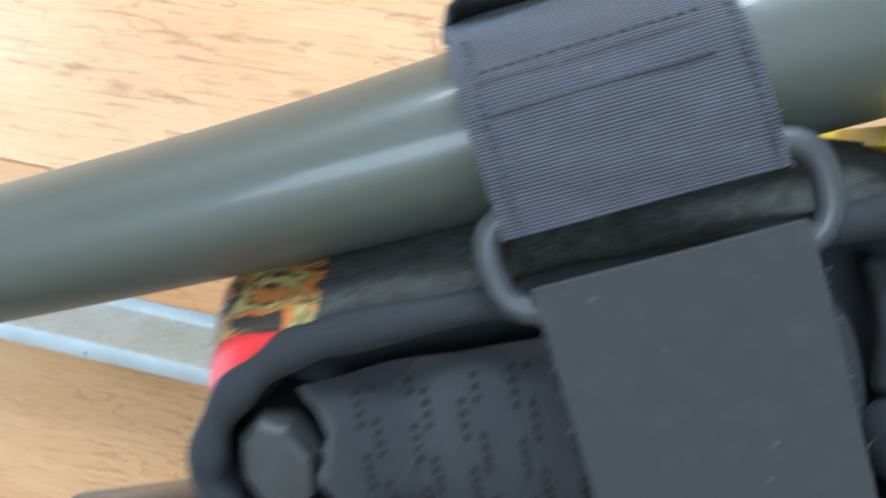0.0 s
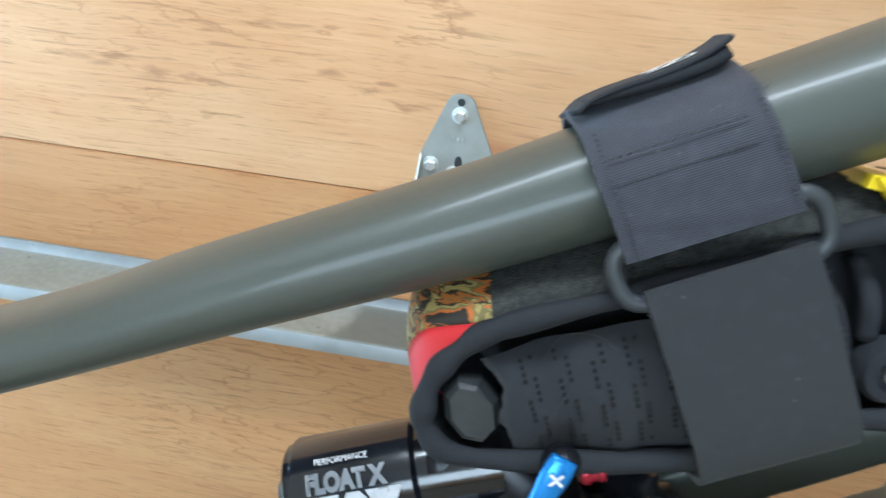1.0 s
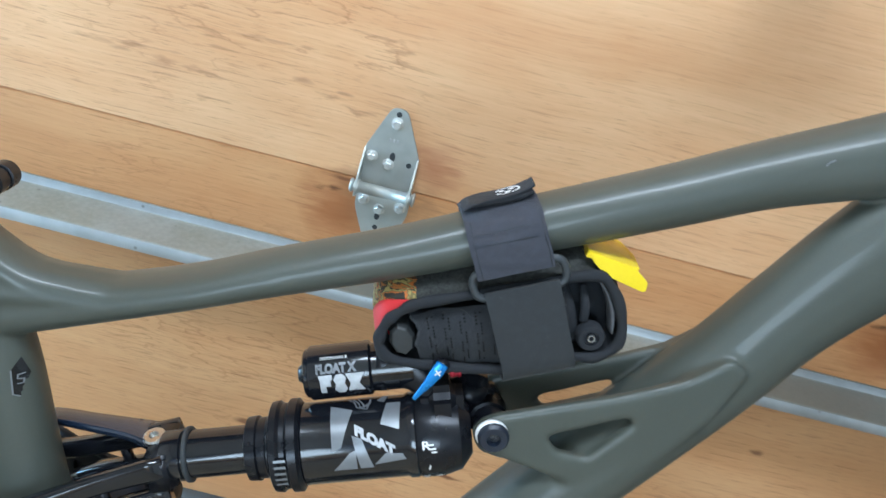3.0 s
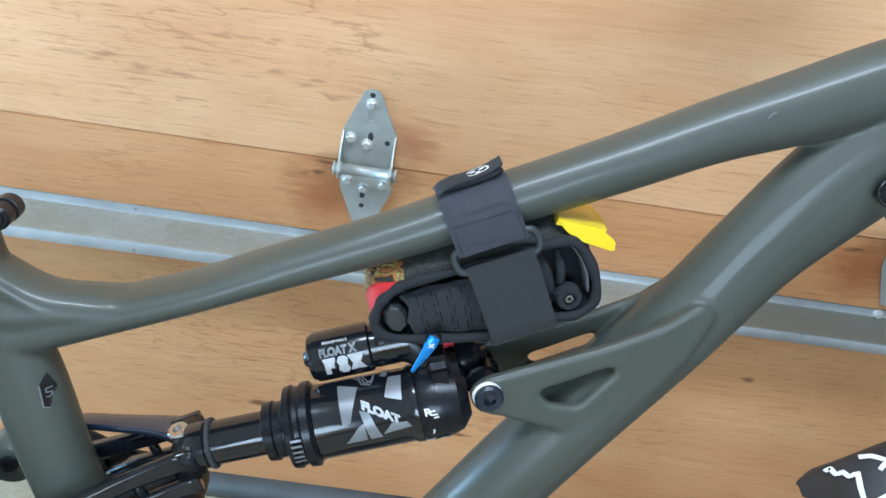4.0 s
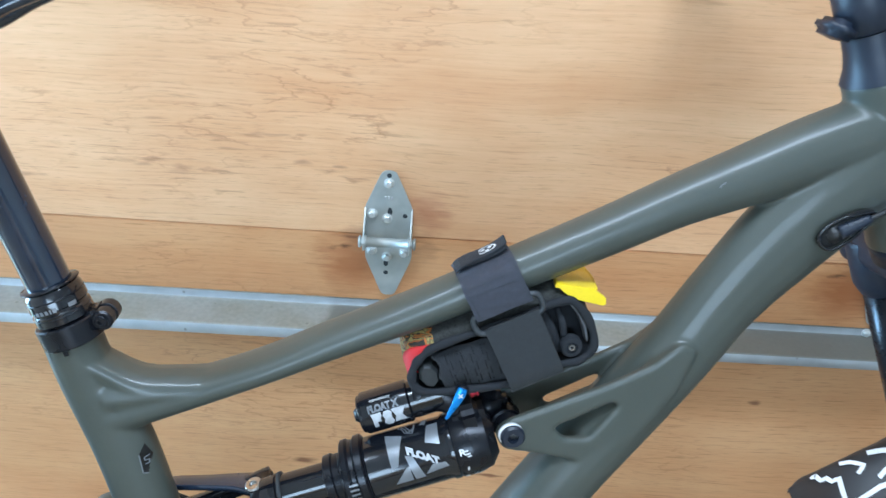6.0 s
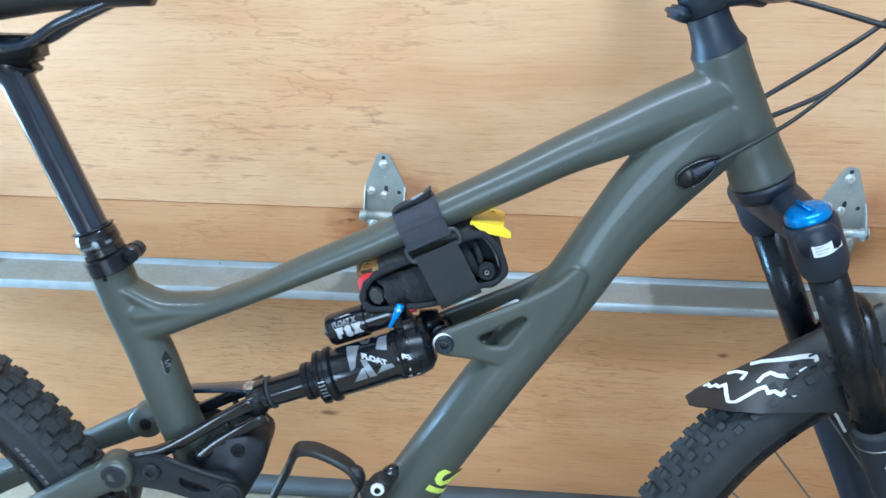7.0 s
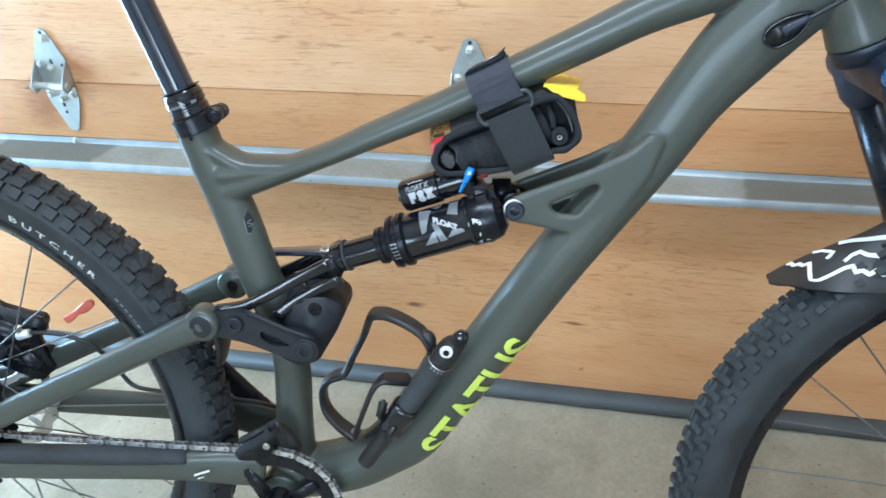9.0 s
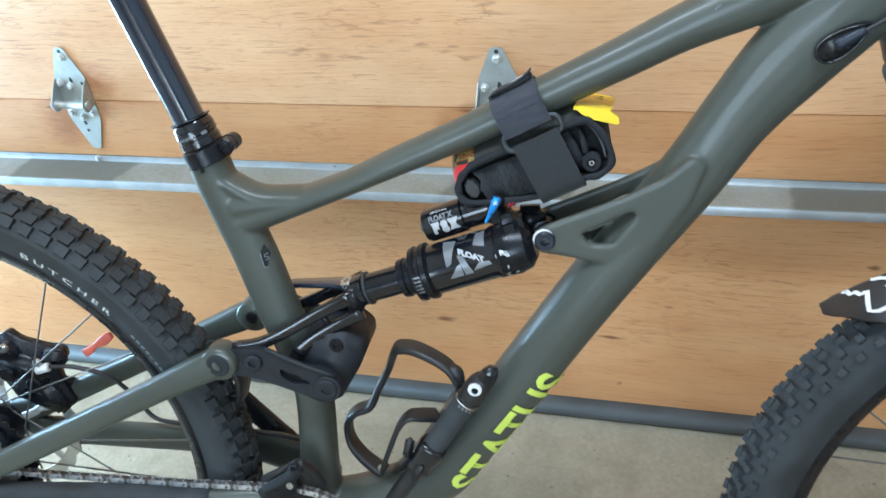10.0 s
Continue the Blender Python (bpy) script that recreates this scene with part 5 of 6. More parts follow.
bm = bmesh.new()
na, nh = 36, 33
for lift, flip in ((0.0, False), (-0.002, True)):
    g = [[bm.verts.new(guard_at(0.336 + 0.194 * i / (na - 1), -1 + 2 * j / (nh - 1), lift)) for j in range(nh)] for i in range(na)]
    for i in range(na - 1):
        for j in range(nh - 1):
            q = (g[i][j], g[i + 1][j], g[i + 1][j + 1], g[i][j + 1])
            bm.faces.new(q if flip else q[::-1])
part("guard_shell", bm, PLASTIC, mud, "black plastic shell")
MARK = lambda pts: [(x, h * 0.055) for x, h in pts]
mark = lambda x, t: guard_at(x, t / 0.055, 0.0012)
strip(MARK([(0.3535, -0.06), (0.3574, -0.03), (0.3588, -0.185), (0.3633, -0.16), (0.3656, -0.28), (0.3717, -0.25), (0.3693, -0.525), (0.3683, -0.75), (0.3749, -0.77), (0.386, -0.67), (0.3985, -0.57), (0.4073, -0.555), (0.4081, -0.68), (0.4142, -0.655), (0.4201, -0.74), (0.4264, -0.695), (0.4325, -0.77), (0.4387, -0.73), (0.4445, -0.765), (0.4517, -0.715), (0.4530, -0.615), (0.4457, -0.535), (0.4420, -0.50), (0.4536, -0.475), (0.4601, -0.415), (0.4582, -0.355), (0.4492, -0.31), (0.4376, -0.26), (0.4228, -0.16), (0.4103, -0.08), (0.4002, -0.04)]), 0.0040, mark, WHITE, "outline_print", mud, "white jagged outline")
strip(MARK([(0.4006, -0.44), (0.4077, -0.36), (0.4152, -0.34), (0.4208, -0.425), (0.4308, -0.50), (0.4401, -0.535)]), 0.0038, mark, WHITE, "outline_print", mud, "white jagged outline")
strip(MARK([(0.3774, -0.03), (0.3849, -0.065), (0.3938, -0.19), (0.3864, -0.29)]), 0.0036, mark, WHITE, "outline_print", mud, "white jagged outline")

# ---- drivetrain ----
crank = assembly("crankset", "black crankset and chainring")
cc = Vector((-0.203, 0, 0.208))
teeth = 32
outl = []
for k in range(teeth * 4):
    r = 0.0765 if k % 4 in (0, 1) else 0.0715
    a = 2 * math.pi * k / (teeth * 4)
    outl.append((cc.x + r * math.cos(a), cc.z + r * math.sin(a)))
inner = [(cc.x + 0.056 * math.cos(2 * math.pi * k / 40), cc.z + 0.056 * math.sin(2 * math.pi * k / 40)) for k in range(40)]
part("chainring", plate(outl, -0.052, -0.048, 0, inner), BLACK, crank, "black toothed chainring", smooth=False)
for k in range(4):
    a = 2 * math.pi * (k + 0.35) / 4
    part("spider_arm", sweep(bmesh.new(), [(cc.x + 0.018 * math.cos(a), -0.056, cc.z + 0.018 * math.sin(a), 0.010, 0.004), (cc.x + 0.060 * math.cos(a), -0.053, cc.z + 0.060 * math.sin(a), 0.006, 0.003)], 10, 1, 3.0), BLACK, crank)
part("crank_arm", sweep(bmesh.new(), [(cc.x, -0.068, cc.z, 0.018, 0.010), (cc.x + 0.05, -0.072, cc.z - 0.045, 0.015, 0.008), (cc.x + 0.118, -0.080, cc.z - 0.118, 0.014, 0.008)], 14, 4, 2.8), BLACK, crank, "black crank arm")
part("crank_arm", sweep(bmesh.new(), [(cc.x, 0.068, cc.z, 0.018, 0.010), (cc.x - 0.05, 0.072, cc.z + 0.045, 0.015, 0.008), (cc.x - 0.118, 0.080, cc.z + 0.118, 0.014, 0.008)], 14, 4, 2.8), BLACK, crank, "black crank arm")
part("spindle", turned(bmesh.new(), (cc.x, -0.078, cc.z), (cc.x, 0.078, cc.z), [(0, 0.011), (0.002, 0.013), (0.154, 0.013), (0.156, 0.011)], 24), BLACK, crank)
guide = assembly("chain_guide", "black chain guide")
GPLATE = [(-0.2400, 0.2895), (-0.2300, 0.2975), (-0.2025, 0.3155), (-0.1975, 0.3290), (-0.1905, 0.3320), (-0.1845, 0.3255), (-0.1840, 0.3150), (-0.1925, 0.3055), (-0.1965, 0.2840), (-0.2155, 0.2775), (-0.2365, 0.2768)]
part("guide_plate", plate(rounded(GPLATE, 0.0035), -0.062, -0.057, 0.0012), DUSTY, guide)
# The slot is a thin black piece laid on, coloured as its shade.
part("guide_slot_shade", plate(rounded([(-0.2310, 0.2880), (-0.2215, 0.2935), (-0.2130, 0.2895), (-0.2280, 0.2840)], 0.002), -0.0624, -0.0618, 0), HOLE_SHADE, guide, smooth=False)
part("guide_back", plate(rounded([(-0.245, 0.278), (-0.240, 0.296), (-0.196, 0.320), (-0.190, 0.284)], 0.005), -0.046, -0.042, 0.001), PLASTIC, guide)
part("guide_arm", sweep(bmesh.new(), [(-0.190, -0.056, 0.327, 0.006, 0.005), (-0.181, -0.045, 0.306, 0.007, 0.006), (-0.176, -0.036, 0.280, 0.008, 0.006)], 12, 4, 2.8), PLASTIC, guide)
bolt((-0.1912, -0.062, 0.3255), guide, 0.0052, 0.003, BLACK, "guide_bolt")
bolt((-0.2000, -0.062, 0.3000), guide, 0.0042, 0.0024, STEEL, "guide_bolt")

chain = assembly("chain", "worn steel chain")


def chain_link(wide, mat):
    bm = bmesh.new()
    y = 0.0032 if wide else 0.0019
    outline = []
    for k in range(24):
        a = 2 * math.pi * k / 24
        x = 0.00635 * (1 if math.cos(a) >= 0 else -1) + 0.0045 * math.cos(a)
        z = 0.0046 * math.sin(a) * (0.66 if abs(math.cos(a)) < 0.3 else 1.0)
        outline.append((x, z))
    for side in (-1, 1):
        plate(outline, side * y - 0.0005, side * y + 0.0005, 0, bm=bm)
    for x in (-0.00635, 0.00635):
        turned(bm, (x, -0.0042, 0), (x, 0.0042, 0), [(0, 0.0017), (0.0084, 0.0017)], 10)
        turned(bm, (x, -0.0018, 0), (x, 0.0018, 0), [(0, 0.0036), (0.0036, 0.0036)], 12)
    me = bpy.data.meshes.new("link")
    bm.to_mesh(me)
    bm.free()
    me.materials.append(mat)
    return me


wide_link, narrow_link = chain_link(True, CHAIN), chain_link(False, SPOKE)
pathc = [(-0.585, 0.2985), (-0.203, 0.2855)]
pts = []
n = 30
for k in range(n + 1):
    pts.append((pathc[0][0] + (pathc[1][0] - pathc[0][0]) * k / n, pathc[0][1] + (pathc[1][1] - pathc[0][1]) * k / n - 0.002 * math.sin(math.pi * k / n)))
a = math.pi / 2
while a > -math.pi / 2:
    a -= 0.0127 / 0.0765
    pts.append((cc.x + 0.0765 * math.cos(a), cc.z + 0.0765 * math.sin(a)))
for k, (p, q) in enumerate(zip(pts, pts[1:])):
    ob = new("link", wide_link if k % 2 else narrow_link)
    ob.parent = chain
    ob.matrix_basis = pose((p[0] + q[0]) / 2, -0.050, (p[1] + q[1]) / 2, 0, -math.degrees(math.atan2(q[1] - p[1], q[0] - p[0])), 0)

cassette = assembly("cassette", "dark steel cassette")
for k, r in enumerate((0.100, 0.088, 0.077, 0.067, 0.058, 0.050, 0.043)):
    outl = []
    nt = int(2 * math.pi * r / 0.0127)
    for i in range(nt * 4):
        rr = r if i % 4 in (0, 1) else r - 0.0045
        g = 2 * math.pi * i / (nt * 4)
        outl.append((HUB_X + rr * math.cos(g), HUB_Z + rr * math.sin(g)))
    inn = [(HUB_X + (r - 0.018) * math.cos(2 * math.pi * i / 24), HUB_Z + (r - 0.018) * math.sin(2 * math.pi * i / 24)) for i in range(24)]
    y = -0.034 - 0.0042 * k
    part("sprocket", plate(outl, y - 0.001, y + 0.001, 0, inn), CHAIN if k > 1 else BLACK, cassette, smooth=False)

rotor = assembly("brake_rotor", "steel brake rotor on the hub")
outl = [(HUB_X + (0.100 + 0.0025 * math.sin(k * 1.57)) * math.cos(2 * math.pi * k / 96), HUB_Z + (0.100 + 0.0025 * math.sin(k * 1.57)) * math.sin(2 * math.pi * k / 96)) for k in range(96)]
inn = [(HUB_X + 0.084 * math.cos(2 * math.pi * k / 48), HUB_Z + 0.084 * math.sin(2 * math.pi * k / 48)) for k in range(48)]
part("brake_track", plate(outl, 0.048, 0.050, 0, inn), STEEL, rotor, smooth=False)
for k in range(6):
    g = 2 * math.pi * (k - 0.78) / 6
    part("rotor_arm", sweep(bmesh.new(), [(HUB_X + 0.022 * math.cos(g), 0.049, HUB_Z + 0.022 * math.sin(g), 0.006, 0.0012), (HUB_X + 0.060 * math.cos(g + 0.15), 0.049, HUB_Z + 0.060 * math.sin(g + 0.15), 0.0048, 0.0012), (HUB_X + 0.086 * math.cos(g + 0.45), 0.049, HUB_Z + 0.086 * math.sin(g + 0.45), 0.0065, 0.0012)], 8, 3, 3.0), ALLOY, rotor)
    part("rotor_arm", sweep(bmesh.new(), [(HUB_X + 0.056 * math.cos(g + 0.12), 0.049, HUB_Z + 0.056 * math.sin(g + 0.12), 0.004, 0.0012), (HUB_X + 0.087 * math.cos(g + 0.08), 0.049, HUB_Z + 0.087 * math.sin(g + 0.08), 0.0055, 0.0012)], 8, 1, 3.0), ALLOY, rotor)

caliper = assembly("brake_caliper", "black rear brake caliper")
CAL = [(-0.600, 0.414), (-0.578, 0.426), (-0.566, 0.414), (-0.535, 0.404), (-0.509, 0.400), (-0.510, 0.385), (-0.527, 0.380), (-0.525, 0.356), (-0.514, 0.320), (-0.5475, 0.307), (-0.590, 0.330), (-0.604, 0.358)]
cb = plate(rounded(CAL, 0.006, 3), 0.046, 0.064, 0.003)
merge(cb, block((0.072, 0.026, 0.034), (-0.566, 0.050, 0.378), 0.006, 3, Matrix.Rotation(0.40, 4, "Y")))
merge(cb, block((0.044, 0.024, 0.030), (-0.588, 0.048, 0.402), 0.006, 3, Matrix.Rotation(0.15, 4, "Y")))
merge(cb, block((0.050, 0.022, 0.024), (-0.540, 0.048, 0.334), 0.005, 3, Matrix.Rotation(0.9, 4, "Y")))
merge(cb, block((0.030, 0.016, 0.018), (-0.520, 0.046, 0.392), 0.004, 2, Matrix.Rotation(0.25, 4, "Y")))
part("caliper_body", cb, BLACK, caliper)
for x, z, r in ((-0.585, 0.372, 0.011), (-0.553, 0.356, 0.011)):
    sharp(part("caliper_piston", turned(bmesh.new(), (x, 0.046, z), (x, 0.034, z), [(0, r), (0.010, r), (0.012, r * 0.8)], 22), BLACK, caliper))
part("caliper_mount", sweep(bmesh.new(), [(-0.60, 0.060, 0.335, 0.014, 0.006), (-0.56, 0.062, 0.345, 0.012, 0.006), (-0.52, 0.064, 0.338, 0.012, 0.006)], 12, 3, 3.0), BLACK, caliper)
for x, z in ((-0.573, 0.412), (-0.535, 0.392)):
    bolt((x, 0.034, z), caliper, 0.0055, 0.004, STEEL, "caliper_bolt")
part("hose_ferrule", turned(bmesh.new(), (-0.540, 0.034, 0.3805), (-0.521, 0.035, 0.3855), [(0, 0.0042), (0.001, 0.0056), (0.017, 0.0056), (0.018, 0.0040)], 18), ALLOY, caliper, "silver hose ferrule")
part("brake_hose", cable([(-0.522, 0.035, 0.3853), (-0.498, 0.038, 0.3835), (-0.4757, 0.042, 0.3760), (-0.4552, 0.045, 0.3645), (-0.4400, 0.047, 0.3480), (-0.4248, 0.050, 0.3180), (-0.4124, 0.050, 0.3010), (-0.3874, 0.050, 0.2940), (-0.31, 0.046, 0.289), (-0.24, 0.036, 0.288), (-0.20, 0.025, 0.285)], 0.0028), PLASTIC, caliper, "black brake hose")
tag = sweep(bmesh.new(), [(-0.4765, 0.045, 0.3985, 0.0056, 0.003), (-0.468, 0.045, 0.4035, 0.0050, 0.003), (-0.461, 0.046, 0.4085, 0.0036, 0.003), (-0.452, 0.046, 0.4135, 0.0060, 0.003), (-0.444, 0.047, 0.4190, 0.0062, 0.003), (-0.438, 0.048, 0.4220, 0.0040, 0.003)], 12, 3, 2.6)
part("bleed_tag", tag, ORANGE, caliper, "faded red plastic tag")

# ---- tyre printing ----
def on_wheel(cx, cz, r0, start):
    def place(s, h):
        g = radians(start) - s / r0
        r = r0 + h
        return Vector((cx + r * math.cos(g), -(0.0224 + (r - 0.312) * 0.53) - r * math.cos(g) * math.sin(radians(1.0)), cz + r * math.sin(g)))
    return place


writing("tyre_word", "B U T C H E R", 0.0130, WHITE, bike, on_wheel(HUB_X, HUB_Z, 0.3100, 59.5), 0.108, 0.0002, 2, "pale tyre lettering")
for k in range(7):
    strip([(0, 0.002), (0.005, 0.002)], 0.005, on_wheel(HUB_X, HUB_Z, 0.3105, 34 - 1.4 * k), SILVER, "tyre_print", bike)

# ---- bottle cage ----
cage = assembly("bottle_cage", "black composite bottle cage")


def ribbon(points, width, thick, parent, name="cage_loop", side=(0, 1, 0)):
    return part(name, sweep(bmesh.new(), [(*p, thick, width) for p in points], 12, 6, 3.2, side=side), PLASTIC, parent)


ribbon([(-0.058, -0.010, 0.317), (-0.041, -0.012, 0.3495), (-0.0245, -0.016, 0.379), (-0.014, -0.018, 0.402), (-0.0165, -0.018, 0.418)], 0.0105, 0.0030, cage)
ribbon([(-0.0135, -0.018, 0.4080), (-0.022, -0.017, 0.4240), (-0.040, -0.012, 0.4345), (-0.062, -0.004, 0.4395), (-0.0795, 0.004, 0.4340), (-0.0895, 0.018, 0.4150), (-0.098, 0.028, 0.394), (-0.1141, 0.032, 0.3636), (-0.126, 0.032, 0.340), (-0.1440, 0.031, 0.3320), (-0.1550, 0.030, 0.318), (-0.1545, 0.028, 0.293), (-0.1400, 0.020, 0.2760), (-0.1166, 0.008, 0.2660), (-0.098, 0.0, 0.264)], 0.0112, 0.0044, cage)
ribbon([(-0.108, -0.014, 0.287), (-0.102, -0.022, 0.304), (-0.090, -0.029, 0.334), (-0.0794, -0.030, 0.358), (-0.0680, -0.030, 0.3710), (-0.0560, -0.025, 0.3690), (-0.040, -0.012, 0.360)], 0.0100, 0.0030, cage)
part("cage_lug", sweep(bmesh.new(), [(-0.022, -0.020, 0.424, 0.005, 0.006), (-0.014, -0.021, 0.420, 0.007, 0.007), (-0.011, -0.021, 0.410, 0.005, 0.006)], 10, 3, 2.6), PLASTIC, cage)
ribbon([(-0.108, 0.0, 0.262), (-0.080, -0.002, 0.294), (-0.050, -0.003, 0.334), (-0.022, -0.004, 0.378), (-0.012, -0.006, 0.398)], 0.010, 0.003, cage, "cage_back")
bolt((-0.110, -0.014, 0.288), cage, 0.004, 0.003, STEEL, "cage_bolt")

# ---- mini pump ----
pump = tagged(assembly("mini_pump"), "black hand pump clipped beside the down tube", "bike pump")
pump.parent = None
pump.matrix_world = bike.matrix_world.copy()
Q0, Q1 = Vector((-0.0945, -0.046, 0.266)), Vector((0.0175, -0.046, 0.4315))
qa = (Q1 - Q0).normalized()
sharp(part("pump_barrel", turned(bmesh.new(), Q0, Q0 + qa * 0.095, [(0, 0.0055), (0.003, 0.0088), (0.010, 0.0094), (0.095, 0.0094)], 24), PLASTIC, pump))
sharp(part("pump_handle", turned(bmesh.new(), Q0 + qa * 0.092, Q0 + qa * 0.166, [(0, 0.0105), (0.002, 0.0120), (0.066, 0.0128), (0.074, 0.0125)], 28), RUBBER, pump, "dark grey pump handle"))
for d in (0.1655, 0.1695):
    part("pump_ring", turned(bmesh.new(), Q0 + qa * d, Q0 + qa * (d + 0.002), [(0, 0.0125), (0.0005, 0.0133), (0.0015, 0.0133), (0.002, 0.0125)], 28), STEEL if d < 0.167 else PLASTIC, pump)
ringp = on_cylinder(Q0 + qa * 0.160, Q0 + qa * 0.170, 0.0131, 0.0, 8)
for k in range(4):
    strip([(0.002, -0.008 + 0.0042 * k), (0.0052, -0.008 + 0.0042 * k)], 0.0022, ringp, SILVER, "ring_print", pump)
sharp(part("pump_head", turned(bmesh.new(), Q0 + qa * 0.171, Q0 + qa * 0.201, [(0, 0.0126), (0.012, 0.0130), (0.022, 0.0122), (0.028, 0.0095), (0.030, 0.006)], 28), PLASTIC, pump))
part("head_mount", sweep(bmesh.new(), [tuple(Q0 + qa * 0.178 + Vector((0.006, 0.010, 0))) + (0.010, 0.008), tuple(Q0 + qa * 0.197 + Vector((0.006, 0.010, 0))) + (0.009, 0.007), tuple(Q0 + qa * 0.206 + Vector((0.005, 0.010, 0))) + (0.005, 0.004)], 14, 3, 2.6), GLOSS, pump, "black pump mount")
pc = Q0 + qa * 0.1880 + Vector((-0.002, -0.0105, 0.003))
sharp(part("pump_valve", turned(bmesh.new(), pc, pc + Vector((0, -0.003, 0)), [(0, 0.0070), (0.002, 0.0070), (0.003, 0.0062)], 28), WHITE, pump, "white valve ring"))
sharp(part("pump_valve_core", turned(bmesh.new(), pc + Vector((0, -0.003, 0)), pc + Vector((0, -0.0036, 0)), [(0, 0.0034), (0.0006, 0.0034)], 20), BLACK, pump))
clip = sweep(bmesh.new(), [tuple(Q0 + qa * 0.062) + (0.0120, 0.0125), tuple(Q0 + qa * 0.066) + (0.0150, 0.0145), tuple(Q0 + qa * 0.074) + (0.0135, 0.0135), tuple(Q0 + qa * 0.084) + (0.0150, 0.0145), tuple(Q0 + qa * 0.096) + (0.0155, 0.0150), tuple(Q0 + qa * 0.100) + (0.0125, 0.0125)], 24, 3, 2.8)
part("pump_clip", clip, GLOSS, pump, "black pump clip")
part("pump_clip_tab", block((0.010, 0.009, 0.026), Q0 + qa * 0.080 + Vector((-0.018, 0.000, 0.010)), 0.003, 2, Matrix.Rotation(0.25, 4, "Y")), PLASTIC, pump)
part("pump_clip_tab", block((0.020, 0.006, 0.007), Q0 + qa * 0.070 + Vector((-0.002, -0.0145, -0.002)), 0.002, 2, Matrix.Rotation(-0.95, 4, "Y")), PLASTIC, pump)
part("pump_bracket", sweep(bmesh.new(), [(-0.062, -0.030, 0.312, 0.008, 0.016), (-0.02, -0.030, 0.372, 0.008, 0.016)], 12, 2, 3.0), PLASTIC, pump)


# ---- tool roll under the top tube ----
def camouflage():
    m = material("camouflage nylon", (0.4, 0.3, 0.1), 0.65)
    p = m.node_tree.nodes["Principled BSDF"]
    at = coords(m, (0.8, 1, 2.2))
    n = node(m, "ShaderNodeTexNoise", Scale=90.0, Detail=4.0, Distortion=0.8)
    link(m, at, n.inputs["Vector"])
    r = m.node_tree.nodes.new("ShaderNodeValToRGB")
    r.color_ramp.interpolation = "CONSTANT"
    stops = [(0.0, (0.020, 0.016, 0.010)), (0.40, (0.45, 0.12, 0.018)), (0.455, (0.16, 0.13, 0.045)), (0.50, (0.34, 0.26, 0.085)), (0.545, (0.025, 0.020, 0.012)), (0.585, (0.36, 0.115, 0.020)), (0.63, (0.14, 0.11, 0.04)), (0.68, (0.34, 0.28, 0.12))]
    while len(r.color_ramp.elements) < len(stops):
        r.color_ramp.elements.new(0.5)
    for e, (pos, c) in zip(r.color_ramp.elements, stops):
        e.position, e.color = pos, (*c, 1)
    link(m, n.outputs["Fac"], r.inputs[0])
    link(m, r.outputs[0], p.inputs["Base Color"])
    return m


def webbing(name, base, pitch, rough=0.75, relief=0.4):
    """Woven nylon with fine ribs across its length."""
    m = material(name, base, rough)
    p = m.node_tree.nodes["Principled BSDF"]
    p.inputs["Sheen Weight"].default_value = 0.12
    tc = m.node_tree.nodes.new("ShaderNodeUVMap")
    w = node(m, "ShaderNodeTexWave", Scale=pitch, Distortion=0.6, Detail=2.0)
    w.bands_direction = "Y"
    link(m, tc.outputs[0], w.inputs["Vector"])
    f = node(m, "ShaderNodeTexNoise", Scale=220.0, Detail=4.0)
    link(m, coords(m), f.inputs["Vector"])
    dark, light = tuple(k * 0.6 for k in base), tuple(k * 1.4 for k in base)
    c = ramp(m, w.outputs["Fac"], [(0.2, dark), (0.8, light)])
    c = mix(m, ramp(m, f.outputs["Fac"], [(0.5, (0, 0, 0)), (0.72, (0.18, 0.18, 0.18))]), c, tuple(min(1, k * 2.6) for k in base))
    dust = node(m, "ShaderNodeTexVoronoi", Scale=260.0)
    link(m, coords(m), dust.inputs["Vector"])
    lot = node(m, "ShaderNodeTexNoise", Scale=60.0, Detail=2.0)
    link(m, coords(m), lot.inputs["Vector"])
    speck = mix(m, 1.0, ramp(m, dust.outputs["Distance"], [(0.05, (0.5, 0.5, 0.5)), (0.16, (0, 0, 0))]), ramp(m, lot.outputs["Fac"], [(0.56, (0, 0, 0)), (0.68, (1, 1, 1))]), "MULTIPLY")
    c = mix(m, speck, c, (0.12, 0.115, 0.11))
    link(m, c, p.inputs["Base Color"])
    bump(m, w.outputs["Fac"], relief, 0.0003)
    return m


CAMO = camouflage()
STRAP = webbing("ribbed strap", (0.028, 0.030, 0.042), 54.0)
ELASTIC = webbing("elastic strap", (0.0172, 0.0196, 0.0225), 95.0, 0.8, 0.2)
FELT = worn("black fleece", (0.033, 0.034, 0.031), 0.95, 0.0, 0.0, 0.85, 420, 1400, 0.8)
NYLON = worn("black nylon", (0.0110, 0.0125, 0.0160), 0.85, 0.0, 0.0, 0.4, 90, 1500, 0.3)
PERF = webbing("perforated nylon", (0.0125, 0.0145, 0.0190), 42.0, 0.85, 1.0)
THREAD = worn("loose thread", (0.055, 0.05, 0.047), 0.8, 0.0, 0.0, 0.2, 60, 600, 0.0)
CAP = worn("dark grey plastic", (0.022, 0.024, 0.025), 0.42, 0.0, 0.0, 0.25, 90, 700, 0.08)
LINING = worn("grey lining cloth", (0.105, 0.108, 0.118), 0.8, 0.0, 0.0, 0.3, 90, 700, 0.2)
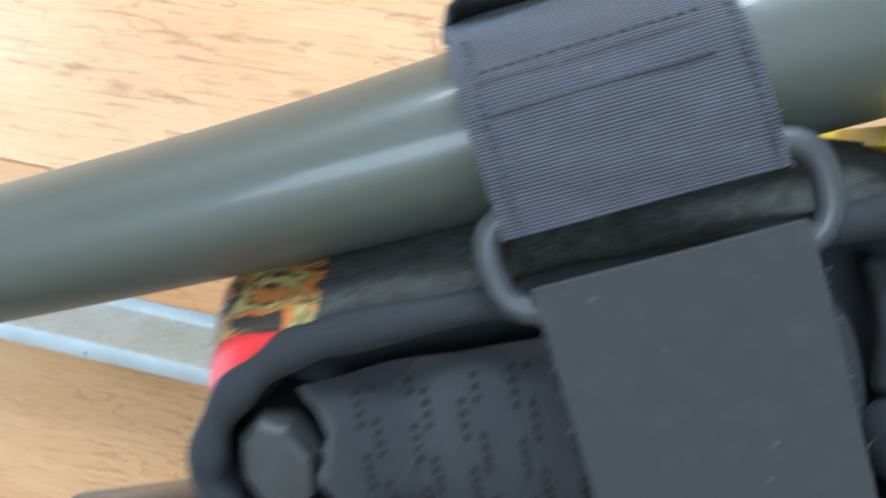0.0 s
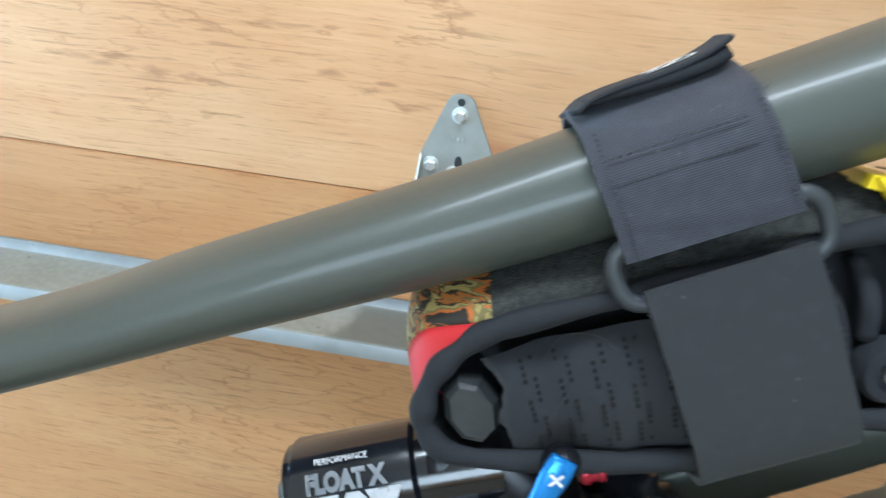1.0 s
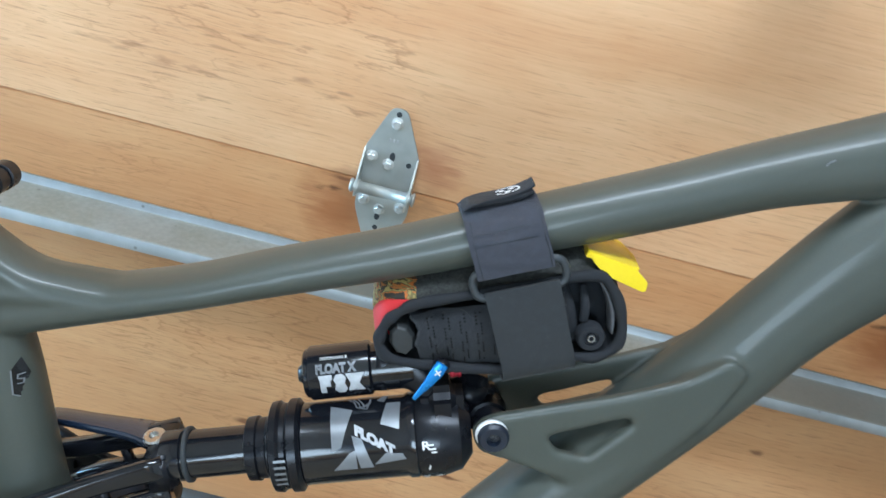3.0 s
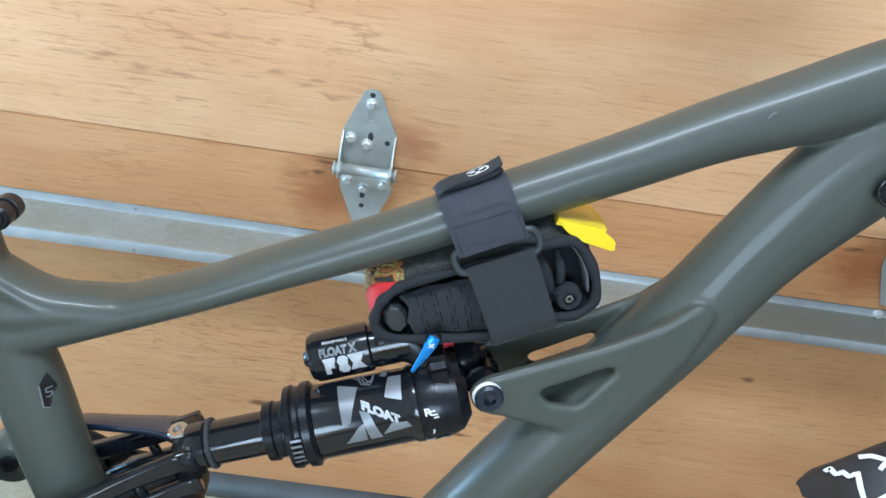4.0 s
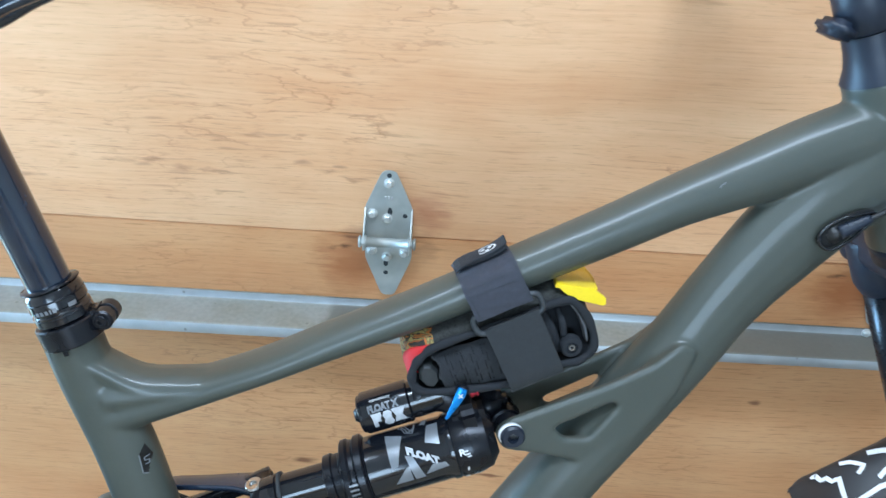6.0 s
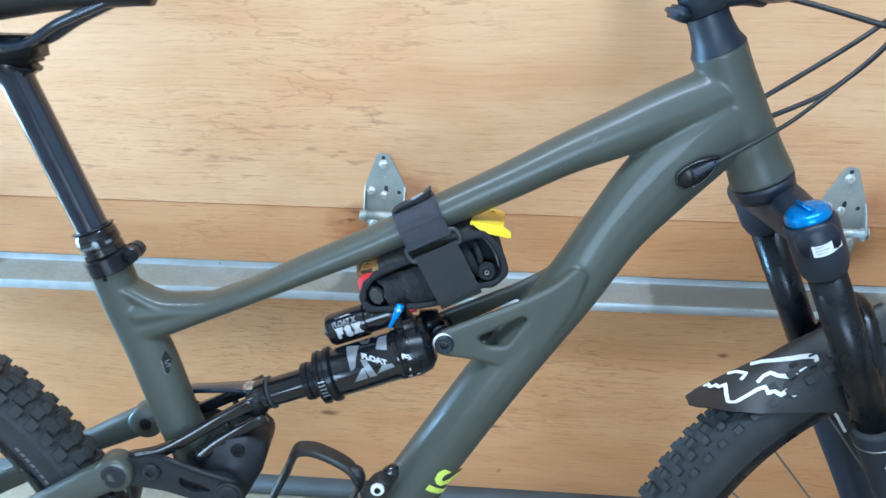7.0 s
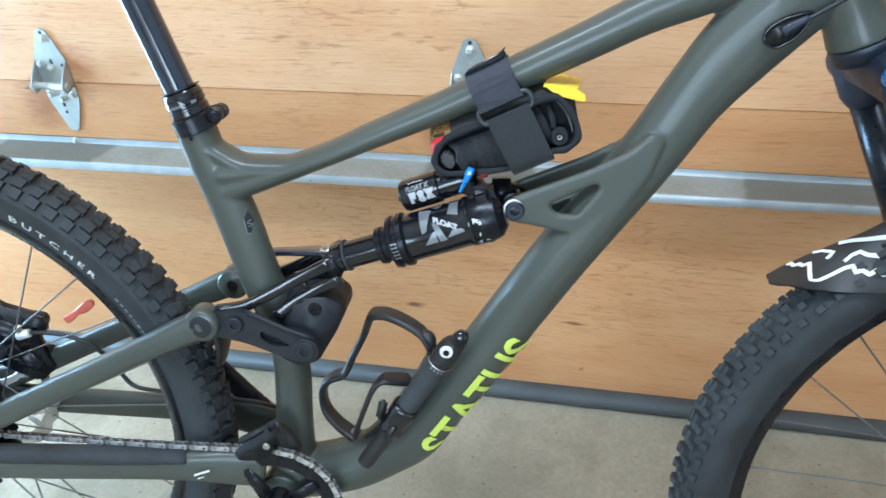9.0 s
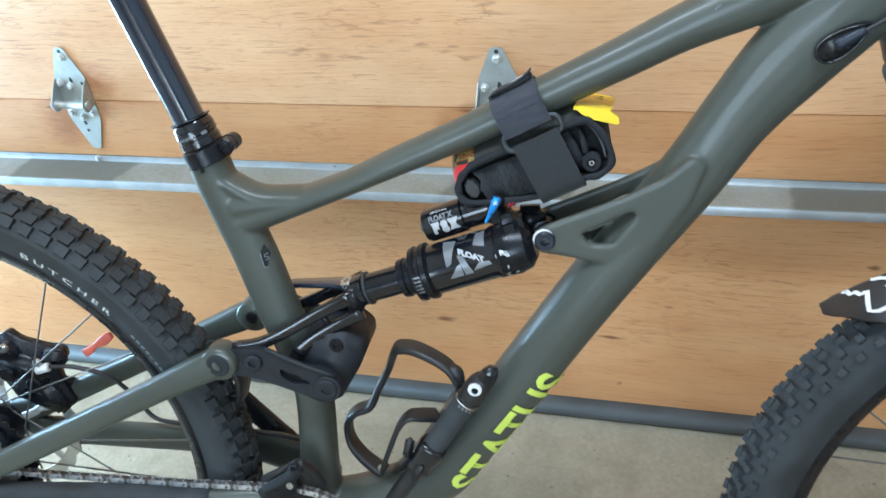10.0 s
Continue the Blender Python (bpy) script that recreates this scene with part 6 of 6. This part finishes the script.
BUCKLE = worn("grey plastic", (0.035, 0.04, 0.045), 0.4, 0.0, 0.0, 0.2, 60, 600, 0.03)

roll = tagged(assembly("tool_roll"), "black tool roll with camouflage lining strapped under the top tube", "tool roll")
roll.parent = None
roll.matrix_world = bike.matrix_world.copy()
NEAR, FAR = -0.019, 0.052
OUT = [(0.017, 0.656), (0.004, 0.654), (-0.004, 0.646), (-0.005, 0.630), (0.002, 0.6165), (0.018, 0.6095), (0.048, 0.6085), (0.085, 0.6135), (0.118, 0.627), (0.135, 0.633), (0.1415, 0.648), (0.138, 0.668), (0.126, 0.6835), (0.106, 0.690), (0.070, 0.6765), (0.040, 0.664)]
EDGE = [(0.019, 0.6470), (0.0095, 0.6400), (0.003, 0.6320), (0.0, 0.6220), (0.0015, 0.6125), (0.012, 0.6050), (0.046, 0.606), (0.080, 0.611), (0.115, 0.6255), (0.131, 0.629), (0.142, 0.640), (0.140, 0.658), (0.128, 0.677), (0.113, 0.683), (0.072, 0.667), (0.045, 0.657)]


def closed_curve(points, steps):
    n = len(points)
    out = []
    for i in range(n):
        a, b, c, d = (np.array(points[(i + k) % n], float) for k in (-1, 0, 1, 2))
        for k in range(steps):
            t = k / steps
            out.append(0.5 * (2 * b + (c - a) * t + (2 * a - 5 * b + 4 * c - d) * t * t + (3 * b - a - 3 * c + d) * t ** 3))
    return out


LOOP, RIM = closed_curve(OUT, 5), closed_curve(EDGE, 5)
CX, CZ = 0.068, 0.651


def inset(p, k):
    v = Vector((p[0] - CX, p[1] - CZ))
    return Vector((p[0], p[1])) - v.normalized() * k


def skin(first, last, name, mat, label, out=0.0, lo=lambda u: 0.0, hi=lambda u: 1.0):
    """A stretch of the roll's outer wall, with its thickness."""
    bm = bmesh.new()
    idx = [i % len(LOOP) for i in range(first, last + 1)]
    ny = 10
    shells = []
    for k in (-out, 0.003):
        g = []
        for m, i in enumerate(idx):
            row = []
            u = m / (len(idx) - 1)
            for j in range(ny):
                y = NEAR + (FAR - NEAR) * (lo(u) + (hi(u) - lo(u)) * (j / (ny - 1)) ** 1.6)
                f = min(1.0, (y - NEAR) / 0.022)
                f = f * f * (3 - 2 * f)
                p = inset(RIM[i] * (1 - f) + LOOP[i] * f, k)
                row.append(bm.verts.new((p.x, y, p.y + f * 0.0008 * math.sin(7.0 * j / ny + i * 0.4))))
            g.append(row)
        shells.append(g)
    for g in shells:
        for a, b in zip(g, g[1:]):
            for j in range(ny - 1):
                bm.faces.new((a[j], a[j + 1], b[j + 1], b[j]))
    for j in (0, ny - 1):
        for i in range(len(idx) - 1):
            bm.faces.new((shells[0][i][j], shells[0][i + 1][j], shells[1][i + 1][j], shells[1][i][j]))
    bmesh.ops.recalc_face_normals(bm, faces=bm.faces)
    return part(name, bm, mat, roll, label)


hem = lambda u: min(0.42, 0.03 + 0.22 * u + 0.10 * u * u)
skin(0, 22, "camouflage_panel", CAMO, "orange and black camouflage fabric", 0.0, hem)
skin(0, 22, "red_panel", REDCLOTH, "bright red fabric panel", 0.0, lambda u: 0.0, hem)
skin(0, 22, "inner_lining", NYLON, "black inner lining", -0.0040)
skin(22, 64, "outer_wall", NYLON, "black nylon wall")
skin(64, 80, "top_band", FELT, "black hook-and-loop band", 0.0008)
bind = bmesh.new()
nb, sides = len(LOOP), 10
rings = []
for i in range(nb):
    p, q, o = (Vector((RIM[k % nb][0], 0, RIM[k % nb][1])) for k in (i, i + 1, i - 1))
    t = (q - o).normalized()
    w = t.cross(Vector((0, 1, 0)))
    c = Vector((RIM[i][0], NEAR, RIM[i][1])) - w * (0.0020 if w.dot(Vector((RIM[i][0] - CX, 0, RIM[i][1] - CZ))) > 0 else -0.0020)
    rr = 0.0034 + 0.0005 * math.sin(i * 0.9)
    rings.append([bind.verts.new(c + (w * math.cos(2 * math.pi * k / sides) * rr + Vector((0, 1, 0)) * math.sin(2 * math.pi * k / sides) * rr * 0.8)) for k in range(sides)])
for i in range(nb):
    for k in range(sides):
        bind.faces.new((rings[i][k], rings[i][(k + 1) % sides], rings[(i + 1) % nb][(k + 1) % sides], rings[(i + 1) % nb][k]))
bmesh.ops.recalc_face_normals(bind, faces=bind.faces)
part("binding", bind, NYLON, roll, "black edge binding")
part("inner_fold", plate([inset(p, 0.004) for p in RIM[::2]], NEAR + 0.018, FAR - 0.004, 0), NYLON, roll, "black inner folds")

# perforated pocket
def pocket_at(x, w):
    z0 = 0.6045 + 0.21 * max(0.0, x - 0.030)
    z1 = 0.6340 + 0.384 * (x - 0.0148)
    u = (x - 0.02) / 0.075
    return Vector((x, NEAR - 0.0015 + 0.006 * (1 - math.sin(math.pi * w)) + 0.0022 * math.sin(9 * u) * w + 0.0008 * math.sin(23 * u + 4 * w), z0 + (z1 - z0) * w))


pk = bmesh.new()
puv = pk.loops.layers.uv.new()
rng = random.Random(5)
rows = []
for i in range(31):
    u = i / 30
    row = []
    for j in range(15):
        w = j / 14
        x0 = 0.0290 - 0.013 * min(w, 0.5) + (0.0 if w < 0.78 else -0.030 * (w - 0.78)) + (rng.uniform(-0.0009, 0.0009) if i == 0 else 0)
        x = x0 + (0.098 - x0) * u
        row.append((pk.verts.new(pocket_at(x, w)), x, w))
    rows.append(row)
for a, b in zip(rows, rows[1:]):
    for j in range(14):
        q = (a[j], b[j], b[j + 1], a[j + 1])
        f = pk.faces.new([c[0] for c in q])
        for lp_, c in zip(f.loops, q):
            lp_[puv].uv = (c[2] * 0.3, c[1] * 12 + c[2] * 0.12)
back = [[pk.verts.new(c[0].co + Vector((0, 0.0009, 0))) for c in row] for row in (rows[0], rows[-1])]
for row, bk in zip((rows[0], rows[-1]), back):
    for j in range(14):
        pk.faces.new((row[j][0], row[j + 1][0], bk[j + 1], bk[j]))
part("mesh_pocket", pk, PERF, roll, "black perforated pocket")
# Tiny black dots on the cloth put each hole's shade in colour.
hl = bmesh.new()
for i in range(7):
    for pair in (0, 1):
        for j in range(16):
            if (j + 2 * i + 3 * pair) % 6 in (4, 5):
                continue
            w = 0.90 - 0.053 * j
            x = 0.0268 + 0.0088 * i + 0.0026 * pair + (0.90 - w) * 0.012
            o = pocket_at(x, w) + Vector((0, -0.0004, 0))
            hl.faces.new([hl.verts.new(o + Vector((0.00066 * math.cos(k), 0, 0.00080 * math.sin(k)))) for k in (0, 1.05, 2.1, 3.14, 4.2, 5.24)])
tagged(part("perforation_shade", hl, HOLE_SHADE, roll), kind="stuff")
for pts in ([(0.033, 0.86), (0.038, 1.0), (0.046, 0.97), (0.052, 0.84)], [(0.028, 0.10), (0.034, 0.30), (0.039, 0.55), (0.041, 0.62)]):
    part("loose_thread", cable([pocket_at(x, w) + Vector((0, -0.0012, 0)) for x, w in pts], 0.00009, 5, 6), THREAD, roll, "fine loose thread")
tip = sweep(bmesh.new(), [(0.0152, NEAR + 0.022, 0.6215, 0.0100, 0.0076), (0.0150, NEAR + 0.002, 0.6205, 0.0102, 0.0078), (0.0146, NEAR - 0.0008, 0.6206, 0.0092, 0.0066), (0.0146, NEAR - 0.0016, 0.6206, 0.0080, 0.0052)], 8, 1, 2.0, side=(0.90, 0, 0.44))
part("tool_tip", tip, CAP, roll, "dark grey faceted tool end", smooth=False)
for pts in ([(0.0985, NEAR + 0.012, 0.668, 0.0050, 0.0028), (0.1050, NEAR + 0.007, 0.656, 0.0060, 0.0030), (0.1110, NEAR + 0.008, 0.644, 0.0052, 0.0030), (0.1150, NEAR + 0.012, 0.636, 0.0040, 0.0030)],
            [(0.1125, NEAR + 0.010, 0.671, 0.0024, 0.0024), (0.1158, NEAR + 0.005, 0.661, 0.0028, 0.0026), (0.1178, NEAR + 0.006, 0.650, 0.0028, 0.0026)]):
    part("rolled_tube", sweep(bmesh.new(), pts, 14, 6, 2.4), NYLON, roll, "folded black inner tube")
lin = sweep(bmesh.new(), [(0.1195, NEAR + 0.008, 0.6775, 0.0008, 0.007), (0.1275, NEAR + 0.009, 0.6690, 0.0013, 0.009), (0.1325, NEAR + 0.009, 0.6590, 0.0015, 0.009), (0.1358, NEAR + 0.008, 0.6460, 0.0009, 0.007)], 10, 4, 3.0)
part("grey_lining", lin, LINING, roll, "grey lining")
sc = Vector((0.1233, NEAR + 0.006, 0.6425))
sharp(part("pump_nozzle", turned(bmesh.new(), sc, sc + Vector((0, -0.010, 0)), [(0, 0.0086), (0.006, 0.0086), (0.008, 0.0074), (0.0082, 0.0046), (0.006, 0.0046)], 28), NYLON, roll, "black rubber nozzle"))
sharp(part("nozzle_ring", turned(bmesh.new(), sc + Vector((0, -0.004, 0)), sc + Vector((0, -0.0090, 0)), [(0, 0.0024), (0.0036, 0.0024), (0.0040, 0.0022), (0.0040, 0.0016), (0.002, 0.0015), (0.0008, 0.0015)], 20), STEEL, roll, "bright steel nozzle ring"))

# straps
SIDE = Vector((0.918, 0, 0.396)).normalized()


def band(points, half, thick, name, mat, label):
    rows = spline(points, 8)
    bm = bmesh.new()
    uv = bm.loops.layers.uv.new()
    length, prev, rings = 0.0, None, []
    for i, r in enumerate(rows):
        p = Vector(r[:3])
        t = (Vector(rows[min(i + 1, len(rows) - 1)][:3]) - Vector(rows[max(0, i - 1)][:3])).normalized()
        n = SIDE.cross(t).normalized()
        length += (p - prev).length if prev else 0.0
        prev = p
        ring = []
        for k in range(9):
            e = -1 + k / 4
            sag = 0.0007 * math.sin(i * 0.8 + k) + 0.0016 * math.exp(-((e - 0.45) / 0.13) ** 2) * math.sin(i * 0.35)
            ring.append((bm.verts.new(p + SIDE * half * e + n * (thick + sag * 0.3)), k / 8))
        for k in range(9):
            e = 1 - k / 4
            ring.append((bm.verts.new(p + SIDE * half * e - n * thick), 1 - k / 8))
        rings.append((ring, length))
    m = 18
    for (a, la), (b, lb) in zip(rings, rings[1:]):
        for k in range(m):
            j = (k + 1) % m
            f = bm.faces.new((a[k][0], a[j][0], b[j][0], b[k][0]))
            for lp, (uu, vv) in zip(f.loops, ((a[k][1], la), (a[j][1], la), (b[j][1], lb), (b[k][1], lb))):
                lp[uv].uv = (uu * half * 2 * 10, vv * 10)
    bm.faces.new([q[0] for q in rings[0][0]][::-1])
    bm.faces.new([q[0] for q in rings[-1][0]])
    bmesh.ops.recalc_face_normals(bm, faces=bm.faces)
    return sharp(part(name, bm, mat, roll, label), 50), rows


UPPER = [(0.0688, -0.0268, 0.6770), (0.0648, -0.0264, 0.6855), (0.0592, -0.0238, 0.6965), (0.0556, -0.0150, 0.7048), (0.0530, 0.0, 0.7085), (0.0542, 0.0150, 0.7050), (0.0580, 0.0225, 0.6940), (0.0640, 0.0260, 0.6810), (0.0700, 0.040, 0.669)]
LOWER = [(0.0738, -0.0262, 0.6695), (0.0790, -0.0268, 0.6585), (0.0880, -0.0268, 0.6390), (0.0956, -0.0255, 0.6225), (0.0985, -0.0190, 0.6140), (0.0990, 0.0, 0.6090), (0.0970, 0.030, 0.6090), (0.0930, 0.056, 0.6170), (0.0850, 0.0585, 0.640), (0.0740, 0.054, 0.664), (0.0700, 0.040, 0.670)]
band(UPPER, 0.0219, 0.0010, "upper_strap", STRAP, "ribbed dark grey strap with stitching")
band(LOWER, 0.0213, 0.0011, "lower_strap", ELASTIC, "smooth dark grey elastic strap")


def stitch_line(a, b, n):
    """Short raised stitches between two places on the upper strap."""
    bm = bmesh.new()
    for k in range(n):
        p = Vector(a).lerp(Vector(b), (k + 0.15) / n)
        q = Vector(a).lerp(Vector(b), (k + 0.70) / n)
        sweep(bm, [(*p, 0.0003, 0.0003), (*p.lerp(q, 0.5), 0.0005, 0.0004), (*q, 0.0003, 0.0003)], 6, 1)
    return part("stitching", bm, RUBBER, roll, "black stitching")


for e0, e1 in ((-0.86, -0.86), (0.93, 0.93)):
    rows = spline(UPPER, 8)[:26]
    bm = bmesh.new()
    for i in range(0, len(rows) - 2, 1):
        p, q = Vector(rows[i]), Vector(rows[i + 1])
        n = SIDE.cross((q - p).normalized()).normalized()
        n = n if n.y < 0 or n.z > 0.5 else -n
        p, q = p + SIDE * 0.0219 * e0 + n * 0.0012, p.lerp(q, 0.6) + SIDE * 0.0219 * e1 + n * 0.0012
        sweep(bm, [(*p, 0.0003, 0.0003), (*q, 0.0003, 0.0003)], 5, 1)
    part("stitching", bm, RUBBER, roll, "black stitching")
rng = random.Random(11)
fray = bmesh.new()
for pts, half, lo, hi, n in ((LOWER, 0.0213, 2, 28, 90), (UPPER, 0.0219, 0, 26, 60)):
    line = spline(pts, 8)
    for k in range(n):
        p = Vector(line[rng.randint(lo, hi)]).lerp(Vector(line[rng.randint(lo, hi)]), 0.0)
        e = rng.choice((-1, 1))
        a = p + SIDE * half * e + Vector((0, rng.uniform(-0.0012, 0.0), rng.uniform(-0.002, 0.002)))
        b = a + SIDE * e * rng.uniform(0.0003, 0.0009) + Vector((0, rng.uniform(-0.0008, 0.0006), rng.uniform(-0.0012, 0.0012)))
        sweep(fray, [(*a, 0.00010, 0.00010), (*b, 0.00006, 0.00006)], 4, 1)
tagged(part("frayed_edge", fray, THREAD, roll, "frayed strap fibres"), kind="stuff")
SEAM = [(Vector((0.0570, -0.0248, 0.7000)), 16), (Vector((0.0600, -0.0260, 0.6940)), 22)]
for c, n in SEAM:
    stitch_line(c - SIDE * 0.0175, c + SIDE * 0.0170, n)
flap = sweep(bmesh.new(), [(0.0335, -0.002, 0.7005, 0.0007, 0.0125), (0.0370, -0.001, 0.7042, 0.0008, 0.0125), (0.0440, 0.0, 0.7080, 0.0009, 0.0120), (0.0530, 0.0, 0.7118, 0.0009, 0.0115), (0.0620, 0.0, 0.7166, 0.0009, 0.0110), (0.0685, 0.0, 0.7214, 0.0008, 0.0105), (0.0706, 0.0, 0.7236, 0.0007, 0.0095)], 14, 5, 5.0, side=(0, 1, -0.09))
part("flap_fold", sweep(bmesh.new(), [(0.036, 0.0, 0.7035, 0.0010, 0.0120), (0.046, 0.0, 0.7078, 0.0020, 0.0116), (0.057, 0.0, 0.7122, 0.0024, 0.0112), (0.066, 0.0, 0.7165, 0.0022, 0.0105), (0.0705, 0.0, 0.7200, 0.0024, 0.0095)], 14, 4, 4.0, side=(0, 1, -0.09)), NYLON, roll)
part("strap_flap", flap, NYLON, roll, "black strap end flap")
bm = bmesh.new()
n = 24
o = Vector((0.0572, 0.000, 0.7154))
tdir = Vector((0.885, 0, 0.466)).normalized()
outer = [bm.verts.new(o + tdir * 0.0078 * math.cos(2 * math.pi * k / n) + Vector((0, 1, -0.09)) * 0.0068 * math.sin(2 * math.pi * k / n)) for k in range(n)]
innr = [bm.verts.new(o + tdir * 0.0064 * math.cos(2 * math.pi * k / n) + Vector((0, 1, -0.09)) * 0.0055 * math.sin(2 * math.pi * k / n)) for k in range(n)]
for k in range(n):
    bm.faces.new((outer[k], outer[(k + 1) % n], innr[(k + 1) % n], innr[k]))
for g in (0.6, 2.7, 4.7):
    c = o + tdir * 0.0034 * math.cos(g) + Vector((0, 1, -0.09)) * 0.003 * math.sin(g)
    v = [bm.verts.new(c + tdir * 0.0022 * math.cos(q) + Vector((0, 1, -0.09)) * 0.0018 * math.sin(q)) for q in (0.2, 1.4, 2.6, 3.9, 5.2)]
    bm.faces.new(v)
part("flap_print", bm, WHITE, roll, "white round print")
buck = bmesh.new()
bc = Vector((0.0720, -0.0232, 0.6730))
dn = Vector((0.425, 0, -0.905))
corner = [(-0.0265, -0.0085), (0.0265, -0.0085), (0.0265, 0.0085), (-0.0265, 0.0085)]
rl = [bc + SIDE * p[0] + dn * p[1] for p in rounded(corner, 0.0080, 6)]
rings = []
for i, c in enumerate(rl):
    t = (rl[(i + 1) % len(rl)] - rl[i - 1]).normalized()
    w = t.cross(Vector((0, 1, 0)))
    rings.append([buck.verts.new(c + w * 0.0024 * math.cos(2 * math.pi * k / 10) + Vector((0, 1, 0)) * 0.0020 * math.sin(2 * math.pi * k / 10)) for k in range(10)])
for i in range(len(rl)):
    for k in range(10):
        buck.faces.new((rings[i][k], rings[i][(k + 1) % 10], rings[(i + 1) % len(rl)][(k + 1) % 10], rings[(i + 1) % len(rl)][k]))
bmesh.ops.recalc_face_normals(buck, faces=buck.faces)
part("strap_loop", buck, BUCKLE, roll, "dark grey plastic strap loop")

lever = tagged(assembly("tyre_lever"), "bright yellow plastic tyre lever tucked into the tool roll", "tyre lever")
lever.parent = None
lever.matrix_world = bike.matrix_world.copy()
LOWER_BLADE = [(0.1085, 0.6935), (0.1135, 0.6935), (0.1360, 0.6900), (0.1466, 0.6822), (0.1470, 0.6765), (0.1445, 0.6760), (0.1205, 0.6822), (0.1125, 0.6885)]
blade = bmesh.new()
top = [(0.1085, -0.0160, 0.6938), (0.1400, -0.0160, 0.6892), (0.1440, 0.010, 0.6880), (0.1467, 0.046, 0.6832), (0.1430, 0.050, 0.6838), (0.1180, 0.050, 0.6905)]
ta = [blade.verts.new(p) for p in top]
tb = [blade.verts.new((p[0] - 0.001, p[1], p[2] - 0.0035)) for p in top]
blade.faces.new(ta)
blade.faces.new(tb[::-1])
for k in range(len(top)):
    j = (k + 1) % len(top)
    blade.faces.new((ta[k], tb[k], tb[j], ta[j]))
bmesh.ops.recalc_face_normals(blade, faces=blade.faces)
part("lever_blade", blade, YELLOW, lever, smooth=False)
part("lever_edge", plate(rounded(LOWER_BLADE, 0.0010, 2), -0.0185, -0.0140, 0.0006), YELLOW, lever, smooth=False)
# The lever's slot is a flat dark shape, its shade painted on.
slot = [(0.1335 + 0.0022 * math.cos(k * 0.5236), 0.028 + 0.004 * math.sin(k * 0.5236)) for k in range(12)]
hole = bmesh.new()
hole.faces.new([hole.verts.new((x, y, 0.6889 - 0.14 * (y - 0.028) - 0.15 * (x - 0.1335) + 0.0006)) for x, y in slot])
part("lever_hole_shade", hole, HOLE_SHADE, lever, "dark shape painted for a slot", smooth=False)
